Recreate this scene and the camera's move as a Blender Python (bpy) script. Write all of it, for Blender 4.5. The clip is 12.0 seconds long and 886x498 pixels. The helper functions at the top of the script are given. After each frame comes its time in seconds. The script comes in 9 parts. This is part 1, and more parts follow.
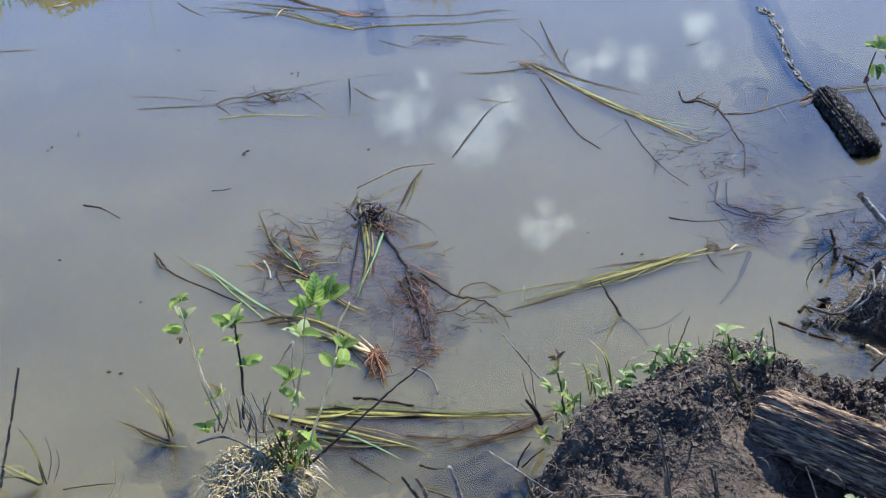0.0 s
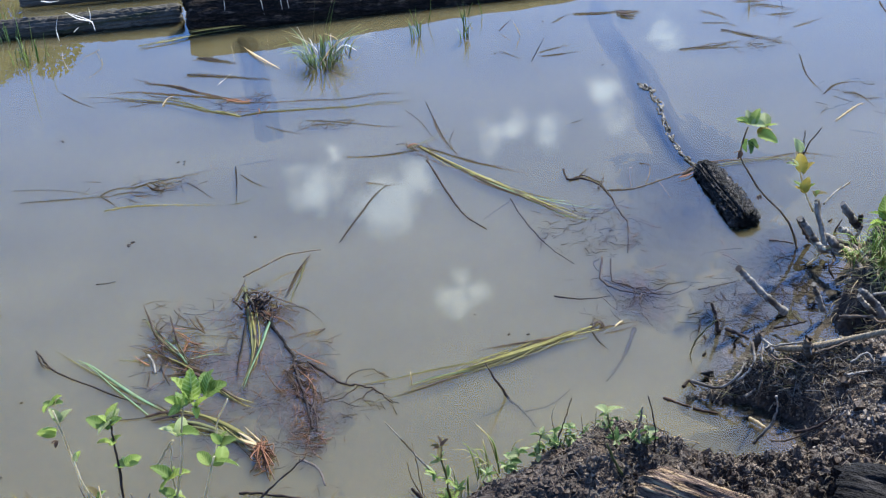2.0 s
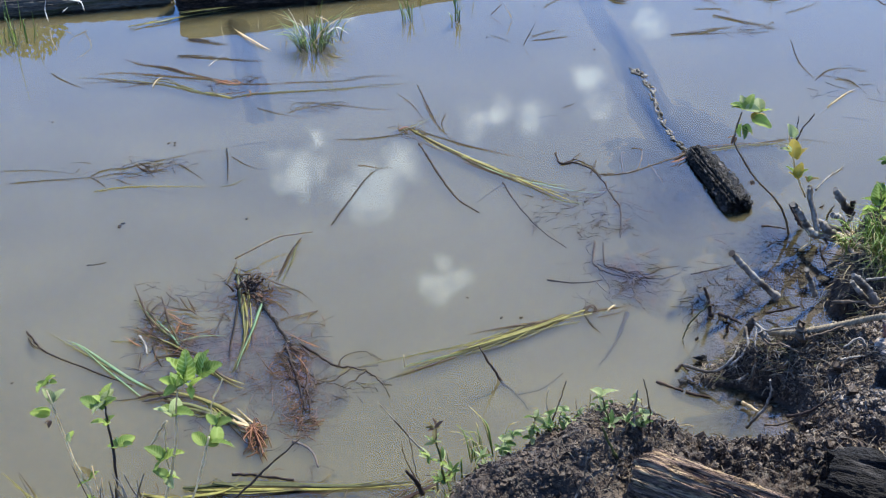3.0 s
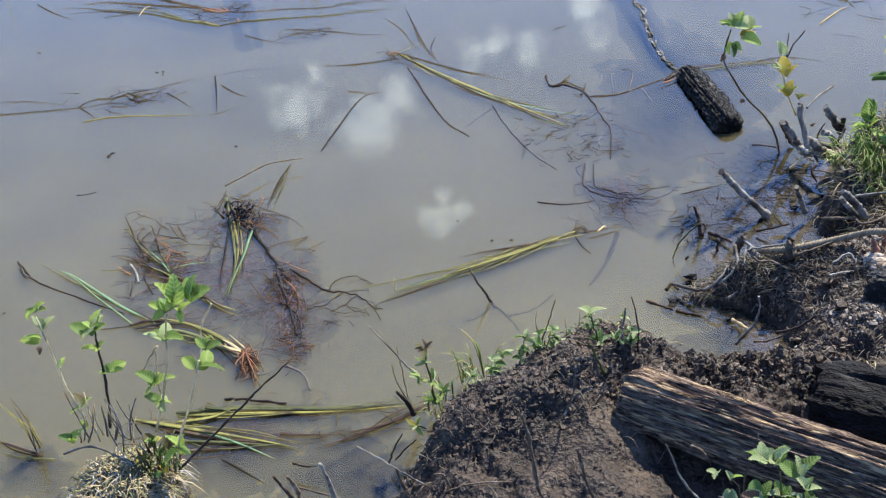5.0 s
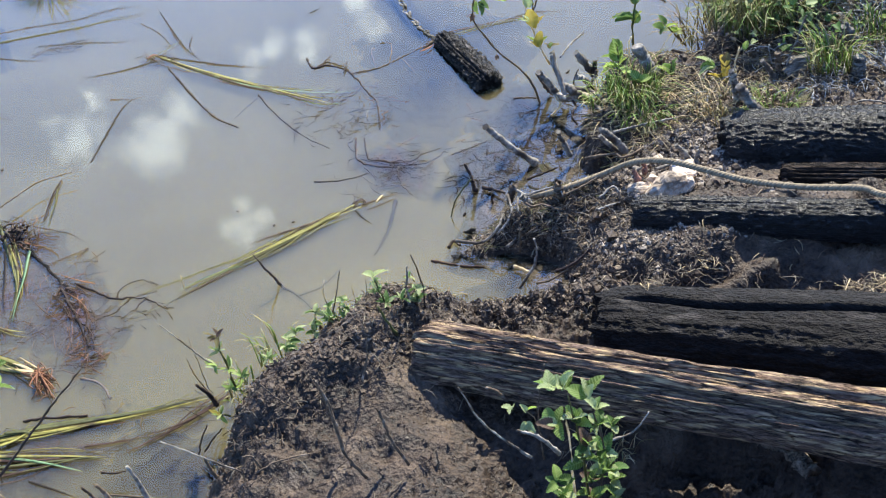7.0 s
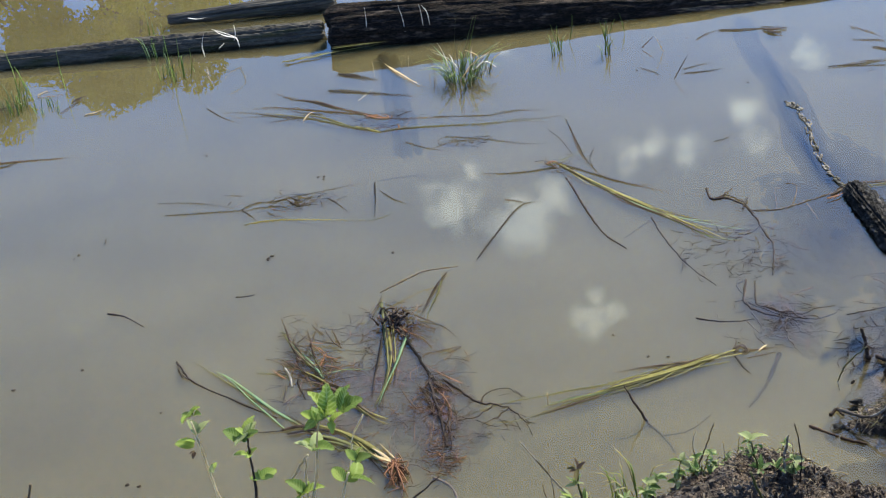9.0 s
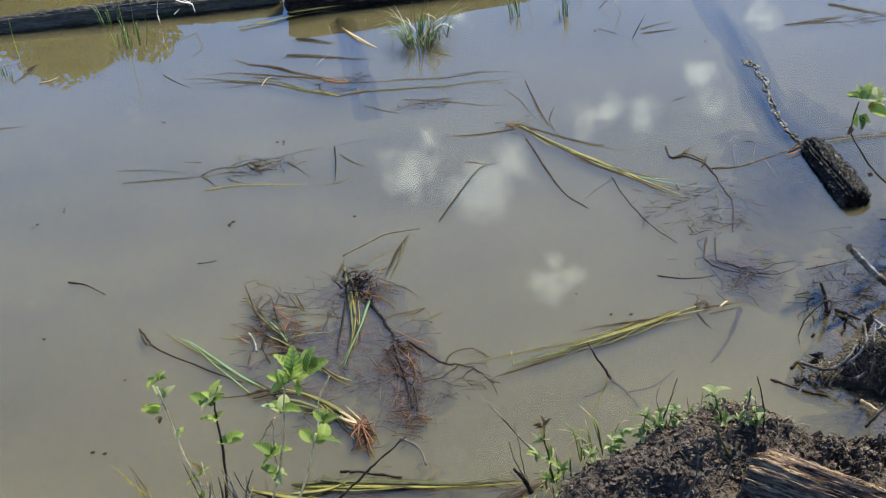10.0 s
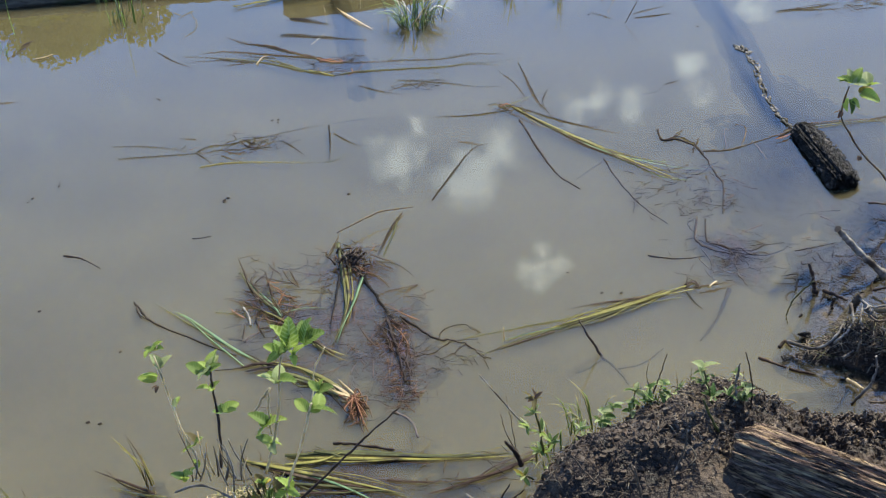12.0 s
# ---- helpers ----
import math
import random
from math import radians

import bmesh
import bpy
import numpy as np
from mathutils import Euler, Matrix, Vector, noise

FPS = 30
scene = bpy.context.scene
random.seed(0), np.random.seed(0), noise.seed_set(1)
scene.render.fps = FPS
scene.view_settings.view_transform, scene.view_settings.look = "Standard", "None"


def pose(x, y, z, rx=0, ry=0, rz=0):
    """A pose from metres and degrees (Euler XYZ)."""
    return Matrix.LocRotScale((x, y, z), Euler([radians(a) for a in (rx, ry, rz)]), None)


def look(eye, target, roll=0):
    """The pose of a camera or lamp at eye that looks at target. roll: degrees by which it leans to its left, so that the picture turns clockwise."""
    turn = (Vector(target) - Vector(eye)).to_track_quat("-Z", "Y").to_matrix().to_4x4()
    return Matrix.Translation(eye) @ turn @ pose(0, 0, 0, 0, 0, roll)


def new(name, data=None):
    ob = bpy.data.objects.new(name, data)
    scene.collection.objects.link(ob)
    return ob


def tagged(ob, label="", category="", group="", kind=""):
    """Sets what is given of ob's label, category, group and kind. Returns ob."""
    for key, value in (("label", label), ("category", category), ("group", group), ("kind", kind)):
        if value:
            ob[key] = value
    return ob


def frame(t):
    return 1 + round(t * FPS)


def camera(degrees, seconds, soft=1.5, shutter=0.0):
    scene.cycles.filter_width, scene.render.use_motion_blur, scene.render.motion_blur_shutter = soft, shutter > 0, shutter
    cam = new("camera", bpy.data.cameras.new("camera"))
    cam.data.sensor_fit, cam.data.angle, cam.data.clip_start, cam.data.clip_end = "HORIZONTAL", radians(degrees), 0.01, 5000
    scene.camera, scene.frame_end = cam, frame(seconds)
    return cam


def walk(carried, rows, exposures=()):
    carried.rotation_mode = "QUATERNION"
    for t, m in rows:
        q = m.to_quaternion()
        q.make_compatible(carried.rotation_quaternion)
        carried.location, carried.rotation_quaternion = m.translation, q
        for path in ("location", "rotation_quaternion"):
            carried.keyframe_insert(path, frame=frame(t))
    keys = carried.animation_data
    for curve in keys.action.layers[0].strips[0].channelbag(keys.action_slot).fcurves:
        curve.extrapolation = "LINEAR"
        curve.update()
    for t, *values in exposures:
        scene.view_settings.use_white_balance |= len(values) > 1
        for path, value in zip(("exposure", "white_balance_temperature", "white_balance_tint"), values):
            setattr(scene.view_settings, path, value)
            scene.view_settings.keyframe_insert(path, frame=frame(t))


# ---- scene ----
cam = camera(35.88, 12.0, soft=1.25)
scene.cycles.transparent_max_bounces = 24      # for the many thin sheets of silt
PATH = [
    (0.0, (-0.0500, 0.0129, 1.9923), (-0.0702, 2.0795, 0.5856), -5.788),
    (0.5, (-0.0139, -0.0241, 1.9602), (0.0400, 2.0800, 0.6112), -5.237),
    (1.0, (-0.0181, -0.0112, 1.9728), (0.0375, 2.0655, 0.5821), -5.873),
    (1.5, (-0.0066, 0.0158, 2.0106), (0.0740, 2.1307, 0.6800), -6.577),
    (2.0, (0.0311, 0.0306, 2.0127), (0.1779, 2.1542, 0.7017), -5.378),
    (2.5, (0.0245, 0.0208, 1.9874), (0.1989, 2.1538, 0.6951), -4.571),
    (2.7, (0.0035, 0.0358, 2.0074), (0.1800, 2.1516, 0.6873), -4.566),
    (4.3, (0.0043, 0.0155, 1.9802), (0.1729, 2.1074, 0.6216), -4.473),
    (4.5, (-0.0079, 0.0162, 1.9879), (0.1636, 2.0929, 0.6067), -4.327),
    (5.0, (0.0258, 0.0209, 1.9813), (0.1847, 2.0609, 0.5449), -5.637),
    (5.5, (0.0405, -0.0022, 1.9639), (0.3044, 2.0189, 0.5165), -6.231),
    (6.0, (0.0930, -0.0449, 1.9349), (0.4947, 1.9479, 0.4797), -7.520),
    (6.5, (0.0687, -0.0582, 1.9582), (0.5938, 1.9057, 0.5030), -7.391),
    (7.0, (0.0672, -0.0558, 1.9619), (0.5627, 1.8987, 0.4840), -8.334),
    (7.5, (0.0289, -0.0252, 1.9952), (0.3788, 2.0310, 0.6168), -7.887),
    (7.7, (0.0248, -0.0160, 2.0073), (0.2924, 2.0707, 0.6567), -8.027),
    (9.3, (0.024, 0.07, 1.979), (-0.071, 1.797, 0.976), -7.9),
    (9.5, (0.021, 0.066, 1.97), (-0.075, 1.783, 0.949), -8.2),
    (10, (0.013, 0.055, 1.984), (-0.008, 1.754, 0.929), -7.8),
    (10.5, (0.011, 0.033, 1.977), (0.012, 1.727, 0.914), -7.6),
    (11, (-0.005, 0.01, 1.986), (-0.04, 1.711, 0.935), -7.5),
    (11.5, (0.014, -0.001, 1.976), (-0.014, 1.702, 0.928), -6.7),
    (12, (-0.005, 0.011, 1.982), (-0.01, 1.7, 0.91), -6.8),
]
walk(cam, [(t, look(eye, target, roll)) for t, eye, target, roll in PATH],
     exposures=[(0.0, 1.24, 5850, 7), (2.7, 1.25, 6000, 6), (4.3, 1.25, 6150, 7), (5.5, 1.27, 6200, 6), (6.5, 1.42, 6300, 5), (7.5, 1.65, 6400, 5), (7.7, 1.65, 6400, 5), (9.3, 1.02, 6800, 2), (12.0, 1.02, 6600, 3)])

# ---------------------------------------------------------------- light
SUN_AZ, SUN_EL = radians(40), radians(48)      # azimuth to the right of +y, height
sun_way = Vector((math.sin(SUN_AZ) * math.cos(SUN_EL), math.cos(SUN_AZ) * math.cos(SUN_EL), math.sin(SUN_EL)))
sun_data = bpy.data.lights.new("sun", "SUN")
sun_data.energy, sun_data.angle, sun_data.color = 4.65, radians(0.6), (1.0, 0.92, 0.79)
sun = new("sun", sun_data)
sun.matrix_world = look(sun_way * 20, (0, 0, 0))

world = bpy.data.worlds.new("sky")
scene.world = world
world.use_nodes = True
wn, wl = world.node_tree.nodes, world.node_tree.links
wn.clear()


def wnode(kind, **values):
    n = wn.new(kind)
    for key, v in values.items():
        n.inputs[int(key[1:])].default_value = v
    return n


sky = wn.new("ShaderNodeTexSky")
sky.sky_type, sky.sun_disc, sky.sun_elevation, sky.sun_rotation = "NISHITA", False, SUN_EL, SUN_AZ
sky.air_density, sky.dust_density, sky.ozone_density = 1.0, 0.3, 3.0
turned = wn.new("ShaderNodeTexCoord").outputs["Generated"]
billow = wnode("ShaderNodeTexNoise", i2=24.0, i3=7.0, i4=0.62)
wl.new(turned, billow.inputs[0])
total = None
CLOUDS = [((0.0672, 0.8314, 0.5515), 0.011, 1.6), ((0.0692, 0.8360, 0.5443), 0.009, 1.7), ((0.0584, 0.8320, 0.5517), 0.009, 1.6), ((0.0789, 0.8296, 0.5527), 0.01, 1.6),
          ((0.0661, 0.8259, 0.5600), 0.009, 1.6), ((0.0168, 0.8671, 0.4978), 0.017, 1.25), ((0.0318, 0.8729, 0.4869), 0.019, 1.3),
          ((0.0449, 0.8776, 0.4773), 0.017, 1.2), ((-0.0311, 0.8790, 0.4757), 0.022, 1.05), ((-0.0393, 0.8851, 0.4638), 0.016, 0.95),
          ((0.1071, 0.8819, 0.4590), 0.016, 1.25), ((0.1189, 0.8832, 0.4537), 0.012, 1.1), ((0.1458, 0.8770, 0.4578), 0.013, 1.15),
          ((0.1903, 0.8713, 0.4524), 0.011, 1.1), ((0.1846, 0.8843, 0.4288), 0.01, 1.2), ((-0.0094, 0.8895, 0.4568), 0.012, 0.9),
          ((0.232, 0.889, 0.395), 0.011, 1.0), ((0.021, 0.926, 0.376), 0.012, 1.0), ((0.3, -0.5, 0.8), 0.25, 1.0), ((-0.7, -0.2, 0.6), 0.2, 1.0), ((0.8, 0.1, 0.5), 0.15, 1.0), ((-0.75, 0.6, 0.3), 0.12, 1.0)]
for d, r, weight in CLOUDS:
    far = wn.new("ShaderNodeVectorMath")
    far.operation = "DISTANCE"
    wl.new(turned, far.inputs[0])
    far.inputs[1].default_value = Vector(d).normalized()
    near = wn.new("ShaderNodeMapRange")
    near.inputs[1].default_value, near.inputs[2].default_value = 0, 2 * r
    near.inputs[3].default_value, near.inputs[4].default_value = weight, 0
    wl.new(far.outputs["Value"], near.inputs[0])
    if total is None:
        total = near.outputs[0]
    else:
        most = wn.new("ShaderNodeMath")
        most.operation = "MAXIMUM"
        wl.new(total, most.inputs[0])
        wl.new(near.outputs[0], most.inputs[1])
        total = most.outputs[0]
both = wn.new("ShaderNodeMath")
both.operation = "MULTIPLY_ADD"
both.inputs[1].default_value = 3.6
wl.new(billow.outputs[0], both.inputs[0])
wl.new(total, both.inputs[2])
edge = wn.new("ShaderNodeMapRange")
edge.interpolation_type = "SMOOTHSTEP"
edge.inputs[1].default_value, edge.inputs[2].default_value = 2.24, 3.32
wl.new(both.outputs[0], edge.inputs[0])
blue = wn.new("ShaderNodeMixRGB")
blue.blend_type = "MULTIPLY"
blue.inputs[0].default_value = 1.0
blue.inputs[2].default_value = (0.77, 0.985, 1.41, 1)      # clear deep spring sky
wl.new(sky.outputs[0], blue.inputs[1])
haze = wn.new("ShaderNodeMixRGB")
haze.inputs[2].default_value = (9.4, 11.4, 15.2, 1)
wl.new(edge.outputs[0], haze.inputs[0])
wl.new(blue.outputs[0], haze.inputs[1])
back = wnode("ShaderNodeBackground", i1=0.10)
wl.new(haze.outputs[0], back.inputs[0])
wl.new(back.outputs[0], wn.new("ShaderNodeOutputWorld").inputs[0])


# ---------------------------------------------------------------- materials
def surface(name, dark, light, scale=8.0, stretch=(1, 1, 1), rough=(0.6, 0.9), bump=0.4, grain=60.0, depth=0.004,
            spread=(0.35, 0.65), spot=None, spots=(0.6, 0.7), spot_scale=5.0, thin=0.0, world_space=False, spec=0.3, detail=6.0, vary=0.25, cells=0.0, gape=0.16):
    """Two-scale noise colour, roughness that follows it, fine relief. thin: how much light shines through."""
    m = bpy.data.materials.new(name)
    m.use_nodes = True
    n, l = m.node_tree.nodes, m.node_tree.links
    n.clear()
    out, b = n.new("ShaderNodeOutputMaterial"), n.new("ShaderNodeBsdfPrincipled")
    b.inputs["Specular IOR Level"].default_value = spec
    info, mapping = n.new("ShaderNodeObjectInfo"), n.new("ShaderNodeMapping")
    if world_space:
        l.new(n.new("ShaderNodeNewGeometry").outputs["Position"], mapping.inputs[0])
    else:
        l.new(n.new("ShaderNodeTexCoord").outputs["Object"], mapping.inputs[0])
        far = n.new("ShaderNodeVectorMath")
        far.operation = "SCALE"
        far.inputs[0].default_value = (37, 11, 23)
        l.new(info.outputs["Random"], far.inputs[3])
        l.new(far.outputs[0], mapping.inputs["Location"])
    mapping.inputs["Scale"].default_value = stretch
    big, fine = n.new("ShaderNodeTexNoise"), n.new("ShaderNodeTexNoise")
    big.inputs["Scale"].default_value, big.inputs["Detail"].default_value, big.inputs["Roughness"].default_value = scale, detail, 0.62
    fine.inputs["Scale"].default_value, fine.inputs["Detail"].default_value = grain, 4.0
    for t in (big, fine):
        l.new(mapping.outputs[0], t.inputs["Vector"])
    mid = n.new("ShaderNodeMixRGB")
    mid.inputs[0].default_value = 0.4
    l.new(big.outputs["Fac"], mid.inputs[1])
    l.new(fine.outputs["Fac"], mid.inputs[2])
    ramp = n.new("ShaderNodeValToRGB")
    ramp.color_ramp.elements[0].position, ramp.color_ramp.elements[1].position = spread
    ramp.color_ramp.elements[0].color, ramp.color_ramp.elements[1].color = (*dark, 1), (*light, 1)
    l.new(mid.outputs[0], ramp.inputs[0])
    colour = ramp.outputs[0]
    if spot:
        patch, cut = n.new("ShaderNodeTexNoise"), n.new("ShaderNodeMapRange")
        patch.inputs["Scale"].default_value, patch.inputs["Detail"].default_value = spot_scale, 5.0
        l.new(mapping.outputs[0], patch.inputs["Vector"])
        cut.inputs[1].default_value, cut.inputs[2].default_value = spots
        l.new(patch.outputs["Fac"], cut.inputs[0])
        stain = n.new("ShaderNodeMixRGB")
        l.new(cut.outputs[0], stain.inputs[0])
        l.new(colour, stain.inputs[1])
        stain.inputs[2].default_value = (*spot, 1)
        colour = stain.outputs[0]
    relief = mid.outputs[0]
    if cells:
        crack, gap, dim, lower = n.new("ShaderNodeTexVoronoi"), n.new("ShaderNodeMapRange"), n.new("ShaderNodeMixRGB"), n.new("ShaderNodeMath")
        crack.feature = "DISTANCE_TO_EDGE"
        crack.inputs["Scale"].default_value = cells
        warp = n.new("ShaderNodeMixRGB")
        warp.blend_type = "LINEAR_LIGHT"
        warp.inputs[0].default_value = 0.12
        l.new(mapping.outputs[0], warp.inputs[1])
        l.new(big.outputs["Color"], warp.inputs[2])
        l.new(warp.outputs[0], crack.inputs["Vector"])
        gap.inputs[1].default_value, gap.inputs[2].default_value = 0.0, gape
        l.new(crack.outputs["Distance"], gap.inputs[0])
        dim.blend_type = "MULTIPLY"
        dim.inputs[0].default_value = 0.85
        l.new(colour, dim.inputs[1])
        l.new(gap.outputs[0], dim.inputs[2])
        colour = dim.outputs[0]
        lower.operation = "MULTIPLY_ADD"
        lower.inputs[1].default_value = 0.8
        l.new(gap.outputs[0], lower.inputs[0])
        l.new(mid.outputs[0], lower.inputs[2])
        relief = lower.outputs[0]
    hsv, vr = n.new("ShaderNodeHueSaturation"), n.new("ShaderNodeMapRange")
    vr.inputs[3].default_value, vr.inputs[4].default_value = 1 - vary, 1 + vary
    l.new(info.outputs["Random"], vr.inputs[0])
    l.new(vr.outputs[0], hsv.inputs["Value"])
    l.new(colour, hsv.inputs["Color"])
    colour = hsv.outputs[0]
    l.new(colour, b.inputs["Base Color"])
    rr = n.new("ShaderNodeMapRange")
    rr.inputs[3].default_value, rr.inputs[4].default_value = rough
    l.new(big.outputs["Fac"], rr.inputs[0])
    l.new(rr.outputs[0], b.inputs["Roughness"])
    bm_ = n.new("ShaderNodeBump")
    bm_.inputs["Strength"].default_value, bm_.inputs["Distance"].default_value = bump, depth
    l.new(relief, bm_.inputs["Height"])
    l.new(bm_.outputs[0], b.inputs["Normal"])
    if thin:
        t, mix = n.new("ShaderNodeBsdfTranslucent"), n.new("ShaderNodeMixShader")
        mix.inputs[0].default_value = thin
        l.new(colour, t.inputs[0])
        l.new(b.outputs[0], mix.inputs[1])
        l.new(t.outputs[0], mix.inputs[2])
        l.new(mix.outputs[0], out.inputs[0])
    else:
        l.new(b.outputs[0], out.inputs[0])
    return m


def leaf_material(name, dark, light, vein):
    """A thin leaf with a pale midrib and side veins, along its own x axis."""
    m = surface(name, dark, light, scale=40, grain=200, rough=(0.45, 0.65), bump=0.4, depth=0.001, thin=0.5, spec=0.18, vary=0.3)
    n, l = m.node_tree.nodes, m.node_tree.links
    b = n["Principled BSDF"]
    xyz = n.new("ShaderNodeSeparateXYZ")
    l.new(n["Texture Coordinate"].outputs["Object"], xyz.inputs[0])
    side = n.new("ShaderNodeMath")
    side.operation = "ABSOLUTE"
    l.new(xyz.outputs[1], side.inputs[0])
    slant = n.new("ShaderNodeMath")
    slant.operation = "MULTIPLY_ADD"
    slant.inputs[1].default_value = -0.9
    l.new(side.outputs[0], slant.inputs[0])
    l.new(xyz.outputs[0], slant.inputs[2])
    wave = n.new("ShaderNodeMath")
    wave.operation = "SINE"
    mul = n.new("ShaderNodeMath")
    mul.operation = "MULTIPLY"
    mul.inputs[1].default_value = 46.0
    l.new(slant.outputs[0], mul.inputs[0])
    l.new(mul.outputs[0], wave.inputs[0])
    line = n.new("ShaderNodeMapRange")
    line.inputs[1].default_value, line.inputs[2].default_value = 0.1, 0.95
    line.inputs[3].default_value, line.inputs[4].default_value = 0.0, 0.75
    l.new(wave.outputs[0], line.inputs[0])
    rib = n.new("ShaderNodeMapRange")
    rib.inputs[1].default_value, rib.inputs[2].default_value = 0.012, 0.03
    rib.inputs[3].default_value, rib.inputs[4].default_value = 0.8, 0.0
    l.new(side.outputs[0], rib.inputs[0])
    most = n.new("ShaderNodeMath")
    most.operation = "MAXIMUM"
    l.new(line.outputs[0], most.inputs[0])
    l.new(rib.outputs[0], most.inputs[1])
    mix = n.new("ShaderNodeMixRGB")
    l.new(most.outputs[0], mix.inputs[0])
    l.new(n["Hue/Saturation/Value"].outputs[0], mix.inputs[1])
    mix.inputs[2].default_value = (*vein, 1)
    l.new(mix.outputs[0], b.inputs["Base Color"])
    l.new(mix.outputs[0], n["Translucent BSDF"].inputs[0])
    return m


MUD = surface("mud", (0.006, 0.004, 0.0027), (0.066, 0.045, 0.031), scale=11, grain=120, rough=(0.12, 0.95), bump=1.0, depth=0.022,
              spread=(0.40, 0.62), spot=(0.13, 0.095, 0.067), spots=(0.57, 0.74), spot_scale=7.0, world_space=True, spec=0.25, detail=10.0)
CLOD = surface("clod", (0.008, 0.005, 0.0032), (0.10, 0.068, 0.045), scale=25, grain=160, rough=(0.3, 0.95), bump=0.8, depth=0.006, spread=(0.35, 0.65), world_space=True)
DRY_SOIL = surface("dry_soil", (0.0945, 0.0756, 0.05805), (0.297, 0.2498, 0.2025), scale=25, grain=160, rough=(0.7, 1.0), bump=0.8, depth=0.006, spread=(0.35, 0.65), world_space=True)
# pale end raised so crumbs on slopes turned from the sun look lit
LUMP_SOIL = surface("crumbly_soil", (0.035, 0.026, 0.018), (0.27, 0.205, 0.145), scale=60, grain=300, rough=(0.7, 1.0), bump=1.0, depth=0.01, spread=(0.4, 0.6), world_space=True)
LITTER = surface("litter", (0.0546, 0.039, 0.0234), (0.2808, 0.234, 0.1638), scale=30, grain=200, world_space=True)
WOOD_BROWN = surface("weathered_wood", (0.022, 0.015, 0.012), (0.32, 0.215, 0.16), scale=6.5, stretch=(3.0, 24, 24), grain=36, rough=(0.5, 0.9), bump=1.0, depth=0.016,
                     spread=(0.41, 0.62), spot=(0.66, 0.48, 0.27), spots=(0.50, 0.68), spot_scale=7.0, spec=0.2, detail=10.0, cells=2.4, gape=0.035)
BARK_GREY = surface("weathered_grey_bark", (0.002, 0.0018, 0.0016), (0.021, 0.018, 0.0165), scale=14, stretch=(1.6, 4, 4), grain=70, rough=(0.55, 0.9), bump=1.0, depth=0.02,
                    spread=(0.38, 0.62), spot=(0.085, 0.074, 0.066), spots=(0.57, 0.74), spot_scale=8, spec=0.14, detail=10.0)
WOOD_DARK = surface("dark_wet_wood", (0.007276, 0.005239, 0.004332), (0.07069, 0.04865, 0.03639), scale=14, stretch=(1.1, 4, 4), grain=60, rough=(0.7, 1.0), bump=1.0, depth=0.018,
                    spread=(0.42, 0.66), spot=(0.2079, 0.1591, 0.1213), spots=(0.58, 0.72), spot_scale=9, spec=0.2, detail=9.0, cells=16.0)
CHAR = surface("charred_bark", (0.0025, 0.0025, 0.0028), (0.022, 0.021, 0.022), scale=16, stretch=(1.5, 4, 4), grain=70, rough=(0.3, 0.62), bump=1.0, depth=0.02,
               spread=(0.35, 0.7), spot=(0.15, 0.138, 0.13), spots=(0.60, 0.74), spot_scale=14, spec=0.42, detail=9.0, cells=26.0)
ROTTEN = surface("rotten_wet_wood", (0.0045, 0.0039, 0.0039), (0.115, 0.097, 0.086), scale=16, stretch=(1.0, 2.6, 2.6), grain=60, rough=(0.35, 0.9), bump=1.0, depth=0.02, spread=(0.46, 0.66), spot=(0.20, 0.17, 0.145), spots=(0.6, 0.72), spot_scale=22, spec=0.25, detail=10.0, cells=22.0)
SOAKED = surface("soaked_black_bark", (0.002, 0.002, 0.003), (0.008, 0.008, 0.009), scale=14, grain=60, rough=(0.9, 1.0), spec=0.0)
WOOD_GREY = surface("bleached_wood", (0.05, 0.042, 0.034), (0.26, 0.235, 0.195), spread=(0.4, 0.62), scale=10, stretch=(0.8, 8, 8), grain=30, rough=(0.6, 0.95), bump=0.8, depth=0.006)
WOOD_FAR = surface("soaked_grey_wood", (0.0169, 0.01449, 0.01208), (0.0966, 0.08694, 0.07004), scale=9, stretch=(0.8, 6, 6), grain=30, rough=(0.5, 0.9), bump=1.0, depth=0.01, spot=(0.02415, 0.02898, 0.00966), spots=(0.55, 0.7), spot_scale=5)
TWIG_DARK = surface("dark_twig", (0.0126, 0.0091, 0.0084), (0.063, 0.0455, 0.0385), scale=30, grain=160, bump=0.5, spec=0.08, spot=(0.15, 0.12, 0.10), spots=(0.60, 0.70), spot_scale=45)
TWIG_PALE = surface("pale_twig", (0.0725, 0.0609, 0.0493), (0.3335, 0.3045, 0.261), scale=30, grain=160, bump=0.8, spread=(0.4, 0.6), spot=(0.058, 0.0435, 0.0319), spots=(0.5, 0.62), spot_scale=22)
STEM_PALE = surface("pale_green_bark", (0.42, 0.36, 0.23), (0.75, 0.67, 0.47), scale=30, grain=160, bump=0.5, spread=(0.4, 0.6), thin=0.45)
TWIG_BROWN = surface("brown_twig", (0.042, 0.0288, 0.0192), (0.144, 0.102, 0.066), scale=30, grain=160, bump=0.6, spot=(0.26, 0.21, 0.16), spots=(0.58, 0.70), spot_scale=40)
REED_GREEN = surface("green_reed", (0.03938, 0.04265, 0.01181), (0.1247, 0.1247, 0.03938), scale=12, stretch=(1, 1, 1), grain=120, rough=(0.35, 0.6), bump=0.3, thin=0.2, spot=(0.022, 0.017, 0.010), spots=(0.56, 0.66), spot_scale=16)
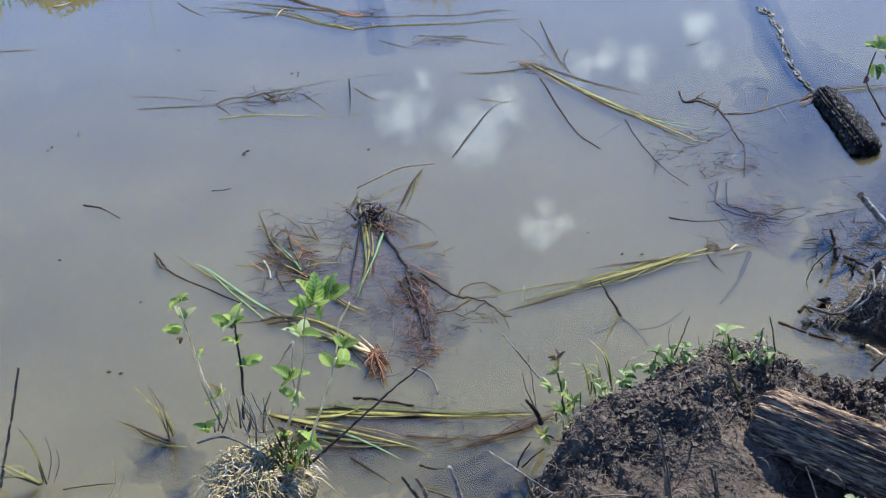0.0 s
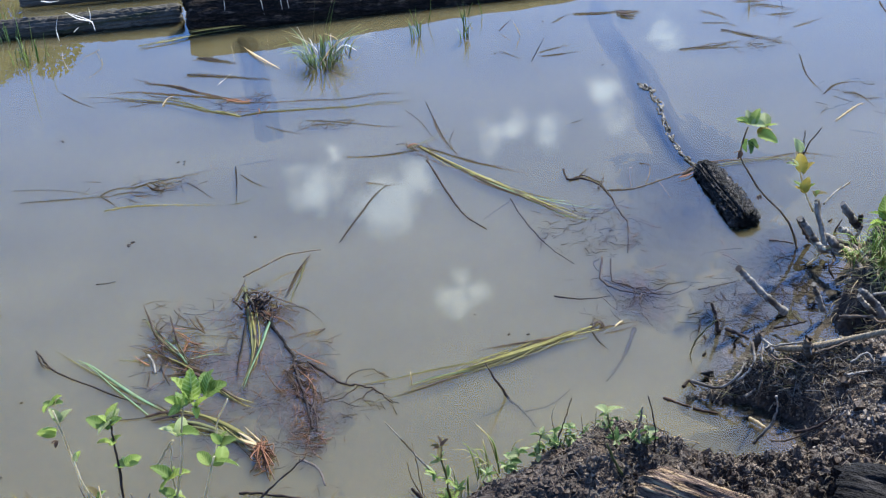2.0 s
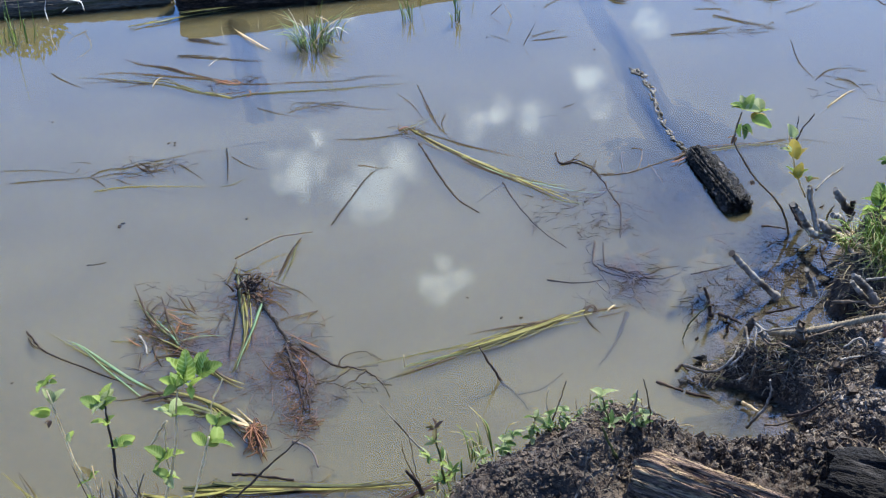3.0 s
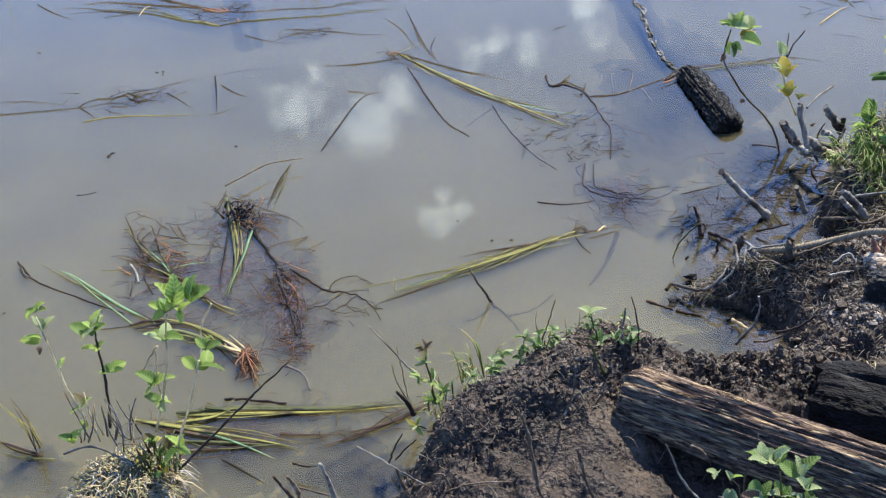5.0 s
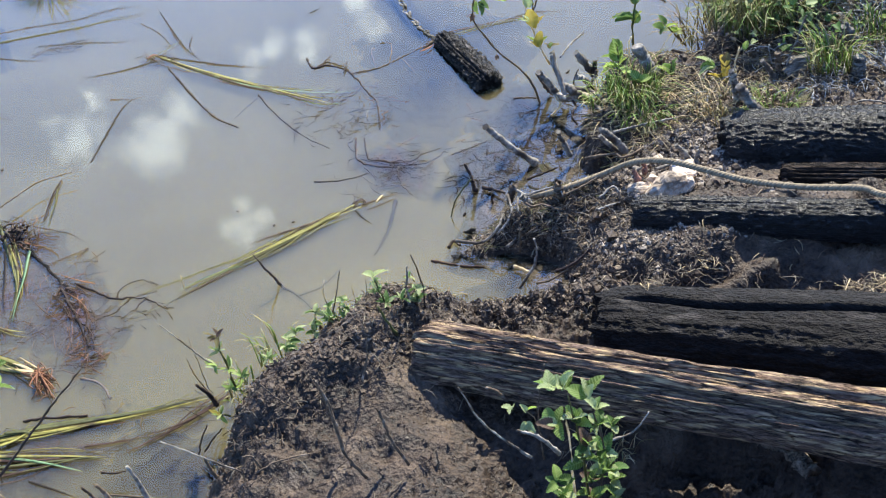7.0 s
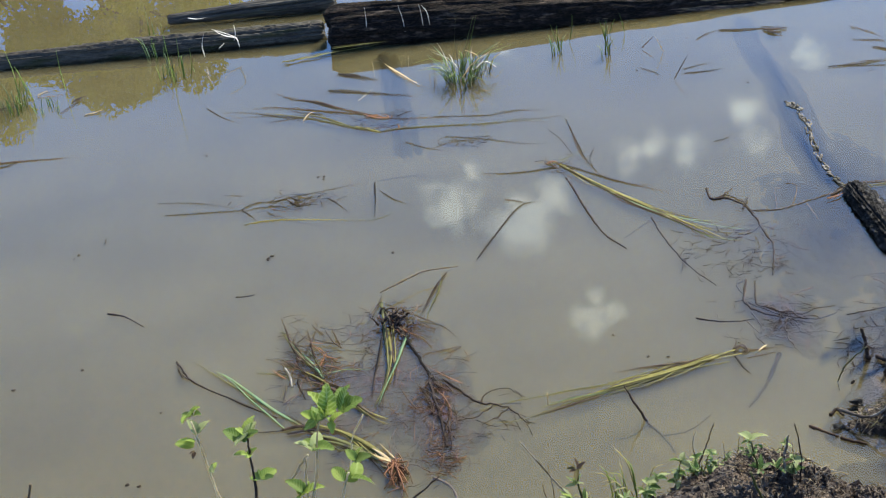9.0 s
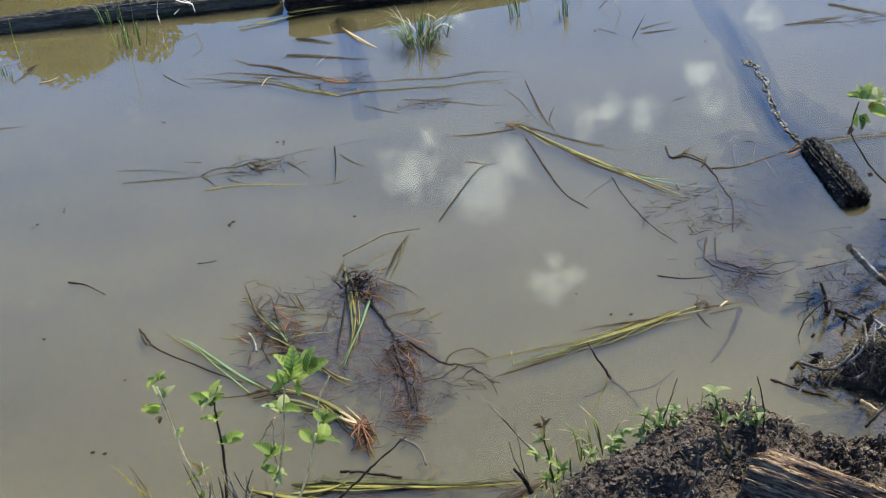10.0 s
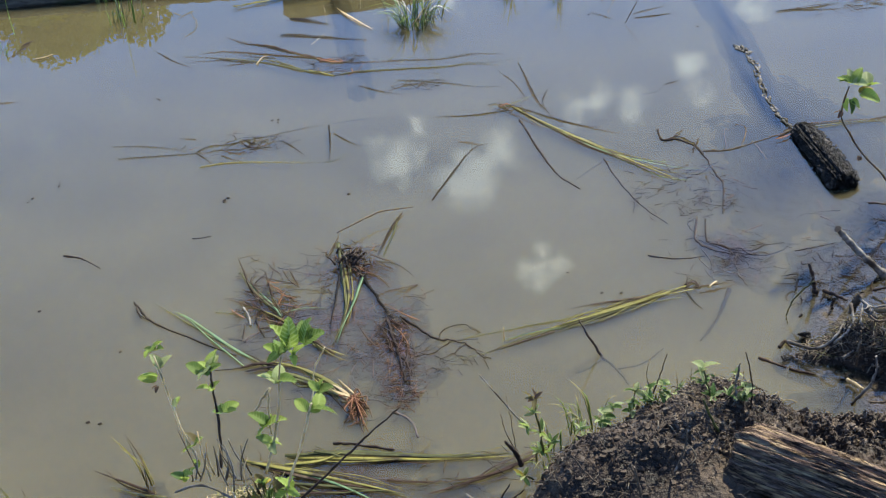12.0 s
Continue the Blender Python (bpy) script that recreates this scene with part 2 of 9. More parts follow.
REED_YELLOW = surface("yellow_reed", (0.0972, 0.08505, 0.0162), (0.2754, 0.2511, 0.06075), scale=12, grain=120, rough=(0.35, 0.6), bump=0.3, thin=0.2, spot=(0.045, 0.034, 0.016), spots=(0.56, 0.66), spot_scale=14)
REED_BROWN = surface("brown_reed", (0.017, 0.010, 0.0082), (0.062, 0.039, 0.028), scale=14, grain=120, rough=(0.45, 0.8), bump=0.3, spec=0.08, spot=(0.10, 0.078, 0.05), spots=(0.58, 0.68), spot_scale=20)
REED_DARK = surface("sodden_reed", (0.00553, 0.004424, 0.004608), (0.02396, 0.01843, 0.01751), scale=14, grain=120, rough=(0.4, 0.7), bump=0.3, spec=0.08)
REED_TEAL = surface("young_reed", (0.056, 0.119, 0.0525), (0.168, 0.252, 0.126), scale=14, grain=120, rough=(0.35, 0.6), bump=0.3, thin=0.2)
STRAW = surface("dry_straw", (0.36, 0.27, 0.14), (0.74, 0.60, 0.37), scale=20, grain=150, rough=(0.5, 0.8), bump=0.3, thin=0.35)
WHITE_STRAW = surface("bleached_straw", (0.432, 0.4176, 0.3888), (0.612, 0.6048, 0.576), scale=20, grain=150, rough=(0.5, 0.8), bump=0.3, thin=0.2)
FIBRES = surface("sunken_fibre_mat", (0.035, 0.018, 0.014), (0.12, 0.068, 0.048), scale=22, grain=120, rough=(0.9, 1.0), spec=0.0, world_space=True)
DARK_BED = surface("drowned_mud_and_shade", (0.006, 0.0055, 0.006), (0.026, 0.022, 0.02), scale=22, grain=120, rough=(0.9, 1.0), spec=0.0, world_space=True)
ROOT = surface("rust_root", (0.07, 0.026, 0.012), (0.22, 0.095, 0.045), scale=30, grain=150)
GRASS = surface("fresh_grass", (0.07875, 0.14, 0.02188), (0.2188, 0.315, 0.06125), scale=20, grain=150, rough=(0.35, 0.6), bump=0.2, thin=0.35)
GRASS_DRY = surface("old_grass", (0.1404, 0.1326, 0.0468), (0.3432, 0.3198, 0.156), scale=20, grain=150, bump=0.2, thin=0.3)
LEAF = leaf_material("alder_leaf", (0.115, 0.185, 0.024), (0.30, 0.40, 0.07), (0.42, 0.51, 0.17))
# darker copy of LEAF, with the shade put into its colour
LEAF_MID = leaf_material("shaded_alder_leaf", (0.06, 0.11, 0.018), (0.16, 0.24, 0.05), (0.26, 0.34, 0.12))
LEAF_DEEP = leaf_material("deep_green_leaf", (0.03375, 0.075, 0.01875), (0.0825, 0.15, 0.0375), (0.15, 0.225, 0.075))
LEAF_YELLOW = leaf_material("yellowing_leaf", (0.27, 0.195, 0.0225), (0.4125, 0.315, 0.0375), (0.45, 0.375, 0.1125))
LEAF_RED = leaf_material("reddish_leaf", (0.08704, 0.05304, 0.0272), (0.1523, 0.1149, 0.0476), (0.1632, 0.1768, 0.068))
LEAF_SILVER = leaf_material("silvery_leaf", (0.19, 0.24, 0.085), (0.34, 0.40, 0.18), (0.44, 0.48, 0.27))
LEAF_DRY = leaf_material("dry_leaf", (0.06, 0.036, 0.027), (0.12, 0.078, 0.06), (0.15, 0.102, 0.072))
ROPE = surface("hemp_rope", (0.127, 0.09757, 0.06038), (0.2668, 0.2129, 0.1391), scale=40, grain=260, rough=(0.7, 0.95), bump=0.8, depth=0.003)
STONE = surface("pale_stone", (0.20, 0.15, 0.105), (0.66, 0.53, 0.40), scale=14, grain=70, rough=(0.6, 0.9), bump=0.8, depth=0.008, spot=(0.1763, 0.1207, 0.07644), spots=(0.6, 0.75), spot_scale=9, spread=(0.42, 0.58))
PINK = surface("reddish_wood_chip", (0.132, 0.054, 0.036), (0.27, 0.144, 0.108), scale=30, grain=120, bump=0.6)
BARK_FAR = surface("tree_bark", (0.05, 0.04, 0.03), (0.16, 0.13, 0.10), scale=3, grain=20)
CROWN = surface("far_foliage", (0.135, 0.152, 0.0108), (0.33, 0.336, 0.027), scale=3, grain=20, thin=0.25)


def murk(name, colour, cover):
    """Silty water body; cover below 1 lets what lies deeper show faintly."""
    m = surface(name, tuple(c * 0.80 for c in colour), tuple(c * 1.13 for c in colour), scale=0.9, stretch=(0.6, 1.3, 1), grain=3.5, rough=(0.9, 1.0), bump=0.0, spec=0.0, world_space=True, vary=0.0)
    n, l = m.node_tree.nodes, m.node_tree.links
    if cover < 1:
        t, mix = n.new("ShaderNodeBsdfTransparent"), n.new("ShaderNodeMixShader")
        mix.inputs[0].default_value = cover
        l.new(t.outputs[0], mix.inputs[1])
        l.new(n["Principled BSDF"].outputs[0], mix.inputs[2])
        l.new(mix.outputs[0], n["Material Output"].inputs[0])
    return m


def water_skin():
    m = bpy.data.materials.new("water_skin")
    m.use_nodes = True
    n, l = m.node_tree.nodes, m.node_tree.links
    n.clear()
    out, mix, facing = n.new("ShaderNodeOutputMaterial"), n.new("ShaderNodeMixShader"), n.new("ShaderNodeLayerWeight")
    gloss, clear = n.new("ShaderNodeBsdfGlossy"), n.new("ShaderNodeBsdfTransparent")
    gloss.inputs["Roughness"].default_value = 0.0
    facing.inputs[0].default_value = 0.5
    steep, share = n.new("ShaderNodeMath"), n.new("ShaderNodeMapRange")
    steep.operation = "POWER"
    steep.inputs[1].default_value = 3.9
    share.inputs[3].default_value, share.inputs[4].default_value = 0.055, 1.25
    l.new(facing.outputs["Facing"], steep.inputs[0])
    l.new(steep.outputs[0], share.inputs[0])
    ripple, bump = n.new("ShaderNodeTexNoise"), n.new("ShaderNodeBump")
    l.new(n.new("ShaderNodeNewGeometry").outputs["Position"], ripple.inputs["Vector"])
    ripple.inputs["Scale"].default_value, ripple.inputs["Detail"].default_value = 2.2, 2.0
    bump.inputs["Strength"].default_value, bump.inputs["Distance"].default_value = 0.05, 0.005
    l.new(ripple.outputs[0], bump.inputs["Height"])
    l.new(bump.outputs[0], gloss.inputs["Normal"])
    l.new(share.outputs[0], mix.inputs[0])
    l.new(clear.outputs[0], mix.inputs[1])
    l.new(gloss.outputs[0], mix.inputs[2])
    l.new(mix.outputs[0], out.inputs[0])
    return m


SILT = (0.108, 0.094, 0.048)
# each layer takes part of the light, so the deeper silt is paler to look alike
LAYERS, share = [], 1.0
for name, depth, cover in (("silt_veil", -0.0015, 0.14), ("silt_haze", -0.0035, 0.15), ("silt_drift", -0.006, 0.17), ("silt_cloud", -0.009, 0.20), ("silt_swirl", -0.0125, 0.25), ("silt_bank", -0.0165, 0.34), ("silt_body", -0.022, 1.0)):
    LAYERS.append((depth, murk(name, tuple(c / share for c in SILT), cover)))
    share *= 1 - cover
SKIN = water_skin()


# ---------------------------------------------------------------- building helpers
BASE = {}
rng = random.Random(4)


def thing(name, at, label, category, group="", kind=""):
    ob = tagged(new(name), label, category, group, kind)
    ob.empty_display_size = 0.05
    ob.location = at
    BASE[ob.name] = Vector(at)
    return ob


def put(name, data, material, parent=None, label="", smooth=True):
    """Links mesh data whose points are in world metres, under a thing or on its own."""
    verts, faces = data
    me = bpy.data.meshes.new(name)
    off = BASE.get(parent.name, Vector((0, 0, 0))) if parent else Vector((0, 0, 0))
    me.from_pydata([(v[0] - off[0], v[1] - off[1], v[2] - off[2]) for v in verts], [], faces)
    me.materials.append(material)
    if smooth:
        me.polygons.foreach_set("use_smooth", [len(f) < 5 for f in faces])
    me.update()
    ob = new(name, me)
    if parent:
        ob.parent = parent
        BASE[ob.name] = off
    return tagged(ob, label) if label else ob


def joined(parts):
    verts, faces = [], []
    for v, f in parts:
        n = len(verts)
        verts += v
        faces += [[i + n for i in face] for face in f]
    return verts, faces


def glide(points, n):
    """n places along a smooth line through the points."""
    p = [Vector(q) for q in points]
    if len(p) == 2:
        return [p[0].lerp(p[1], k / (n - 1)) for k in range(n)]
    p = [2 * p[0] - p[1]] + p + [2 * p[-1] - p[-2]]
    spans, out = len(p) - 3, []
    for k in range(n):
        u = k / (n - 1) * spans
        i = min(int(u), spans - 1)
        u -= i
        a, b, c, d = p[i:i + 4]
        out.append(0.5 * ((2 * b) + (c - a) * u + (2 * a - 5 * b + 4 * c - d) * u * u + (3 * b - a - 3 * c + d) * u ** 3))
    return out


def tube(points, r0, r1, n=8, sides=6, flat=1.0, wobble=0.0, seed=0, knots=0.0):
    """A tapering stem along the points; flat below 1 presses it to a blade lying level."""
    line = glide(points, n)
    rr = random.Random(seed * 7919 + int(abs(points[0][0]) * 1e4) + int(abs(points[0][1]) * 1e4))
    for k in range(1, n - 1):
        line[k] = line[k] + Vector((rr.uniform(-1, 1), rr.uniform(-1, 1), rr.uniform(-0.4, 0.4))) * wobble
    verts, faces = [], []
    for k, c in enumerate(line):
        ahead = (line[min(k + 1, n - 1)] - line[max(k - 1, 0)]).normalized()
        side = ahead.cross(Vector((0, 0, 1)))
        side = side.normalized() if side.length > 1e-3 else Vector((1, 0, 0))
        up = side.cross(ahead).normalized()
        u = k / (n - 1)
        r = (r0 + (r1 - r0) * u) * (1 + knots * rr.uniform(-1, 1))
        for s in range(sides):
            a = 2 * math.pi * s / sides
            verts.append(tuple(c + side * (r * math.cos(a)) + up * (r * flat * math.sin(a))))
    for k in range(n - 1):
        for s in range(sides):
            a, b = k * sides + s, k * sides + (s + 1) % sides
            faces.append([a, b, b + sides, a + sides])
    faces.append(list(range(sides))[::-1])
    faces.append(list(range((n - 1) * sides, n * sides)))
    return verts, faces


def blade(points, width, n=10, seed=0):
    """A reed blade: broad in the middle of its length, fine at the tip, keeled below."""
    line = glide(points, n)
    verts, faces = [], []
    for k, c in enumerate(line):
        ahead = (line[min(k + 1, n - 1)] - line[max(k - 1, 0)]).normalized()
        side = ahead.cross(Vector((0, 0, 1)))
        side = side.normalized() if side.length > 1e-3 else Vector((1, 0, 0))
        up = side.cross(ahead).normalized()
        u = k / (n - 1)
        w = width * 0.5 * (0.75 + 0.25 * math.sin(math.pi * min(1, u * 1.6))) * (1 - u ** 4 * 0.92)
        verts += [tuple(c - side * w + up * w * 0.25), tuple(c + up * w * 0.05), tuple(c + side * w + up * w * 0.25), tuple(c - up * w * 0.35)]
    for k in range(n - 1):
        for s in range(4):
            a, b = 4 * k + s, 4 * k + (s + 1) % 4
            faces.append([a, b, b + 4, a + 4])
    return verts, faces + [[3, 2, 1, 0], [4 * n - 4, 4 * n - 3, 4 * n - 2, 4 * n - 1]]


def afloat(points, lift=0.0009):
    """What drifts on the pond lies half sunk in its surface; all else stays as it is."""
    p = np.array([tuple(q) for q in points], float)
    if p[:, 2].max() < 0.026 and p[:, 2].min() > -0.001 and ground_height(p[:, 0], p[:, 1]).max() < -0.004:
        p[:, 2] = p[:, 2] * 0.3 + lift
    return [Vector(q) for q in p]


def twig(name, points, r0, r1, material, label, n=9, category="twig", forks=(), wobble=0.002, group="", sides=6):
    """A twig as a thing: stem and side shoots."""
    points, forks = afloat(points, -r0 * 0.15), [afloat(f, 0.0) for f in forks]
    t = thing(name, points[0], label, category, group)
    if name in ("twig", "stick"):
        r0, r1 = r0 * 0.6, r1 * 0.55
    elif name == "root":
        r0, r1 = r0 * 0.72, r1 * 0.72
    put("stem", tube(points, r0, r1, n * 2, sides, wobble=wobble * 0.7, knots=0.26), material, t)
    for f in forks:
        put("side_shoot", tube(f, r0 * 0.6, r1 * 0.6, max(4, n - 1), 5, wobble=wobble, knots=0.2), material, t)
    return t


def bundle(name, label, blades, category="reeds", group="floating reeds"):
    """Reeds that drift together. blades: (points, width, material)."""
    t = thing(name, blades[0][0][0], label, category, group)
    for k, (points, width, material) in enumerate(blades):
        points = afloat(points)
        put("reed_blade", blade(points, width * 0.82, 12, k), material, t)
        for _ in range((2 if material is REED_YELLOW or material is REED_DARK else 1) if width >= 0.008 and name != "dead_reed" and name != "reed" else 0):
            side = Vector((rng.uniform(-1, 1), rng.uniform(-1, 1), 0)) * width * 1.0
            ends = [Vector(p) + side * rng.uniform(0.4, 1.3) + Vector((rng.gauss(0, 0.010), rng.gauss(0, 0.012), rng.uniform(-0.003, 0.002))) for p in points]
            ends[-1] += (ends[-1] - ends[-2]) * rng.uniform(-0.45, 0.2)
            put("reed_blade", blade(ends, width * rng.uniform(0.2, 0.45), 10, k), material if material is REED_YELLOW else rng.choice((material, material, REED_BROWN, REED_DARK)), t)
    return t


def fbm(p, octaves=5, seed=0.0, gain=0.5):
    """Smooth noise from -1 to 1 at the rows of p."""
    p = np.asarray(p, float) + seed * 17.31
    total, amp = np.zeros(len(p)), 1.0
    for _ in range(octaves):
        i = np.floor(p).astype(np.int64)
        f = p - i
        f = f * f * (3 - 2 * f)
        value = np.zeros(len(p))
        for dx in (0, 1):
            for dy in (0, 1):
                for dz in (0, 1):
                    h = (i[:, 0] + dx) * 374761393 + (i[:, 1] + dy) * 668265263 + (i[:, 2] + dz) * 2147483647
                    h = (h ^ (h >> 13)) * 1274126177
                    h = ((h ^ (h >> 16)) & 0xFFFFFF) / 0x7FFFFF - 1.0
                    value += h * (f[:, 0] if dx else 1 - f[:, 0]) * (f[:, 1] if dy else 1 - f[:, 1]) * (f[:, 2] if dz else 1 - f[:, 2])
        total += amp * value
        p, amp = p * 2.03 + 5.7, amp * gain
    return total


# ---------------------------------------------------------------- ground and water
SHORE = [(-0.60, 0.9), (-0.22, 1.35), (-0.10, 1.70), (0.02, 1.95), (0.10, 2.08), (0.20, 2.20), (0.33, 2.28), (0.50, 2.32), (0.62, 2.27), (0.71, 2.21), (0.80, 2.18),
         (0.86, 2.195), (0.905, 2.205), (0.943, 2.27), (0.952, 2.345), (0.93, 2.40), (0.865, 2.44), (0.80, 2.45), (0.76, 2.50), (0.80, 2.545), (0.92, 2.565), (1.06, 2.57), (1.16, 2.58), (1.22, 2.62),
         (1.17, 2.68), (1.19, 2.75), (1.26, 2.84), (1.31, 2.95), (1.33, 3.04), (1.45, 3.05), (1.60, 2.97), (1.72, 3.05), (1.80, 3.22), (1.92, 3.33), (2.05, 3.45)]
LAND = SHORE + [(2.4, 3.75), (3.2, 4.2), (6, 6), (9, 12), (6, 20), (-4, 22), (-16, 20), (-20, 12), (-16, 4), (-9, 0.5), (-4, -0.2), (-1.6, 0.4)]
HUMPS = [(0.95, 2.085, 0.07, 0.045, 0.05), (1.10, 2.22, 0.14, 0.07, 0.03), (0.917, 1.518, 0.16, 0.09, -0.13), (1.039, 1.429, 0.16, 0.09, -0.13), (0.33, 2.05, 0.20, 0.13, 0.075), (0.50, 2.14, 0.14, 0.10, 0.07), (0.17, 2.02, 0.10, 0.10, 0.05), (0.78, 2.10, 0.10, 0.05, 0.03), (1.05, 1.86, 0.4, 0.09, -0.11), (0.95, 1.53, 0.35, 0.10, -0.10), (1.25, 2.10, 0.35, 0.05, 0.045),
         (0.62, 1.62, 0.16, 0.13, -0.10), (0.95, 1.45, 0.2, 0.12, -0.12), (0.92, 2.50, 0.12, 0.05, 0.03), (1.10, 2.47, 0.10, 0.06, 0.02), (1.4, 2.85, 0.16, 0.1, 0.03),
         (1.95, 3.0, 0.25, 0.2, 0.10), (1.7, 2.86, 0.10, 0.08, -0.08), (2.3, 2.9, 0.3, 0.3, 0.1), (1.165, 1.702, 0.12, 0.07, -0.10), (1.10, 1.36, 0.4, 0.13, -0.14),
         (1.007, 2.084, 0.10, 0.030, -0.06), (1.138, 2.015, 0.10, 0.030, -0.06), (1.264, 1.941, 0.10, 0.030, -0.06), (1.387, 1.867, 0.10, 0.030, -0.06), (1.485, 1.804, 0.10, 0.030, -0.06)]


def edge_distance(x, y, ring):
    """Distance to the ring, below zero inside it."""
    best, inside = np.full(x.shape, 1e9), np.zeros(x.shape, bool)
    for (ax, ay), (bx, by) in zip(ring, ring[1:] + ring[:1]):
        ux, uy = bx - ax, by - ay
        u = np.clip(((x - ax) * ux + (y - ay) * uy) / (ux * ux + uy * uy), 0, 1)
        best = np.minimum(best, np.hypot(x - ax - u * ux, y - ay - u * uy))
        cross = (ay > y) != (by > y)
        with np.errstate(divide="ignore", invalid="ignore"):
            inside ^= cross & (x < (bx - ax) * (y - ay) / (by - ay if by != ay else 1e-9) + ax)
    return np.where(inside, -best, best)


def ground_height(x, y, rough=True):
    d = edge_distance(x, y, LAND)          # positive on land, below zero in the pond
    flat = np.stack([x, y, 0 * x], 1)
    d = d + 0.02 * fbm(flat * 9, 3, 2)
    soft = 0.045 + 0.15 * np.exp(-((x - 0.98) / 0.16) ** 2 - ((y - 2.52) / 0.09) ** 2)
    z = np.where(d > 0, 0.115 * (1 - np.exp(-np.maximum(d, 0) / soft)) + 0.09 * np.clip(d, 0, 0.5), np.maximum(d * 0.9, -0.5))
    a = np.maximum(-d, 0)                   # muddy shelf under the water along the log bank
    shelf = -0.002 - 0.009 * a - 0.07 * a * a + 0.004 * fbm(flat * 5, 3, 21)
    z = np.where(d < 0, z + (np.clip(np.minimum(shelf, -0.0025), z, 0) - z) * np.clip((x - 0.62) / 0.25, 0, 1) * np.clip((3.25 - y) / 0.3, 0, 1), z)
    for cx, cy, rx, ry, h in HUMPS:
        z += np.where(d > 0, np.minimum(1, np.maximum(d, 0) / 0.05), 0) * h * np.exp(-((x - cx) / rx) ** 2 - ((y - cy) / ry) ** 2)
    z = np.where(d > 0.08, np.maximum(z, 0.03), z)
    along, across = (x - 0.535) * 0.7265 - (y - 2.02) * 0.6876, (x - 0.535) * 0.6876 + (y - 2.02) * 0.7265      # mud packed under the brown log
    packed = (0.105 + 0.054 * along) * np.exp(-((across - 0.012) / 0.05) ** 2)
    z = np.where((along > 0.3) & (along < 1.5), np.maximum(z, packed), z)
    z += np.clip(1.25 - y, 0, 1.2) * 0.25 * (d > 0) * np.clip((x + 0.6) / 0.8, 0, 1)
    z += np.clip(d - 1.5, 0, 60) * 0.03 + np.clip(d - 0.6, 0, 1) * 0.06 * fbm(flat * 1.1, 3, 4)
    if rough:
        k = np.clip(d / 0.04 + 0.4, 0, 1)
        k = k * np.clip((x + 0.25) / 0.15, 0, 1) * np.clip((2.85 - x) / 0.15, 0, 1) * np.clip((y - 1.2) / 0.15, 0, 1) * np.clip((3.55 - y) / 0.15, 0, 1)
        crumb = np.clip(0.55 + 1.3 * fbm(flat * 2.2, 2, 7), 0.15, 1)
        z += k * 0.024 * fbm(flat * 9, 4, 5)
        z += k * crumb * (1 - 0.55 * np.clip((x - 1.0) / 0.2, 0, 1)) * (0.015 * fbm(flat * 26, 4, 11, 0.7) + 0.012 * (0.6 - 2 * np.abs(fbm(flat * 36, 3, 13, 0.6))))
    return z


def ground_z(x, y):
    return float(ground_height(np.array([x]), np.array([y]))[0])


def spaced(low, high, step, far):
    """Even steps from low to high, then ever wider ones out to far on both sides."""
    mid = list(np.arange(low, high + 1e-6, step))
    out, s = [], step
    while not out or out[-1] < far:
        s *= 1.35
        out.append((out[-1] if out else 0) + s)
    return np.array([low - o for o in out[::-1]] + mid + [high + o for o in out])


gx, gy = spaced(-0.12, 2.7, 0.0052, 260), spaced(1.35, 3.4, 0.0052, 260)
X, Y = np.meshgrid(gx, gy)
Z = ground_height(X.ravel(), Y.ravel())
nx, ny = len(gx), len(gy)
verts = np.stack([X.ravel(), Y.ravel(), Z], 1).tolist()
idx = np.arange(nx * ny).reshape(ny, nx)
faces = np.stack([idx[:-1, :-1].ravel(), idx[:-1, 1:].ravel(), idx[1:, 1:].ravel(), idx[1:, :-1].ravel()], 1).tolist()
ground = put("ground", (verts, faces), MUD)
tagged(ground, "dark wet churned mud bank round the pond", "ground", kind="structure")


def sheet(name, z, material, label, reach=20.0):
    n = 24
    v = [(-6 + reach * math.cos(2 * math.pi * k / n), 10 + reach * 0.9 * math.sin(2 * math.pi * k / n), z) for k in range(n)]
    return tagged(put(name, (v, [list(range(n))]), material, smooth=False), label, "water", kind="structure")


sheet("water", 0.0, SKIN, "still pond surface that mirrors sky and clouds")
for (depth, silt), name, label in zip(LAYERS, ("water_veil", "water_haze", "water_drift", "water_silt", "water_swirl", "water_bank", "water_depth"),
                                      ("faint silt right under the pond surface", "thin silt just under the pond surface", "drifting silt under the pond surface", "cloudy silt in the pond water",
                                       "thick silt in the pond water", "dense silt in the pond water", "opaque grey-brown silty pond water")):
    sheet(name, depth, silt, label)


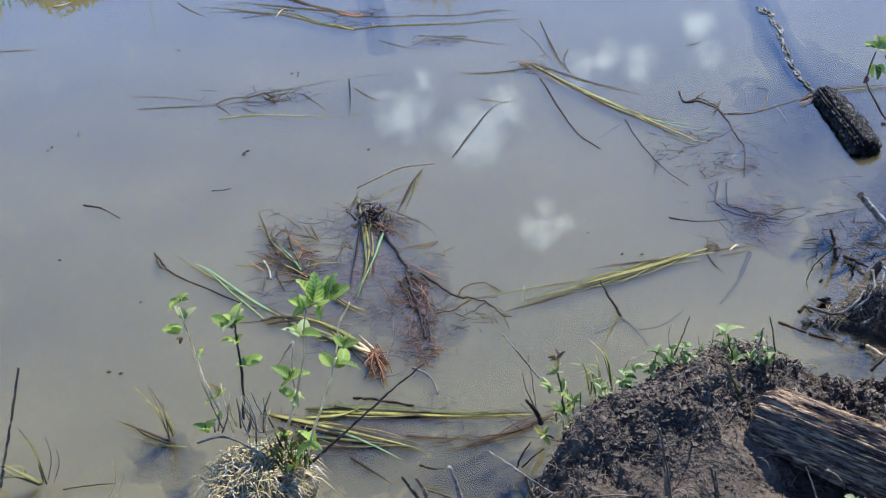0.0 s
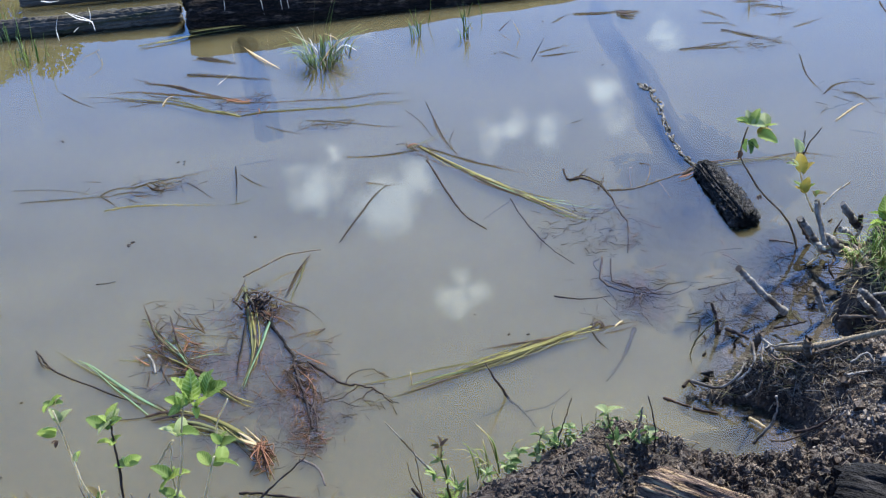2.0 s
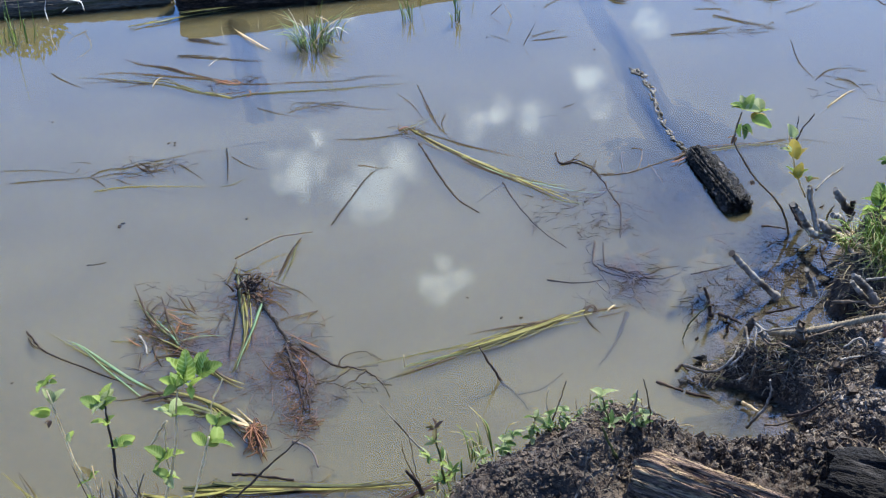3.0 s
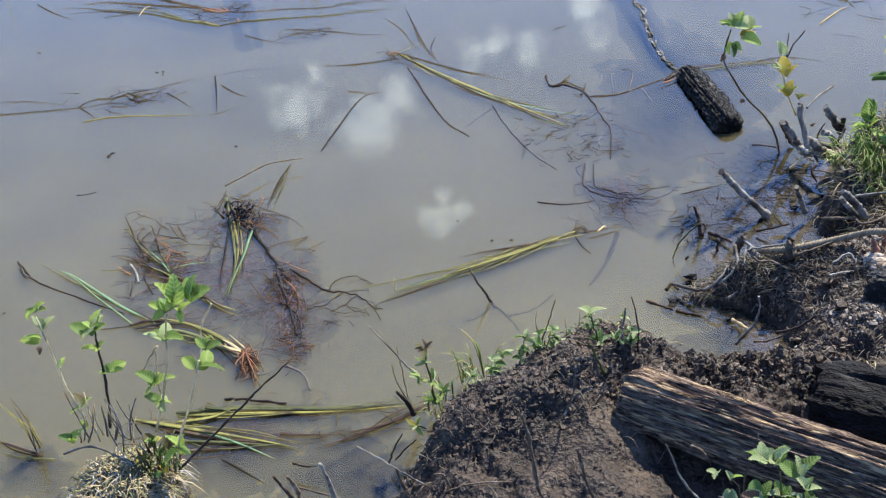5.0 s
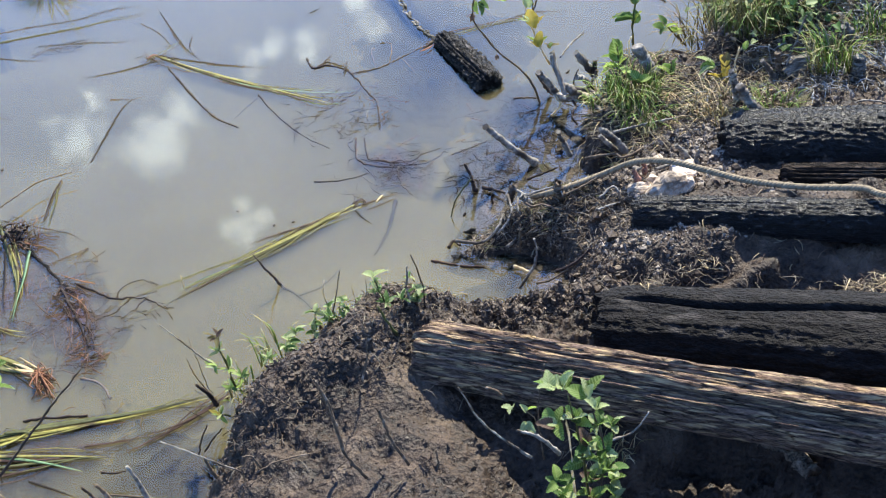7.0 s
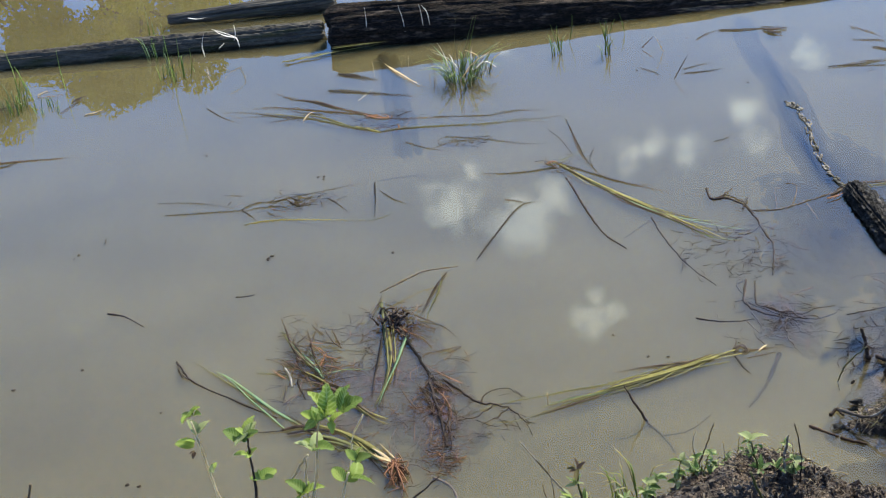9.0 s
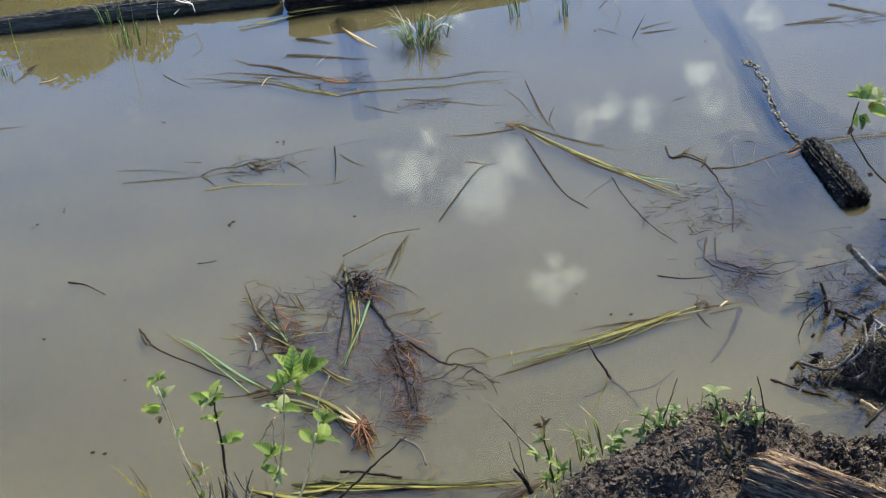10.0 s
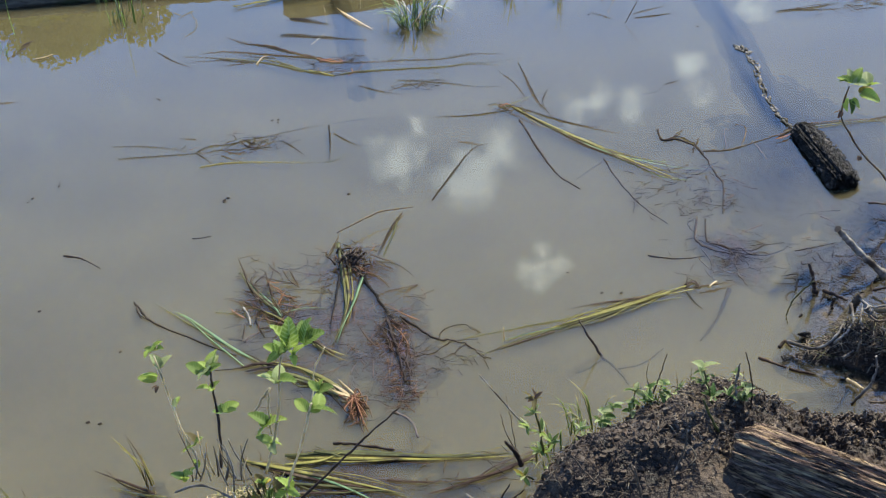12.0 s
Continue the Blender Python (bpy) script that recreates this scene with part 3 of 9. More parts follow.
# ---------------------------------------------------------------- logs
def log(name, a, b, r0, r1, material, label, seed=0, groove=0.10, cracks=2, sides=110, rings=100, oval=1.0, bend=0.0, split=None, end_material=None, tip0=0.0, tip1=0.0, lumps=0.08, flake=0.0):
    """A weathered log from a to b: grooved along the grain, cracked, with rough ends."""
    a, b = Vector(a), Vector(b)
    length = (b - a).length
    t = tagged(new(name), label, "log")
    t.empty_display_size = 0.05
    ahead = (b - a).normalized()
    side = Vector((0, 0, 1)).cross(ahead).normalized()
    up = ahead.cross(side)
    t.matrix_world = Matrix.Translation(a) @ Matrix((ahead, side, up)).transposed().to_4x4()
    u, ang = np.meshgrid(np.linspace(0, 1, rings), np.linspace(0, 2 * np.pi, sides, endpoint=False), indexing="ij")
    u, ang = u.ravel(), ang.ravel()
    ca, sa = np.cos(ang), np.sin(ang)
    r = r0 + (r1 - r0) * u
    grain = fbm(np.stack([u * length * 3.0, ca * 8, sa * 8], 1), 5, seed, 0.65)
    lump = fbm(np.stack([u * length * 2.2, ca * 1.2, sa * 1.2], 1), 3, seed + 3)
    fine = fbm(np.stack([u * length * 9.0, ca * 24, sa * 24], 1), 3, seed + 6)
    r = r * (1 + groove * grain + lumps * lump + groove * 0.35 * fine)
    if flake:      # bark broken into raised plates
        plate = fbm(np.stack([u * length * 85.0, ca * r0 * 230, sa * r0 * 230], 1), 3, seed + 20)
        r = r * (1 + flake * np.tanh(5 * plate))
    rr = random.Random(seed)
    for k in range(cracks):
        at = rr.uniform(0.1, 0.9) * math.pi if split is None or k else split
        wander = at + 0.12 * fbm(np.stack([u * length * 2.0, 0 * u + k * 3.3, 0 * u], 1), 3, seed + k)
        gap = np.abs((ang - wander + np.pi) % (2 * np.pi) - np.pi)
        deep = (0.34 if k == 0 else 0.16) * np.exp(-(gap / (0.07 if k == 0 else 0.045)) ** 2) * np.clip(np.sin(np.pi * np.clip((u - 0.02) * (1.0 if k == 0 else 1.5), 0, 1)) * 3, 0, 1)
        r = r * (1 - deep)
    ends = np.clip(u * length / (r0 * 0.5), 0, 1) ** 0.4 * np.clip((1 - u) * length / (r1 * 0.5), 0, 1) ** 0.4
    r = r * (0.82 + 0.18 * ends)
    x = u * length + np.where(u < 0.03, tip0 * ca * r0, 0) + np.where(u > 0.97, tip1 * ca * r1, 0)
    jag = 0.25 * r0 * fbm(np.stack([ca * 4, sa * 4, 0 * u], 1), 3, seed + 11)
    x = x + np.where((u == 0) | (u == 1), jag, 0)
    bow = bend * np.sin(np.pi * u)
    v = np.stack([x, r * ca + bow, r * sa * oval], 1).tolist()
    f = []
    for k in range(rings - 1):
        for s in range(sides):
            p, q = k * sides + s, k * sides + (s + 1) % sides
            f.append([p, p + sides, q + sides, q])
    me = bpy.data.meshes.new("trunk")
    me.from_pydata(v, [], f)
    me.materials.append(material)
    me.polygons.foreach_set("use_smooth", [True] * len(me.polygons))
    body = new("trunk", me)
    body.parent = t
    for which, ring in ((0, 0), (1, rings - 1)):
        rim = [Vector(v[ring * sides + s]) for s in range(sides)]
        mid = sum(rim, Vector()) / sides
        cv, cf = [tuple(p) for p in rim], []
        inner = []
        for s, p in enumerate(rim):
            q = mid.lerp(p, 0.5) + Vector((rr.uniform(-0.12, 0.12) * r0, 0, 0))
            inner.append(len(cv))
            cv.append(tuple(q))
        cv.append(tuple(mid))
        for s in range(sides):
            p, q = s, (s + 1) % sides
            quad, tri = [p, q, inner[q], inner[p]], [inner[p], inner[q], len(cv) - 1]
            cf += [quad, tri] if which else [quad[::-1], tri[::-1]]
        cap = bpy.data.meshes.new("end_face")
        cap.from_pydata(cv, [], cf)
        cap.materials.append(end_material or material)
        e = new("end_face", cap)
        e.parent = t
    return t


near = [(0.515, 1.999, 0.175), (1.187, 1.363, 0.225)]
near[1] = tuple(Vector(near[0]) + (Vector(near[1]) - Vector(near[0])) * 1.45)
log("log", near[0], near[1], 0.060, 0.066, WOOD_BROWN, "weathered brown log with sunlit golden grain, lying on mud", 1, 0.12, 7, split=1.0, sides=200, rings=260)
broad = [(0.910, 1.989, 0.1036), (1.36, 1.611, 0.15)]
broad[1] = tuple(Vector(broad[0]) + (Vector(broad[1]) - Vector(broad[0])) * 1.4)
log("log", broad[0], broad[1], 0.095, 0.125, BARK_GREY, "broad dark log split along its top by a long crack", 2, 0.026, 1, split=1.55, oval=0.8, sides=220, rings=260, flake=0.010)
pole = [(1.102, 2.246, 0.155), (1.566, 1.924, 0.185)]
pole[1] = tuple(Vector(pole[0]) + (Vector(pole[1]) - Vector(pole[0])) * 1.4)
log("log", pole[0], pole[1], 0.042, 0.048, CHAR, "thin black charred log with flaking bark", 3, 0.05, 2, sides=140, rings=280, flake=0.03)
rear = [(1.431, 2.419, 0.13), (1.758, 2.205, 0.15)]
rear[1] = tuple(Vector(rear[0]) + (Vector(rear[1]) - Vector(rear[0])) * 1.5)
log("log", rear[0], rear[1], 0.092, 0.10, CHAR, "thick black charred log with cracked bark", 4, 0.03, 1, sides=200, rings=280, lumps=0.05, flake=0.018)
slab = [(1.465, 2.232, 0.15), (1.678, 2.088, 0.16)]
slab[1] = tuple(Vector(slab[0]) + (Vector(slab[1]) - Vector(slab[0])) * 1.6)
log("log", slab[0], slab[1], 0.028, 0.035, WOOD_DARK, "grey-black half-buried log beside a charred log", 5, 0.1, 2)
post = [(1.103, 3.208, 0.012), (1.075, 3.552, 0.004), (1.079, 4.207, -0.035)]
log("sunken_log", post[0], post[1], 0.037, 0.034, ROTTEN, "black rotten log half under the pond water", 7, 0.16, 4, oval=0.78, lumps=0.16, flake=0.09, sides=140, rings=160)
tail = Vector(post[2]) + (Vector(post[2]) - Vector(post[1])) * 1.3
log("sunken_log", Vector(post[1]) + Vector((-0.035, 0.0, -0.149)), (tail[0] - 0.03, tail[1], -0.168), 0.145, 0.15, SOAKED, "waterlogged trunk fading into silty water", 8, 0.035, 0, lumps=0.045)
ridge = [(1.038, 4.187, 0), (1.061, 4.059, 0.003), (1.044, 3.846, 0.004), (1.04, 3.708, 0.003), (1.05, 3.57, 0.004)]
bark = thing("bark_ridge", ridge[0], "pale jagged bark edge along the sunken log", "bark")
edge_line = glide(ridge, 60)
for k in range(58):      # ragged plates of bark standing just clear of the water, widest at the far end
    a, b = edge_line[k], edge_line[min(59, k + 1 + k % 3)]
    wide = 0.011 if k < 8 else 0.0055
    for _ in range(2 if k < 8 else 1):
        off = Vector((rng.gauss(0, wide * 0.8), rng.gauss(0, 0.006), rng.uniform(-0.004, 0.0005)))
        put("bark_flake", tube([a + off, (a + b) / 2 + off * 1.5, b + off * 0.6], rng.uniform(0.4, 1.0) * wide, rng.uniform(0.2, 0.7) * wide, 7, 5, flat=rng.uniform(0.25, 0.6), wobble=0.003, seed=k, knots=0.5),
            rng.choice((WOOD_GREY, WOOD_FAR, WOOD_FAR)), bark, "" if k else "pale broken bark plate")
lost = [(-0.31, 5.09, -0.165), (-0.215, 4.10, -0.172)]
log("sunken_log", lost[0], lost[1], 0.156, 0.157, SOAKED, "drowned trunk barely showing under silty water", 14, 0.035, 0, lumps=0.05)
far_a = [(-1.97, 5.395, 0.015), (-0.563, 5.295, 0.02)]
log("log", (far_a[0][0] - 0.9, far_a[0][1] + 0.06, 0.01), far_a[1], 0.030, 0.044, WOOD_FAR, "long grey weathered log floating across the pond", 9, 0.14, 3, rings=300, lumps=0.14, flake=0.06)
far_b = [(-0.532, 5.231, 0.045), (0.633, 5.167, 0.01)]
log("log", far_b[0], (1.5, far_b[1][1] - 0.02, -0.05), 0.10, 0.085, WOOD_DARK, "thick black log lying in the pond", 10, 0.07, 2)
far_d = [(-1.25, 5.642, 0.02), (-0.532, 5.627, 0.03)]
log("log", far_d[0], far_d[1], 0.022, 0.045, WOOD_FAR, "tapered grey driftwood log behind a longer log", 15, 0.09, 1)
far_c = [(-0.207, 5.266, 0.03), (0.584, 5.139, 0)]
log("log", (far_c[0][0], far_c[0][1] - 0.06, 0.03), (1.25, far_c[1][1] - 0.03, -0.03), 0.055, 0.05, WOOD_BROWN, "brown rotten log lying against a black log in water", 11, 0.13, 3)


def tuft(name, label, at, count, height, spread, materials, lean=0.6, width=0.004, category="grass", kind="stuff", low=0.4, shift=(0, 0)):
    """A tuft of fine arching blades as one mesh per material."""
    at = (at[0], at[1], max(at[2], ground_z(at[0], at[1])))
    t = thing(name, at, label, category, "grass tufts")
    for m, material in enumerate(materials):
        many = []
        for k in range(count // len(materials)):
            a, h = rng.uniform(0, 2 * math.pi), height * rng.uniform(low, 1.0)
            r = spread * math.sqrt(rng.random())
            foot = Vector(at) + Vector((r * math.cos(a), r * math.sin(a), -0.01))
            b = a + rng.gauss(0, 0.9)
            out = Vector((math.cos(b) + shift[0], math.sin(b) + shift[1], 0)) * h * lean * rng.uniform(0.3, 1.3)
            many.append(blade([foot, foot + out * 0.35 + Vector((0, 0, h * 0.7)), foot + out + Vector((0, 0, h * rng.uniform(0.5, 1.0)))], width * rng.uniform(0.6, 1.2), 6))
        tagged(put("grass", joined(many), material, t), kind="stuff")
    return t


# ---------------------------------------------------------------- floating reeds and twigs
bundle("reed_bundle", "long green and brown reeds adrift on the pond", [
    ([(-0.319, 4.317, 0.001), (-0.427, 4.387, 0.001), (-0.528, 4.466, 0.001), (-0.651, 4.542, 0.001), (-0.786, 4.603, 0.001)], 0.011, REED_GREEN),
    ([(-0.97, 4.693, 0.001), (-0.905, 4.602, 0.001), (-0.827, 4.519, 0.001)], 0.006, REED_DARK),
    ([(-0.549, 4.49, 0.001), (-0.67, 4.533, 0.001), (-0.796, 4.606, 0.001), (-0.909, 4.637, 0.001)], 0.006, REED_DARK),
    ([(-0.629, 4.512, 0.001), (-0.732, 4.559, 0.001), (-0.873, 4.579, 0.001)], 0.005, REED_DARK),
    ([(-0.331, 4.454, 0.001), (-0.451, 4.511, 0.001), (-0.614, 4.585, 0.001), (-0.718, 4.633, 0.001), (-0.809, 4.639, 0.001)], 0.009, REED_BROWN),
    ([(-0.427, 4.387, 0.001), (-0.468, 4.435, 0.001), (-0.55, 4.51, 0.001), (-0.642, 4.554, 0.001)], 0.008, REED_GREEN),
    ([(-0.351, 4.464, 0.001), (-0.473, 4.556, 0.001), (-0.557, 4.638, 0.001), (-0.64, 4.677, 0.001), (-0.728, 4.762, 0.001)], 0.01, REED_BROWN),
    ([(-0.472, 4.546, 0.001), (-0.588, 4.647, 0.001), (-0.671, 4.685, 0.001)], 0.008, REED_DARK),
    ([(-0.531, 4.523, 0.001), (-0.602, 4.553, 0.001), (-0.675, 4.602, 0.001)], 0.006, REED_DARK),
    ([(-0.319, 4.317, 0.001), (-0.252, 4.326, 0.001), (-0.136, 4.313, 0.001), (0.037, 4.289, 0.001), (0.153, 4.28, 0.001), (0.256, 4.243, 0.001)], 0.009, REED_GREEN),
    ([(-0.361, 4.467, 0.001), (-0.272, 4.414, 0.001), (-0.134, 4.386, 0.001), (-0.017, 4.368, 0.001)], 0.006, REED_BROWN),
    ([(-0.134, 4.391, 0.001), (0.041, 4.352, 0.001), (0.178, 4.357, 0.001), (0.297, 4.324, 0.001)], 0.005, REED_DARK),
    ([(0.081, 4.365, 0.001), (0.159, 4.367, 0.001), (0.218, 4.365, 0.001)], 0.003, REED_DARK),
    ([(0.135, 4.294, 0.001), (0.23, 4.277, 0.001), (0.329, 4.288, 0.001)], 0.003, REED_DARK),
    ([(-0.38, 4.473, 0.005), (-0.33, 4.431, 0.005), (-0.291, 4.425, 0.005), (-0.311, 4.464, 0.005)], 0.01, ROOT),
    ([(-0.37, 4.444, 0.004), (-0.338, 4.454, 0.004), (-0.283, 4.402, 0.004)], 0.008, ROOT),
    ([(-0.259, 4.358, 0.004), (-0.255, 4.325, 0.004), (-0.271, 4.297, 0.004)], 0.005, ROOT),
    ([(-0.596, 4.478, 0.008), (-0.58, 4.531, 0.008), (-0.557, 4.549, 0.008)], 0.006, STRAW),
    ([(-0.52, 4.727, 0), (-0.375, 4.665, 0), (-0.272, 4.621, 0), (-0.191, 4.589, -0)], 0.004, REED_DARK),
    ([(-0.404, 4.601, 0.001), (-0.378, 4.649, 0.001), (-0.351, 4.697, 0.001)], 0.003, WHITE_STRAW),
    ([(-0.718, 4.503, 0.001), (-0.649, 4.508, 0.001), (-0.605, 4.496, 0.001)], 0.005, REED_DARK),
    ([(-0.407, 4.382, 0.003), (-0.348, 4.338, 0.003), (-0.319, 4.312, 0.003)], 0.008, REED_YELLOW)])
bundle("reed_bundle", "thin dark reeds drifting just under the surface", [
    ([(-0.1, 4.222, 0.001), (-0.025, 4.193, 0.001), (0.067, 4.151, 0.001), (0.158, 4.101, 0.001), (0.265, 4.077, 0.001)], 0.006, REED_DARK),
    ([(-0.082, 4.182, 0.001), (-0.026, 4.167, 0.001), (0.009, 4.106, 0.001)], 0.004, REED_DARK),
    ([(-0.094, 4.168, 0.001), (-0.033, 4.178, 0.001), (0.033, 4.143, 0.001)], 0.004, REED_BROWN),
    ([(-0.233, 4.214, 0.001), (-0.159, 4.15, 0.001), (-0.067, 4.096, 0.001)], 0.005, REED_DARK),
    ([(-0.062, 4.236, -0.002), (-0.017, 4.18, -0.002), (0.031, 4.184, -0.002)], 0.004, REED_DARK)])
bundle("reed_bundle", "short dark reeds lying flat on still water", [
    ([(-0.52, 4.719, 0.001), (-0.353, 4.651, 0.001), (-0.188, 4.578, 0.001)], 0.008, REED_DARK),
    ([(-0.484, 4.861, 0.001), (-0.412, 4.815, 0.001), (-0.338, 4.765, 0.001)], 0.010, REED_DARK)])
bundle("reed_bundle", "tangled sodden reeds with one yellow-green stem", [
    ([(-1.004, 3.883, 0.001), (-0.884, 3.872, 0.001), (-0.761, 3.86, 0.001), (-0.735, 3.861, 0.001)], 0.006, REED_DARK),
    ([(-1.038, 3.974, 0.001), (-0.929, 3.95, 0.001), (-0.837, 3.912, 0.001), (-0.762, 3.867, 0.001)], 0.004, REED_DARK),
    ([(-0.753, 3.865, 0.001), (-0.713, 3.9, 0.001), (-0.65, 3.892, 0.001), (-0.616, 3.906, 0.001), (-0.573, 3.914, 0.001), (-0.511, 3.925, 0.001), (-0.432, 3.943, 0.001), (-0.351, 3.954, 0.001)], 0.007, REED_DARK),
    ([(-0.743, 3.855, 0.001), (-0.674, 3.864, 0.001), (-0.604, 3.854, 0.001), (-0.553, 3.89, 0.001)], 0.005, REED_DARK),
    ([(-0.617, 3.913, 0.001), (-0.587, 3.861, 0.001), (-0.543, 3.857, 0.001), (-0.501, 3.895, 0.001), (-0.537, 3.905, 0.001)], 0.006, REED_BROWN),
    ([(-0.628, 3.893, -0.001), (-0.551, 3.848, -0.001), (-0.501, 3.888, -0.001)], 0.006, REED_DARK),
    ([(-0.608, 3.919, 0.001), (-0.567, 3.878, 0.001), (-0.519, 3.912, 0.001)], 0.007, REED_DARK),
    ([(-0.593, 3.855, 0.001), (-0.568, 3.901, 0.001), (-0.528, 3.876, 0.001)], 0.005, REED_BROWN),
    ([(-0.752, 3.858, 0.001), (-0.723, 3.821, 0.001), (-0.692, 3.77, 0.001)], 0.005, REED_DARK),
    ([(-0.483, 3.881, -0), (-0.445, 3.827, 0), (-0.4, 3.753, 0)], 0.005, REED_DARK),
    ([(-0.333, 3.949, 0.001), (-0.328, 3.833, 0.001), (-0.328, 3.716, 0.001)], 0.006, REED_DARK),
    ([(-0.315, 3.886, 0.001), (-0.27, 3.818, 0.001), (-0.227, 3.777, 0.001)], 0.005, REED_DARK),
    ([(-0.227, 3.781, -0.001), (-0.192, 3.787, -0.001), (-0.157, 3.797, -0.001)], 0.003, REED_DARK),
    ([(-0.734, 3.763, 0.001), (-0.667, 3.771, 0.001), (-0.589, 3.762, 0.001), (-0.476, 3.734, 0.001), (-0.355, 3.704, 0.001)], 0.007, REED_YELLOW),
    ([(-0.347, 3.699, 0.001), (-0.304, 3.71, 0.001), (-0.261, 3.742, 0.001)], 0.004, REED_GREEN),
    ([(-0.589, 3.757, -0.002), (-0.509, 3.709, -0.002), (-0.423, 3.677, -0.002)], 0.003, REED_DARK),
    ([(-0.671, 3.826, 0.001), (-0.634, 3.792, 0.001), (-0.594, 3.767, 0.001)], 0.004, REED_DARK),
    ([(-0.316, 3.957, -0.001), (-0.253, 3.964, -0.001), (-0.18, 3.961, -0.001), (-0.036, 3.94, -0.001)], 0.004, REED_DARK)])
bundle("reed_bundle", "long dark reed lying flat on the pond", [
    ([(0.237, 3.905, 0.001), (0.142, 3.898, 0.001), (0.07, 3.905, 0.001), (0.007, 3.925, 0.001)], 0.007, REED_DARK),
    ([(0.215, 3.903, 0.001), (0.106, 3.903, 0.001), (-0.037, 3.928, 0.001)], 0.003, REED_BROWN)])
bundle("reed_bundle", "sunken brown reed blade under silty water", [
    ([(-0.029, 3.399, 0), (0.027, 3.518, 0), (0.113, 3.681, 0), (0.19, 3.699, 0)], 0.006, REED_DARK),
    ([(0.07, 3.732, 0.001), (0.098, 3.72, 0.001), (0.148, 3.688, 0.001)], 0.006, REED_BROWN)])
bundle("reed_bundle", "yellow-green reed fan with a brown root end", [
    ([(0.257, 3.924, 0.001), (0.33, 3.806, 0.001), (0.42, 3.681, 0.001), (0.52, 3.547, 0.001), (0.602, 3.44, 0.001), (0.669, 3.356, 0.001)], 0.011, REED_YELLOW),
    ([(0.261, 3.915, 0.001), (0.361, 3.764, 0.001), (0.448, 3.637, 0.001), (0.552, 3.532, 0.001), (0.655, 3.45, 0.001)], 0.008, REED_GREEN),
    ([(0.269, 3.897, 0.001), (0.374, 3.73, 0.001), (0.46, 3.598, 0.001), (0.546, 3.498, 0.001), (0.612, 3.403, 0.001), (0.681, 3.337, 0.001)], 0.009, REED_BROWN),
    ([(0.314, 3.822, 0.001), (0.417, 3.663, 0.001), (0.519, 3.54, 0.001), (0.594, 3.486, 0.001), (0.673, 3.456, 0.001)], 0.006, REED_TEAL),
    ([(0.446, 3.621, 0), (0.559, 3.476, 0), (0.632, 3.377, 0), (0.714, 3.337, 0)], 0.005, REED_TEAL),
    ([(0.49, 3.574, 0), (0.59, 3.462, 0), (0.676, 3.39, 0), (0.786, 3.362, 0)], 0.004, REED_GREEN),
    ([(0.52, 3.543, -0.001), (0.609, 3.472, -0.001), (0.698, 3.416, -0.001), (0.76, 3.394, -0.001)], 0.004, REED_TEAL),
    ([(0.258, 3.932, 0.001), (0.384, 3.804, 0.001), (0.463, 3.737, 0.001), (0.514, 3.721, 0.001)], 0.007, REED_DARK),
    ([(0.383, 3.797, 0.001), (0.479, 3.722, 0.001), (0.573, 3.653, 0.001)], 0.005, REED_BROWN),
    ([(0.217, 3.917, 0.01), (0.294, 3.962, 0.01), (0.365, 4.014, 0.01)], 0.005, REED_GREEN),
    ([(0.311, 4.246, 0.001), (0.326, 4.086, 0.001), (0.345, 3.926, 0.001), (0.376, 3.814, 0.001)], 0.005, REED_DARK),
    ([(0.321, 4.125, 0.004), (0.327, 4.015, 0.004), (0.348, 3.878, 0.004)], 0.004, REED_BROWN),
    ([(0.379, 4.014, 0.004), (0.355, 3.933, 0.004), (0.368, 3.822, 0.004)], 0.003, REED_DARK),
    ([(0.239, 4.198, 0.001), (0.28, 4.098, 0.001), (0.305, 3.985, 0.001), (0.341, 3.894, 0.001)], 0.003, REED_DARK),
    ([(0.217, 3.929, 0.004), (0.241, 3.947, 0.004), (0.262, 3.917, 0.004)], 0.011, ROOT),
    ([(0.227, 3.951, 0.004), (0.241, 3.906, 0.004), (0.265, 3.9, 0.004)], 0.008, TWIG_DARK),
    ([(0.212, 3.95, 0.002), (0.232, 3.929, 0.002), (0.258, 3.93, 0.002)], 0.006, TWIG_DARK)])
twig("twig", [(0.27, 3.827, 0.004), (0.307, 3.612, 0.004), (0.34, 3.465, 0.004), (0.392, 3.366, 0.004)], 0.006, 0.003, TWIG_DARK, "dark waterlogged twig floating on the pond", 10)
twig("twig", [(0.672, 3.659, 0.002), (0.676, 3.592, 0.002), (0.72, 3.588, 0.002), (0.757, 3.535, 0.002), (0.771, 3.475, 0.002), (0.777, 3.412, 0.002), (0.781, 3.343, 0.002), (0.787, 3.309, 0.002), (0.768, 3.218, 0.002), (0.75, 3.146, 0.002)], 0.006, 0.003, TWIG_DARK, "crooked dark twig floating on still water", 16,
     forks=[[(0.698, 3.582, 0.012), (0.719, 3.613, 0.012), (0.744, 3.637, 0.012)], [(0.746, 3.508, 0.02), (0.762, 3.54, 0.02), (0.777, 3.576, 0.02)], [(0.675, 3.585, 0.006), (0.72, 3.603, 0.006), (0.759, 3.542, 0.006), (0.773, 3.481, 0.006)], [(0.767, 3.501, 0), (0.832, 3.488, 0), (0.884, 3.493, 0)], [(0.779, 3.418, -0.002), (0.739, 3.377, -0.002), (0.706, 3.376, -0.002)]], wobble=0.003)
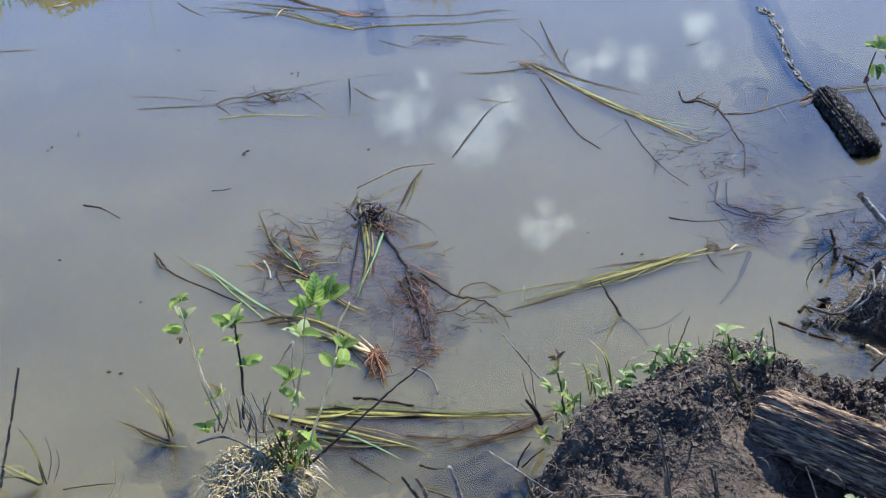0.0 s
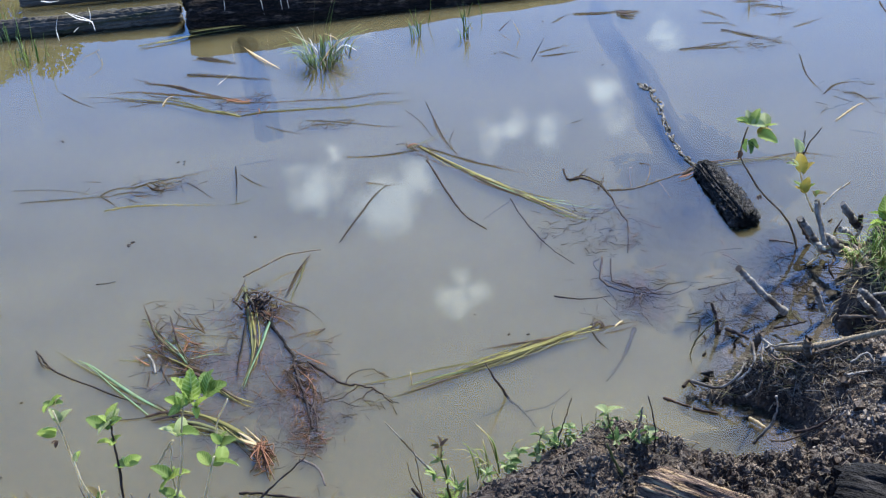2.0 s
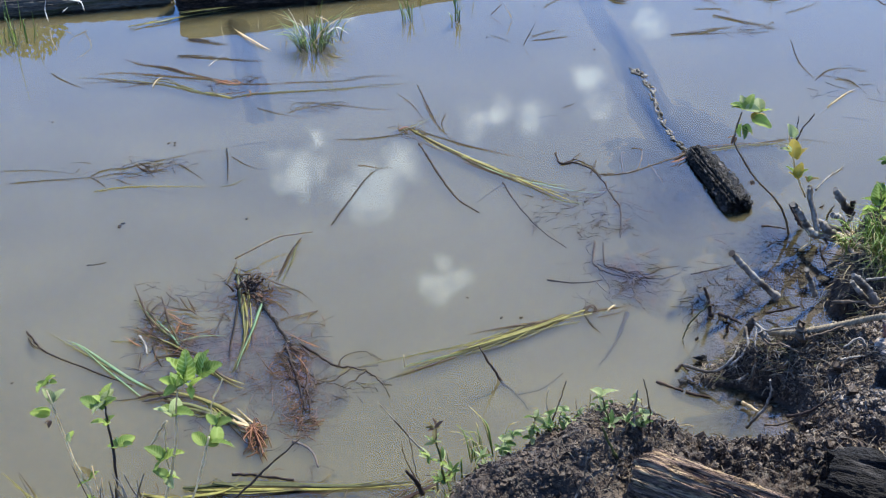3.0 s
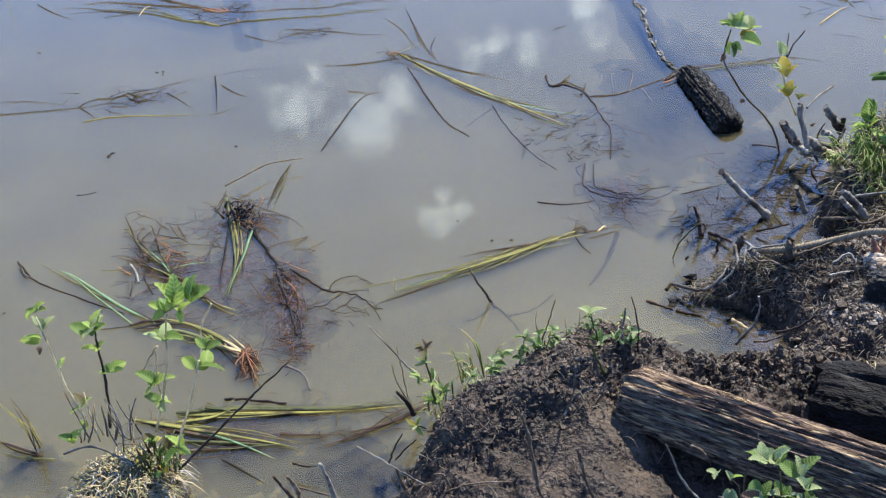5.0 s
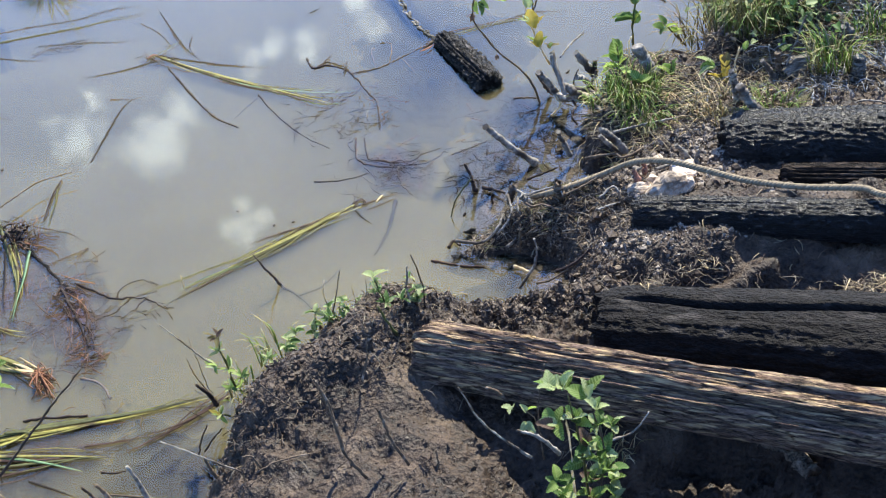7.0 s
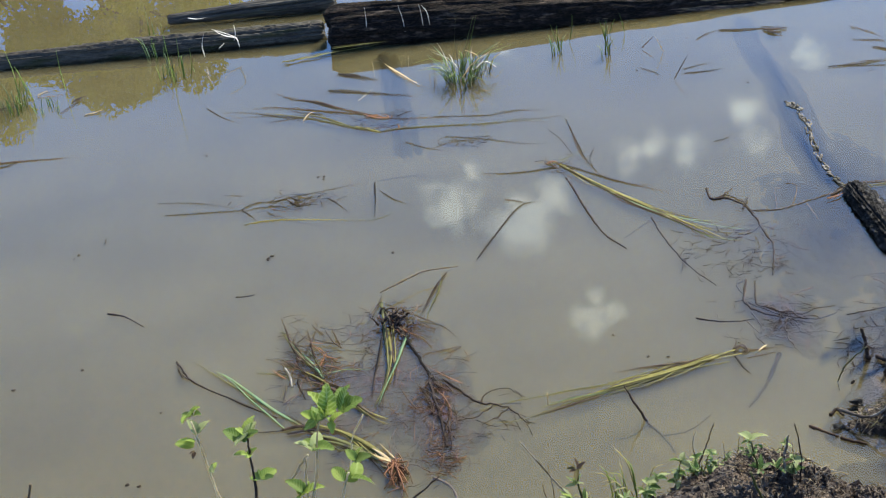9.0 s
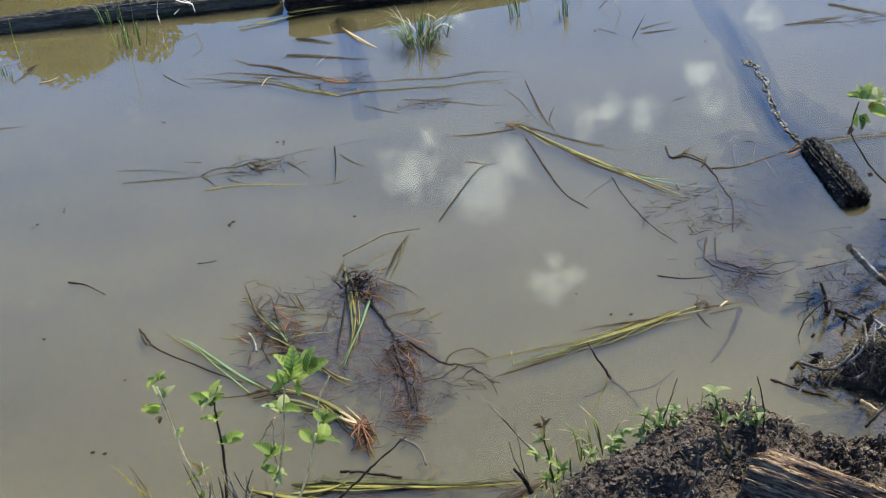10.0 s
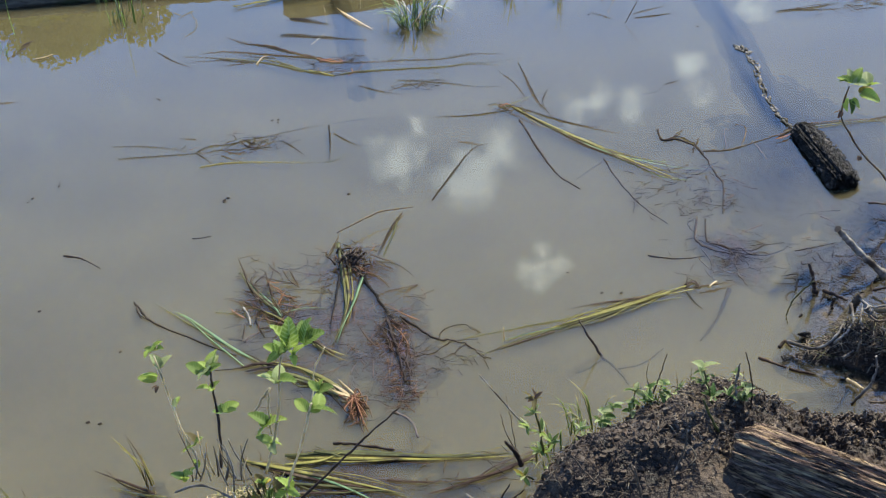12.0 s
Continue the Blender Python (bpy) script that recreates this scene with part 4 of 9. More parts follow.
twig("twig", [(0.486, 3.522, 0), (0.504, 3.398, 0), (0.532, 3.278, 0), (0.558, 3.204, 0), (0.596, 3.129, 0)], 0.0035, 0.002, TWIG_DARK, "thin dark twig lying in the water", 10,
     forks=[[(0.536, 3.271, 0), (0.527, 3.242, 0), (0.517, 3.204, 0)], [(0.48, 3.51, -0.002), (0.422, 3.456, -0.002), (0.393, 3.429, -0.002)], [(0.532, 3.278, 0), (0.549, 3.281, 0), (0.561, 3.303, 0)]])
twig("twig", [(0.782, 3.492, 0.001), (0.849, 3.489, 0.001), (0.942, 3.519, 0.001), (0.999, 3.541, 0.001), (1.066, 3.561, 0.001)], 0.004, 0.003, TWIG_BROWN, "thin brown twig reaching towards a sunken log", 10,
     forks=[[(0.927, 3.529, -0.002), (0.937, 3.466, -0.002), (0.94, 3.413, -0.002)], [(0.886, 3.499, 0), (0.93, 3.609, 0), (0.901, 3.635, 0)], [(0.842, 3.495, -0.003), (0.864, 3.612, -0.003), (0.879, 3.616, -0.003)]])
bundle("reed_bundle", "brown reeds caught across the sunken log", [
    ([(1.004, 3.527, 0.004), (1.068, 3.573, 0.004), (1.151, 3.585, 0.004), (1.421, 3.553, 0.004)], 0.010, REED_BROWN),
    ([(1.066, 3.562, 0.004), (1.266, 3.563, 0.004), (1.446, 3.524, 0.004)], 0.008, REED_GREEN),
    ([(0.99, 3.507, 0.02), (1.027, 3.519, 0.02), (1.079, 3.55, 0.02)], 0.008, ROOT),
    ([(1.287, 3.571, 0.001), (1.392, 3.57, 0.001), (1.493, 3.51, 0.001)], 0.006, REED_DARK)])
bundle("reed_bundle", "dark reeds drifting on bright water beyond the logs", [
    ([(1.235, 4.414, 0.004), (1.359, 4.413, 0.004), (1.476, 4.432, 0.004)], 0.010, REED_DARK),
    ([(1.426, 4.545, 0.004), (1.512, 4.457, 0.004), (1.627, 4.342, 0.004)], 0.012, REED_DARK),
    ([(1.303, 4.408, 0.001), (1.407, 4.385, 0.001), (1.487, 4.376, 0.001)], 0.007, REED_DARK),
    ([(1.404, 4.742, 0.004), (1.452, 4.681, 0.004), (1.479, 4.626, 0.004)], 0.008, REED_BROWN),
    ([(1.378, 4.626, 0.004), (1.468, 4.592, 0.004), (1.491, 4.548, 0.004)], 0.007, REED_DARK),
    ([(1.678, 4.492, 0.004), (1.759, 4.52, 0.004), (1.828, 4.552, 0.004)], 0.006, REED_DARK)])
bundle("reed_bundle", "sunken grey reeds near the bank", [
    ([(1.619, 4.259, 0.001), (1.586, 4.088, 0.001), (1.592, 3.947, 0.001)], 0.005, REED_DARK),
    ([(1.589, 3.939, 0.001), (1.667, 4.003, 0.001), (1.8, 3.978, 0.001)], 0.006, REED_DARK),
    ([(1.559, 3.748, 0.004), (1.649, 3.822, 0.004), (1.688, 3.841, 0.004)], 0.006, STRAW),
    ([(1.653, 3.931, 0.001), (1.694, 3.905, 0.001), (1.709, 3.798, 0.001)], 0.007, REED_DARK),
    ([(1.577, 3.681, -0.002), (1.631, 3.645, -0.002), (1.661, 3.616, -0.002)], 0.006, REED_DARK)])
bundle("reed_bundle", "short dark reed pieces scattered on the water", [
    ([(0.758, 4.505, 0.001), (0.827, 4.503, 0.001), (0.897, 4.508, 0.001)], 0.008, REED_DARK),
    ([(0.758, 4.541, 0.001), (0.81, 4.561, 0.001), (0.883, 4.576, 0.001)], 0.007, REED_DARK),
    ([(0.754, 3.958, 0.002), (0.78, 3.965, 0.002), (0.806, 3.979, 0.002)], 0.006, REED_DARK),
    ([(0.661, 3.907, -0.002), (0.695, 3.914, -0.002), (0.733, 3.918, -0.002)], 0.006, REED_DARK),
    ([(0.617, 4.592, 0.004), (0.649, 4.554, 0.004), (0.679, 4.51, 0.004)], 0.006, REED_DARK)])
bundle("reed_bundle", "dark drift line of reeds with a clump at its end", [
    ([(0.952, 4.856, 0.004), (1.031, 4.836, 0.004), (1.119, 4.825, 0.004)], 0.012, REED_DARK),
    ([(1.1, 4.81, 0.012), (1.142, 4.794, 0.012), (1.191, 4.798, 0.012)], 0.022, TWIG_DARK),
    ([(1.11, 4.787, 0.012), (1.135, 4.764, 0.012), (1.162, 4.748, 0.012)], 0.020, TWIG_DARK),
    ([(0.851, 4.795, 0.003), (0.905, 4.843, 0.003), (0.938, 4.859, 0.003)], 0.006, REED_DARK)])
bundle("reed_bundle", "bright yellow reed bundle tied in a brown knot", [
    ([(0.583, 2.826, 0.001), (0.493, 2.798, 0.001), (0.402, 2.771, 0.001), (0.297, 2.738, 0.001), (0.194, 2.706, 0.001), (0.095, 2.684, 0.001)], 0.01, REED_YELLOW),
    ([(0.573, 2.824, 0.001), (0.476, 2.787, 0.001), (0.385, 2.755, 0.001), (0.281, 2.723, 0.001), (0.164, 2.69, 0.001), (0.064, 2.65, 0.001)], 0.009, REED_GREEN),
    ([(0.539, 2.809, 0.003), (0.401, 2.763, 0.003), (0.312, 2.741, 0.003), (0.238, 2.721, 0.003)], 0.011, REED_YELLOW),
    ([(0.522, 2.799, 0.002), (0.431, 2.772, 0.002), (0.355, 2.747, 0.002), (0.251, 2.714, 0.002)], 0.009, REED_YELLOW),
    ([(0.444, 2.77, 0.001), (0.369, 2.745, 0.001), (0.308, 2.721, 0.001), (0.22, 2.69, 0.001)], 0.008, REED_GREEN),
    ([(0.531, 2.809, 0.001), (0.45, 2.799, 0.001), (0.378, 2.797, 0.001), (0.27, 2.787, 0.001)], 0.009, REED_BROWN),
    ([(0.494, 2.803, 0.001), (0.406, 2.795, 0.001), (0.333, 2.788, 0.001)], 0.006, REED_DARK),
    ([(0.36, 2.776, 0.001), (0.255, 2.744, 0.001), (0.17, 2.736, 0.001), (0.099, 2.725, 0.001), (0, 2.714, 0.001), (-0.099, 2.68, 0.001)], 0.006, REED_GREEN),
    ([(0.251, 2.711, 0.001), (0.166, 2.704, 0.001), (0.087, 2.681, 0.001)], 0.005, REED_TEAL),
    ([(0.561, 2.781, 0.001), (0.488, 2.774, 0.001), (0.428, 2.759, 0.001), (0.337, 2.723, 0.001)], 0.004, REED_GREEN),
    ([(0.28, 2.721, -0.001), (0.192, 2.69, -0.001), (0.106, 2.661, -0.001), (0.022, 2.642, -0.001), (-0.046, 2.647, -0.001)], 0.006, REED_GREEN),
    ([(0.235, 2.701, 0.001), (0.134, 2.669, 0.001), (0.063, 2.648, 0.001)], 0.006, REED_BROWN),
    ([(0.598, 2.817, 0.001), (0.642, 2.819, 0.001), (0.71, 2.822, 0.001)], 0.006, REED_BROWN),
    ([(0.607, 2.789, 0.001), (0.659, 2.797, 0.001), (0.711, 2.814, 0.001)], 0.005, REED_BROWN),
    ([(0.638, 2.812, 0.003), (0.657, 2.83, 0.003), (0.662, 2.827, 0.003)], 0.006, STRAW),
    ([(0.578, 2.802, 0.001), (0.587, 2.754, 0.001), (0.602, 2.72, 0.001)], 0.006, REED_DARK),
    ([(0.579, 2.833, 0.004), (0.597, 2.839, 0.004), (0.609, 2.826, 0.004), (0.597, 2.813, 0.004), (0.581, 2.817, 0.004)], 0.008, TWIG_DARK),
    ([(0.578, 2.815, 0.006), (0.604, 2.845, 0.006), (0.612, 2.812, 0.006), (0.586, 2.803, 0.006)], 0.006, TWIG_DARK)])
bundle("reed", "short pale straw standing in a reed bundle", [([(0.108, 2.683, 0.004), (0.109, 2.683, 0.046)], 0.010, STRAW)], "reed")
twig("stick", [(0.336, 2.595, -0.02), (0.308, 2.595, 0.041), (0.282, 2.595, 0.105)], 0.006, 0.0035, TWIG_DARK, "dark stick slanting out of the pond", 8, "stick")
twig("stick", [(0.331, 2.587, -0.006), (0.36, 2.541, -0.014), (0.378, 2.491, -0.02)], 0.006, 0.005, TWIG_DARK, "drowned dark stick just under the water", 7, "stick",
     forks=[[(0.36, 2.545, -0.014), (0.423, 2.556, -0.014), (0.479, 2.598, -0.01)], [(0.335, 2.594, -0.012), (0.289, 2.561, -0.018), (0.261, 2.558, -0.02)]])
twig("twig", [(-0.14, 2.841, 0.006), (-0.061, 2.733, 0.006), (-0.018, 2.714, 0.006), (0.019, 2.688, 0.006), (0.058, 2.625, 0.006)], 0.005, 0.0025, TWIG_DARK, "long thin dark twig trailing from a reed clump", 14, wobble=0.004,
     forks=[[(-0.054, 2.721, 0.01), (-0.031, 2.763, 0.01), (0.012, 2.77, 0.01), (0.057, 2.727, 0.01)], [(-0.018, 2.719, 0.002), (-0.064, 2.677, 0.002), (-0.112, 2.664, 0.002)], [(0.019, 2.696, 0), (-0.01, 2.668, 0), (-0.052, 2.643, 0)]])
twig("twig", [(0.516, 2.986, 0.001), (0.563, 2.962, 0.001), (0.613, 2.952, 0.001), (0.658, 2.954, 0.001)], 0.004, 0.002, TWIG_DARK, "short dark twig drifting alone", 8)
twig("twig", [(0.677, 3.14, -0.001), (0.653, 3.043, -0.001), (0.668, 2.996, -0.001), (0.712, 2.957, -0.001), (0.739, 2.944, -0.001)], 0.006, 0.003, TWIG_DARK, "drowned twig crown with many thin shoots", 14, wobble=0.003,
     forks=[[(0.698, 3.126, 0), (0.677, 3.021, 0), (0.697, 3.001, 0), (0.724, 2.975, 0), (0.778, 2.952, 0), (0.814, 2.97, 0), (0.868, 2.973, 0)],
            [(0.661, 3.034, -0.002), (0.703, 2.983, -0.002), (0.748, 2.949, -0.002), (0.817, 2.925, -0.002), (0.869, 2.951, -0.002), (0.884, 2.949, -0.002)],
            [(0.738, 2.941, 0.001), (0.726, 2.909, 0.001), (0.722, 2.856, 0.001), (0.731, 2.796, 0.001)],
            [(0.739, 2.944, -0.001), (0.764, 2.924, -0.001), (0.797, 2.907, -0.001)],
            [(0.753, 2.922, -0.003), (0.76, 2.879, -0.003), (0.779, 2.855, -0.003)],
            [(0.733, 2.921, -0.003), (0.697, 2.895, -0.003), (0.678, 2.909, -0.003)],
            [(0.658, 2.987, -0.002), (0.668, 2.942, -0.002), (0.662, 2.89, -0.002)],
            [(0.7, 3.002, 0.001), (0.719, 2.985, 0.001), (0.732, 2.948, 0.001)],
            [(0.731, 2.945, -0), (0.725, 2.966, 0), (0.753, 2.972, 0), (0.772, 2.939, 0)],
            [(0.74, 2.93, 0.001), (0.763, 2.94, 0.001), (0.788, 2.928, 0.001)],
            [(0.738, 2.939, -0.001), (0.745, 2.907, -0.001), (0.765, 2.91, -0.001)],
            [(0.669, 3.139, -0.003), (0.649, 3.12, -0.003), (0.659, 3.065, -0.003)]])
twig("twig", [(0.686, 2.805, -0.01), (0.632, 2.699, -0.014), (0.573, 2.62, -0.016)], 0.01, 0.006, TWIG_DARK, "long drowned branch fading into silt", 9)
twig("twig", [(0.885, 2.928, 0.001), (0.94, 2.935, 0.001), (1.004, 2.946, 0.001)], 0.003, 0.002, TWIG_DARK, "thin straight twig pointing to the bank", 7)
twig("twig", [(-1.081, 3.331, 0.003), (-1.025, 3.303, 0.003), (-0.965, 3.243, 0.003)], 0.005, 0.003, TWIG_DARK, "small dark twig floating alone on open water", 6)
twig("twig", [(-0.717, 3.343, 0.001), (-0.686, 3.341, 0.001), (-0.663, 3.345, 0.001)], 0.003, 0.002, TWIG_DARK, "small drowned twig under open water", 5)
bundle("reed_bundle", "reddish reeds floating by the far log", [
    ([(-1.733, 4.422, 0.002), (-1.61, 4.42, 0.002), (-1.428, 4.404, 0.002)], 0.012, REED_BROWN), ([(-1.725, 4.394, 0.002), (-1.644, 4.392, 0.002), (-1.593, 4.434, 0.002)], 0.009, REED_DARK)])

# knotted clump with a dark stick
bundle("reed_clump", "uprooted reed clump with green blades and dark root ball", [
    ([(-0.3, 3.227, 0.006), (-0.289, 3.069, 0.006), (-0.278, 2.935, 0.006), (-0.288, 2.838, 0.006), (-0.312, 2.748, 0.006)], 0.011, REED_GREEN),
    ([(-0.282, 3.092, 0.008), (-0.272, 2.982, 0.008), (-0.275, 2.906, 0.008), (-0.295, 2.789, 0.008)], 0.009, REED_YELLOW),
    ([(-0.229, 3.048, 0.01), (-0.242, 2.998, 0.01), (-0.258, 2.924, 0.01), (-0.284, 2.831, 0.01), (-0.302, 2.752, 0.01)], 0.01, REED_TEAL),
    ([(-0.295, 3.075, 0.003), (-0.305, 2.946, 0.003), (-0.314, 2.873, 0.003), (-0.317, 2.777, 0.003)], 0.006, REED_DARK),
    ([(-0.274, 3.069, 0.004), (-0.267, 2.961, 0.004), (-0.259, 2.883, 0.004), (-0.265, 2.835, 0.004)], 0.006, REED_BROWN),
    ([(-0.117, 3.342, 0.01), (-0.151, 3.269, 0.01), (-0.177, 3.188, 0.01), (-0.194, 3.135, 0.01)], 0.007, REED_BROWN),
    ([(-0.13, 3.327, 0.008), (-0.145, 3.241, 0.008), (-0.166, 3.174, 0.008), (-0.18, 3.107, 0.008)], 0.005, REED_GREEN),
    ([(-0.33, 3.151, 0.01), (-0.307, 3.222, 0.01), (-0.296, 3.269, 0.01)], 0.005, REED_BROWN),
    ([(-0.196, 3.113, 0.001), (-0.137, 3.079, 0.001), (-0.095, 3.011, 0.001)], 0.004, REED_DARK),
    ([(-0.089, 2.974, 0.003), (-0.127, 2.966, 0.003), (-0.171, 2.959, 0.003), (-0.2, 2.945, 0.003)], 0.006, REED_BROWN),
    ([(-0.09, 2.973, 0.002), (-0.12, 2.952, 0.002), (-0.157, 2.951, 0.002)], 0.005, REED_DARK),
    ([(-0.219, 3.068, 0.004), (-0.183, 3.018, 0.004), (-0.163, 2.973, 0.004)], 0.005, REED_BROWN)], "reed clump", "reed clumps")
twig("twig", [(-0.299, 3.233, 0.03), (-0.253, 3.268, 0.03), (-0.179, 3.317, 0.03), (-0.083, 3.324, 0.03)], 0.0035, 0.003, TWIG_BROWN, "thin brown stem arching over the reed clump", 10)
ball = thing("root_ball", [(-0.257, 3.125, 0.004)][0], "dark muddy root ball of an uprooted reed clump", "root ball", "reed clumps")
for k in range(34):
    c = Vector([(-0.257, 3.109, 0.012)][0]) + Vector((rng.gauss(0, 0.02), rng.gauss(0, 0.025), rng.uniform(-0.01, 0.015)))
    d = Vector((rng.uniform(-1, 1), rng.uniform(-1, 1), rng.uniform(-0.2, 0.5))) * 0.03
    put("root", tube([c, c + d * 0.5 + Vector((0, 0, 0.006)), c + d], 0.004, 0.0015, 5, 4), [TWIG_DARK, REED_BROWN, TWIG_DARK, CLOD][k % 4], ball)
twig("stick", [(-0.292, 3.191, 0.006), (-0.226, 3.024, 0.006), (-0.17, 2.856, 0.006), (-0.148, 2.802, 0.006)], 0.009, 0.007, WOOD_DARK, "thick dark waterlogged stick in the reed clump", 12, "stick", wobble=0.004)
twig("stick", [(-0.176, 2.841, 0.006), (-0.159, 2.741, 0.006), (-0.144, 2.632, 0.006), (-0.137, 2.572, 0.006)], 0.0075, 0.005, TWIG_DARK, "brown rotten stem in the reed clump", 10, "stick", wobble=0.003,
     forks=[[(-0.147, 2.68, 0.004), (-0.13, 2.631, 0.004), (-0.128, 2.558, 0.004)], [(-0.167, 2.785, 0.01), (-0.18, 2.836, 0.01), (-0.19, 2.79, 0.01)]])
bundle("reed_clump", "brown and green reeds heaped in a sodden tangle", [
    ([(-0.496, 2.969, 0.012), (-0.531, 3.042, 0.012), (-0.555, 3.129, 0.012), (-0.578, 3.21, 0.012)], 0.008, REED_BROWN),
    ([(-0.458, 2.921, 0.012), (-0.512, 3.011, 0.012), (-0.536, 3.057, 0.012), (-0.571, 3.147, 0.012)], 0.008, REED_GREEN),
    ([(-0.443, 2.893, 0.012), (-0.474, 2.963, 0.012), (-0.521, 3.04, 0.012), (-0.562, 3.117, 0.012)], 0.007, REED_TEAL),
    ([(-0.466, 2.988, 0.02), (-0.474, 3.003, 0.02), (-0.488, 3.073, 0.02), (-0.501, 3.136, 0.02)], 0.007, REED_BROWN),
    ([(-0.443, 2.898, 0.012), (-0.46, 2.959, 0.012), (-0.491, 3.032, 0.012)], 0.006, REED_GREEN),
    ([(-0.401, 2.854, 0.006), (-0.444, 2.889, 0.006), (-0.503, 2.941, 0.006), (-0.556, 2.985, 0.006), (-0.597, 3.01, 0.006)], 0.009, REED_BROWN),
    ([(-0.357, 2.769, 0.008), (-0.414, 2.842, 0.008), (-0.472, 2.886, 0.008), (-0.531, 2.92, 0.008)], 0.011, REED_BROWN),
    ([(-0.429, 2.867, 0.01), (-0.473, 2.915, 0.01), (-0.532, 2.963, 0.01)], 0.007, REED_YELLOW),
    ([(-0.52, 2.986, 0.004), (-0.492, 3.005, 0.004), (-0.404, 3.016, 0.004), (-0.323, 2.988, 0.004)], 0.005, REED_DARK),
    ([(-0.302, 2.973, 0.002), (-0.353, 3.001, 0.002), (-0.397, 3.007, 0.002)], 0.003, REED_DARK),
    ([(-0.445, 2.914, 0.006), (-0.388, 2.925, 0.006), (-0.323, 2.913, 0.006)], 0.004, REED_TEAL),
    ([(-0.4, 2.839, 0.008), (-0.35, 2.767, 0.008), (-0.302, 2.709, 0.008)], 0.013, REED_BROWN),
    ([(-0.379, 2.807, 0.006), (-0.33, 2.741, 0.006), (-0.275, 2.698, 0.006)], 0.009, REED_YELLOW),
    ([(-0.5, 2.858, 0.003), (-0.444, 2.856, 0.003), (-0.372, 2.791, 0.003)], 0.008, REED_BROWN),
    ([(-0.484, 2.817, 0.004), (-0.509, 2.895, 0.004), (-0.501, 2.943, 0.004)], 0.005, REED_DARK),
    ([(-0.62, 2.956, 0.002), (-0.561, 2.936, 0.002), (-0.5, 2.906, 0.002)], 0.004, REED_GREEN),
    ([(-0.537, 2.883, 0), (-0.539, 2.836, 0), (-0.54, 2.801, 0)], 0.004, REED_BROWN)], "reed clump", "reed clumps")
tangle = []
for at, count, reach in (([(-0.482, 2.996, 0.004)][0], 22, 0.09), ([(-0.246, 3.086, 0.004)][0], 14, 0.06), ([(-0.173, 2.763, 0.004)][0], 16, 0.06)):
    for k in range(count):
        c = Vector(at) + Vector((rng.gauss(0, reach * 0.5), rng.gauss(0, reach * 0.7), rng.uniform(0.001, 0.008)))
        a, l = rng.gauss(2.3, 0.7), rng.uniform(0.05, 0.13)
        d = Vector((math.cos(a), math.sin(a), 0)) * l
        tangle.append(([c - d * 0.5, c + Vector((rng.gauss(0, 0.006), rng.gauss(0, 0.006), 0.003)), c + d * 0.5 + Vector((0, 0, rng.uniform(0, 0.03)))], rng.uniform(0.003, 0.006), rng.choice((REED_BROWN, TWIG_DARK, REED_BROWN, ROOT))))
bundle("reed_tangle", "loose brown dead blades tangled round the reed clumps", tangle, "reed tangle", "reed clumps")
twig("stick", [(-0.547, 2.957, 0.02), (-0.532, 2.923, 0.015), (-0.522, 2.875, 0.01)], 0.005, 0.004, TWIG_PALE, "short white peeled stick on the reeds", 6, "stick")
bundle("uprooted_reed", "thick uprooted reed with pale base and rusty roots", [
    ([(-0.271, 2.536, 0.004), (-0.33, 2.586, 0.004), (-0.397, 2.641, 0.004), (-0.452, 2.671, 0.004), (-0.508, 2.73, 0.004), (-0.626, 2.852, 0.004), (-0.793, 3.037, 0.004)], 0.013, REED_GREEN),
    ([(-0.27, 2.537, 0.008), (-0.316, 2.599, 0.008), (-0.37, 2.653, 0.008), (-0.424, 2.691, 0.008), (-0.48, 2.718, 0.008)], 0.016, REED_YELLOW),
    ([(-0.271, 2.531, 0.008), (-0.322, 2.57, 0.008), (-0.389, 2.621, 0.008), (-0.437, 2.645, 0.008)], 0.016, REED_GREEN),
    ([(-0.508, 2.73, 0.004), (-0.566, 2.79, 0.004), (-0.627, 2.866, 0.004), (-0.69, 2.945, 0.004), (-0.729, 2.98, 0.004)], 0.011, REED_TEAL),
    ([(-0.534, 2.7, 0.006), (-0.493, 2.708, 0.006), (-0.425, 2.694, 0.006), (-0.37, 2.667, 0.006)], 0.013, REED_BROWN),
    ([(-0.519, 2.682, 0.008), (-0.451, 2.688, 0.008), (-0.397, 2.666, 0.008)], 0.01, REED_DARK),
    ([(-0.269, 2.528, 0.012), (-0.295, 2.551, 0.012), (-0.328, 2.58, 0.012)], 0.018, STRAW),
    ([(-0.271, 2.539, 0.01), (-0.292, 2.569, 0.01), (-0.313, 2.593, 0.01)], 0.012, STRAW),
    ([(-0.602, 2.703, 0.002), (-0.541, 2.7, 0.002), (-0.494, 2.706, 0.002)], 0.005, REED_DARK)], "reed")
twig("twig", [(-0.843, 3.048, 0.006), (-0.786, 2.95, 0.006), (-0.702, 2.875, 0.006), (-0.551, 2.756, 0.006)], 0.005, 0.003, TWIG_DARK, "dark jointed stem with a dry seed head", 12, wobble=0.003,
     forks=[[(-0.831, 2.999, 0.008), (-0.808, 2.969, 0.008), (-0.786, 2.948, 0.008)], [(-0.842, 3.045, 0.008), (-0.829, 2.999, 0.008), (-0.812, 2.965, 0.008)]])
roots = thing("reed_roots", [(-0.261, 2.53, 0.004)][0], "rusty orange root tuft of an uprooted reed", "roots", "reed clumps")
